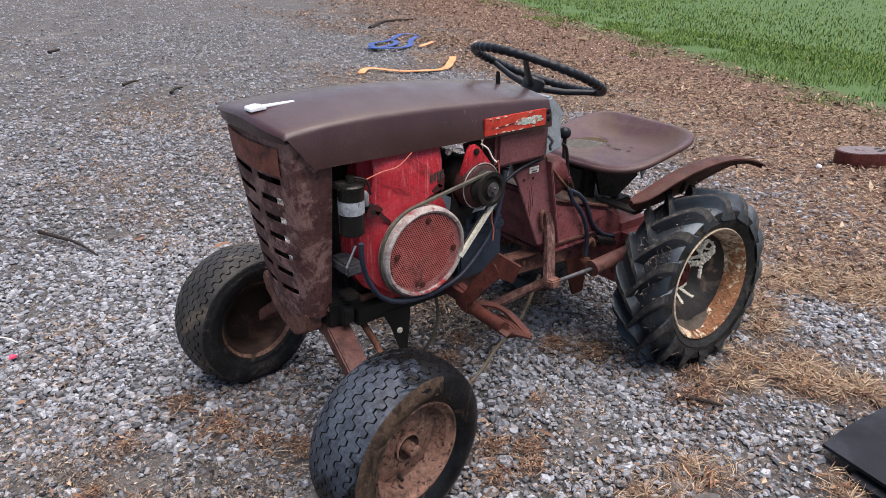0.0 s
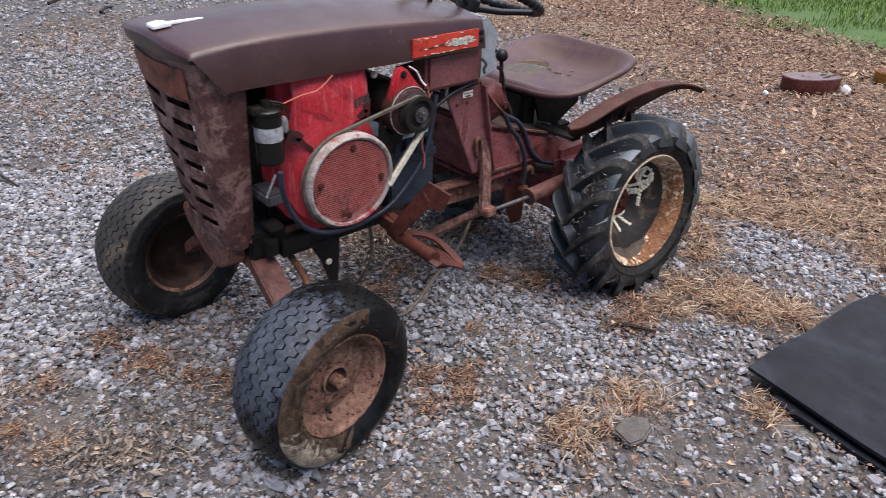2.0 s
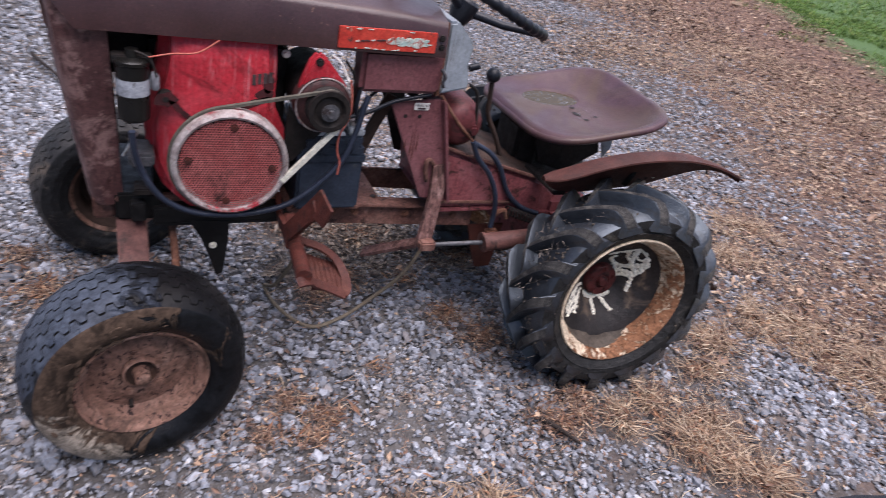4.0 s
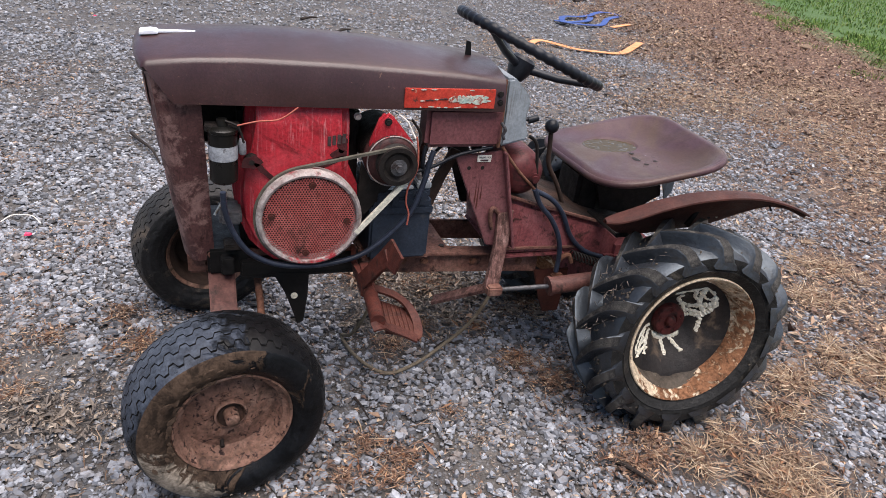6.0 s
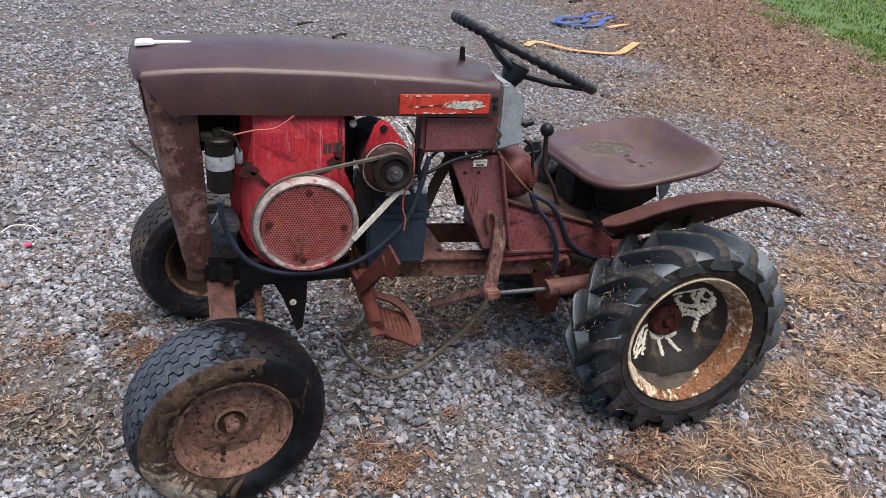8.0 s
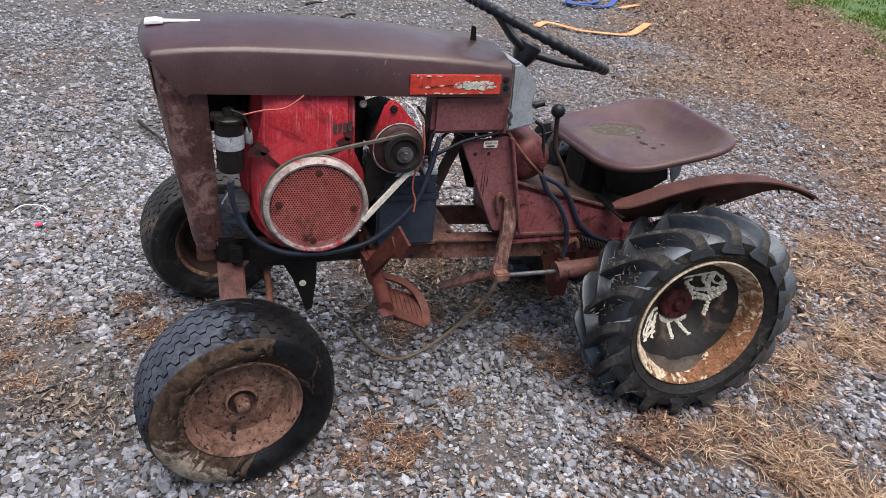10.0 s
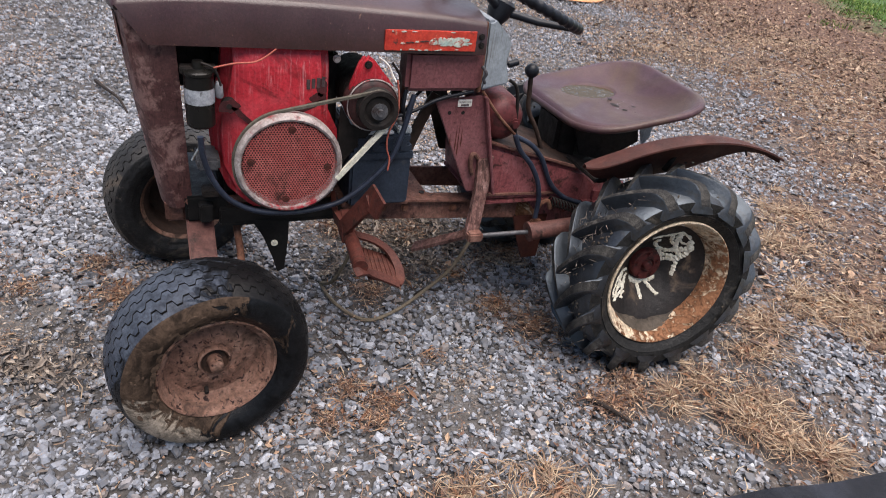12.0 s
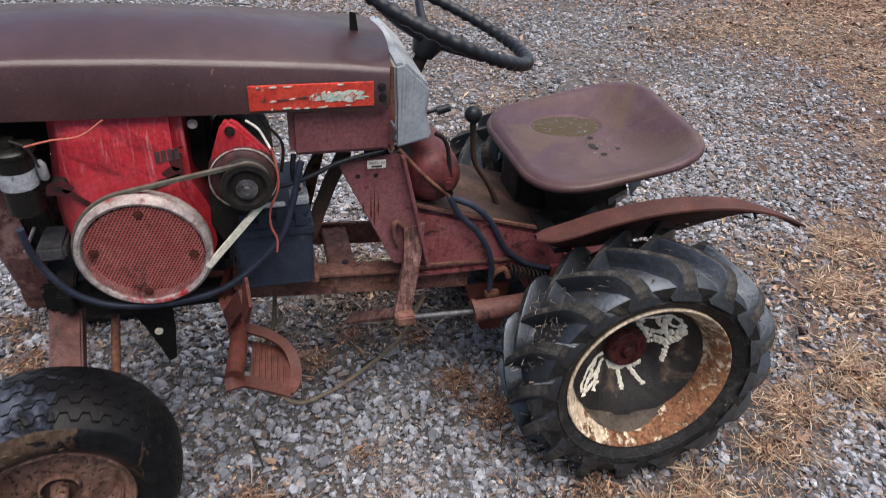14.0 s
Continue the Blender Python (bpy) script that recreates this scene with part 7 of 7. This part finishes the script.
flakes("leaf_scraps", *around(CLUMP, 3500), 0.0042, "leaves", "brown leaf scraps in small clumps")
x, y = scatter(-1.1, 5.6, -1.6, 9.0, 2200)
k = (rng.uniform(size=len(x)) < litter(x, y) ** 1.5) & ~on_mat(x, y) & (lawn_s(x, y) < LAWN_S + 0.5)
near = k & (x < 1.6) & (y < 3)
flakes("leaf_litter", x[near], y[near], 0.0055, "leaves", "brown dead leaf litter by the tractor")
k = k & ~near
flakes("leaf_litter", x[k], y[k], 0.0105, "leaves", "brown dead leaf litter over the gravel edge")
x, y = scatter(4.5, 11.0, -1.6, 14.0, 600)
k = (rng.uniform(size=len(x)) < litter(x, y)) & (lawn_s(x, y) < LAWN_S + 0.15)
flakes("leaf_litter", x[k], y[k], 0.015, "leaves", "far brown leaf litter along the lawn")
x, y = scatter(-1.1, 5.6, -1.6, 7.0, 450)
k = (rng.uniform(size=len(x)) < litter(x, y)) & ~on_mat(x, y) & (lawn_s(x, y) < LAWN_S + 0.8)
strands("dry_stems", x[k], y[k], 0.06, 0.0013, 0.10, "straw", "dry stems scattered through the litter", "straw")
x, y = scatter(1.5, 5.4, -1.7, 3.2, 2500)
k = (rng.uniform(size=len(x)) < litter(x, y) ** 1.3 * np.clip((lawn_s(x, y) - 1.5) / 0.8, 0, 1) * (0.25 + 0.75 * vnoise(x, y, 5.0, 41))) & ~on_mat(x, y) & (lawn_s(x, y) < LAWN_S + 0.4)
strands("straw", x[k], y[k], 0.046, 0.0014, 0.12, "straw", "tan dead grass matted over the yard's edge", "straw")
x, y = scatter(-1.3, 2.6, -1.35, 3.0, 1500)
k = ~on_mat(x, y) & (rng.uniform(size=len(x)) < 0.12 + 1.3 * np.clip(vnoise(x, y, 4.5, 31) - 0.45, 0, 1))
strands("needle_bits", x[k], y[k], 0.026, 0.0009, 0.08, "leaves", "small dry needles over the gravel", "straw")
x, y = scatter(-1.3, 3.4, -1.35, 3.4, 4200)
k = ~on_mat(x, y) & (rng.uniform(size=len(x)) < 0.09 + 0.11 * np.clip(lawn_s(x, y) + 0.2, 0, 1) + 0.28 * np.clip((lawn_s(x, y) - 0.9) / 1.2, 0, 1) + 1.6 * np.clip(vnoise(x, y, 4.5, 31) - 0.46, 0, 1))
flakes("leaf_bits", x[k], y[k], 0.0046, "leaves", "small brown leaf bits over the gravel")
x, y = scatter(0.1, 3.8, 0.5, 4.6, 3000)
k = rng.uniform(size=len(x)) < np.clip((y - 0.4) / 1.2, 0, 1) * (0.10 + 1.3 * np.clip(vnoise(x, y, 3.2, 57) - 0.42, 0, 1))
flakes("leaf_bits", x[k], y[k], 0.0075, "straw", "tan leaf and straw bits mixed through the gravel", 0.6)
x, y = scatter(0.1, 3.8, 0.5, 4.6, 1500)
k = rng.uniform(size=len(x)) < np.clip((y - 0.4) / 1.2, 0, 1) * (0.06 + 1.3 * np.clip(vnoise(x, y, 3.2, 57) - 0.42, 0, 1))
flakes("leaf_bits", x[k], y[k], 0.0070, "leaves", "brown leaf bits mixed through the gravel")


def grass(area, density, tall, wide, label):
    x, y = scatter(*area, density)
    s = lawn_s(x, y)
    edge = LAWN_S - 0.1 + (vnoise(x, y, 3.0, 21) - 0.5) * 1.8
    k = (rng.uniform(size=len(x)) < np.clip((s - edge) / 0.7, 0, 1)) & (rng.uniform(size=len(x)) < np.clip(1.25 - (s - LAWN_S) / 6.0, 0.25, 1))
    x, y = x[k], y[k]
    n = len(x)
    a, lean = rng.uniform(0, 6.28, n), rng.uniform(0.1, 0.9, n)
    L, W = tall * rng.uniform(0.4, 1.25, n), wide * rng.uniform(0.6, 1.3, n)
    d = np.stack([np.cos(a), np.sin(a), np.zeros(n)], 1)
    sd = np.stack([-np.sin(a), np.cos(a), np.zeros(n)], 1)
    up = np.array([0, 0, 1.0])
    b = np.stack([x, y, ground_height(x, y) - 0.01], 1)
    V = [b + sd * W[:, None], b - sd * W[:, None]]
    m = b + up * (L * 0.6)[:, None] + d * (L * lean * 0.3)[:, None]
    V += [m - sd * (W * 0.8)[:, None], m + sd * (W * 0.8)[:, None]]
    t = b + up * (L * (1.0 - 0.3 * lean))[:, None] + d * (L * lean)[:, None]
    V += [t - sd * (W * 0.15)[:, None], t + sd * (W * 0.15)[:, None]]
    V = np.stack(V, 1)
    F = np.array([(0, 1, 2, 3), (3, 2, 4, 5)])[None] + (np.arange(n) * 6)[:, None, None]
    return tagged(raw("grass", V.reshape(-1, 3), F.reshape(-1, 4), M["grass"]), label, "grass", kind="stuff")


grass((4.2, 9.0, -3.0, 9.0), 1500, 0.055, 0.0034, "short green lawn grass at the gravel edge")
grass((7.5, 19.0, -3.0, 17.0), 280, 0.065, 0.007, "green lawn further off")
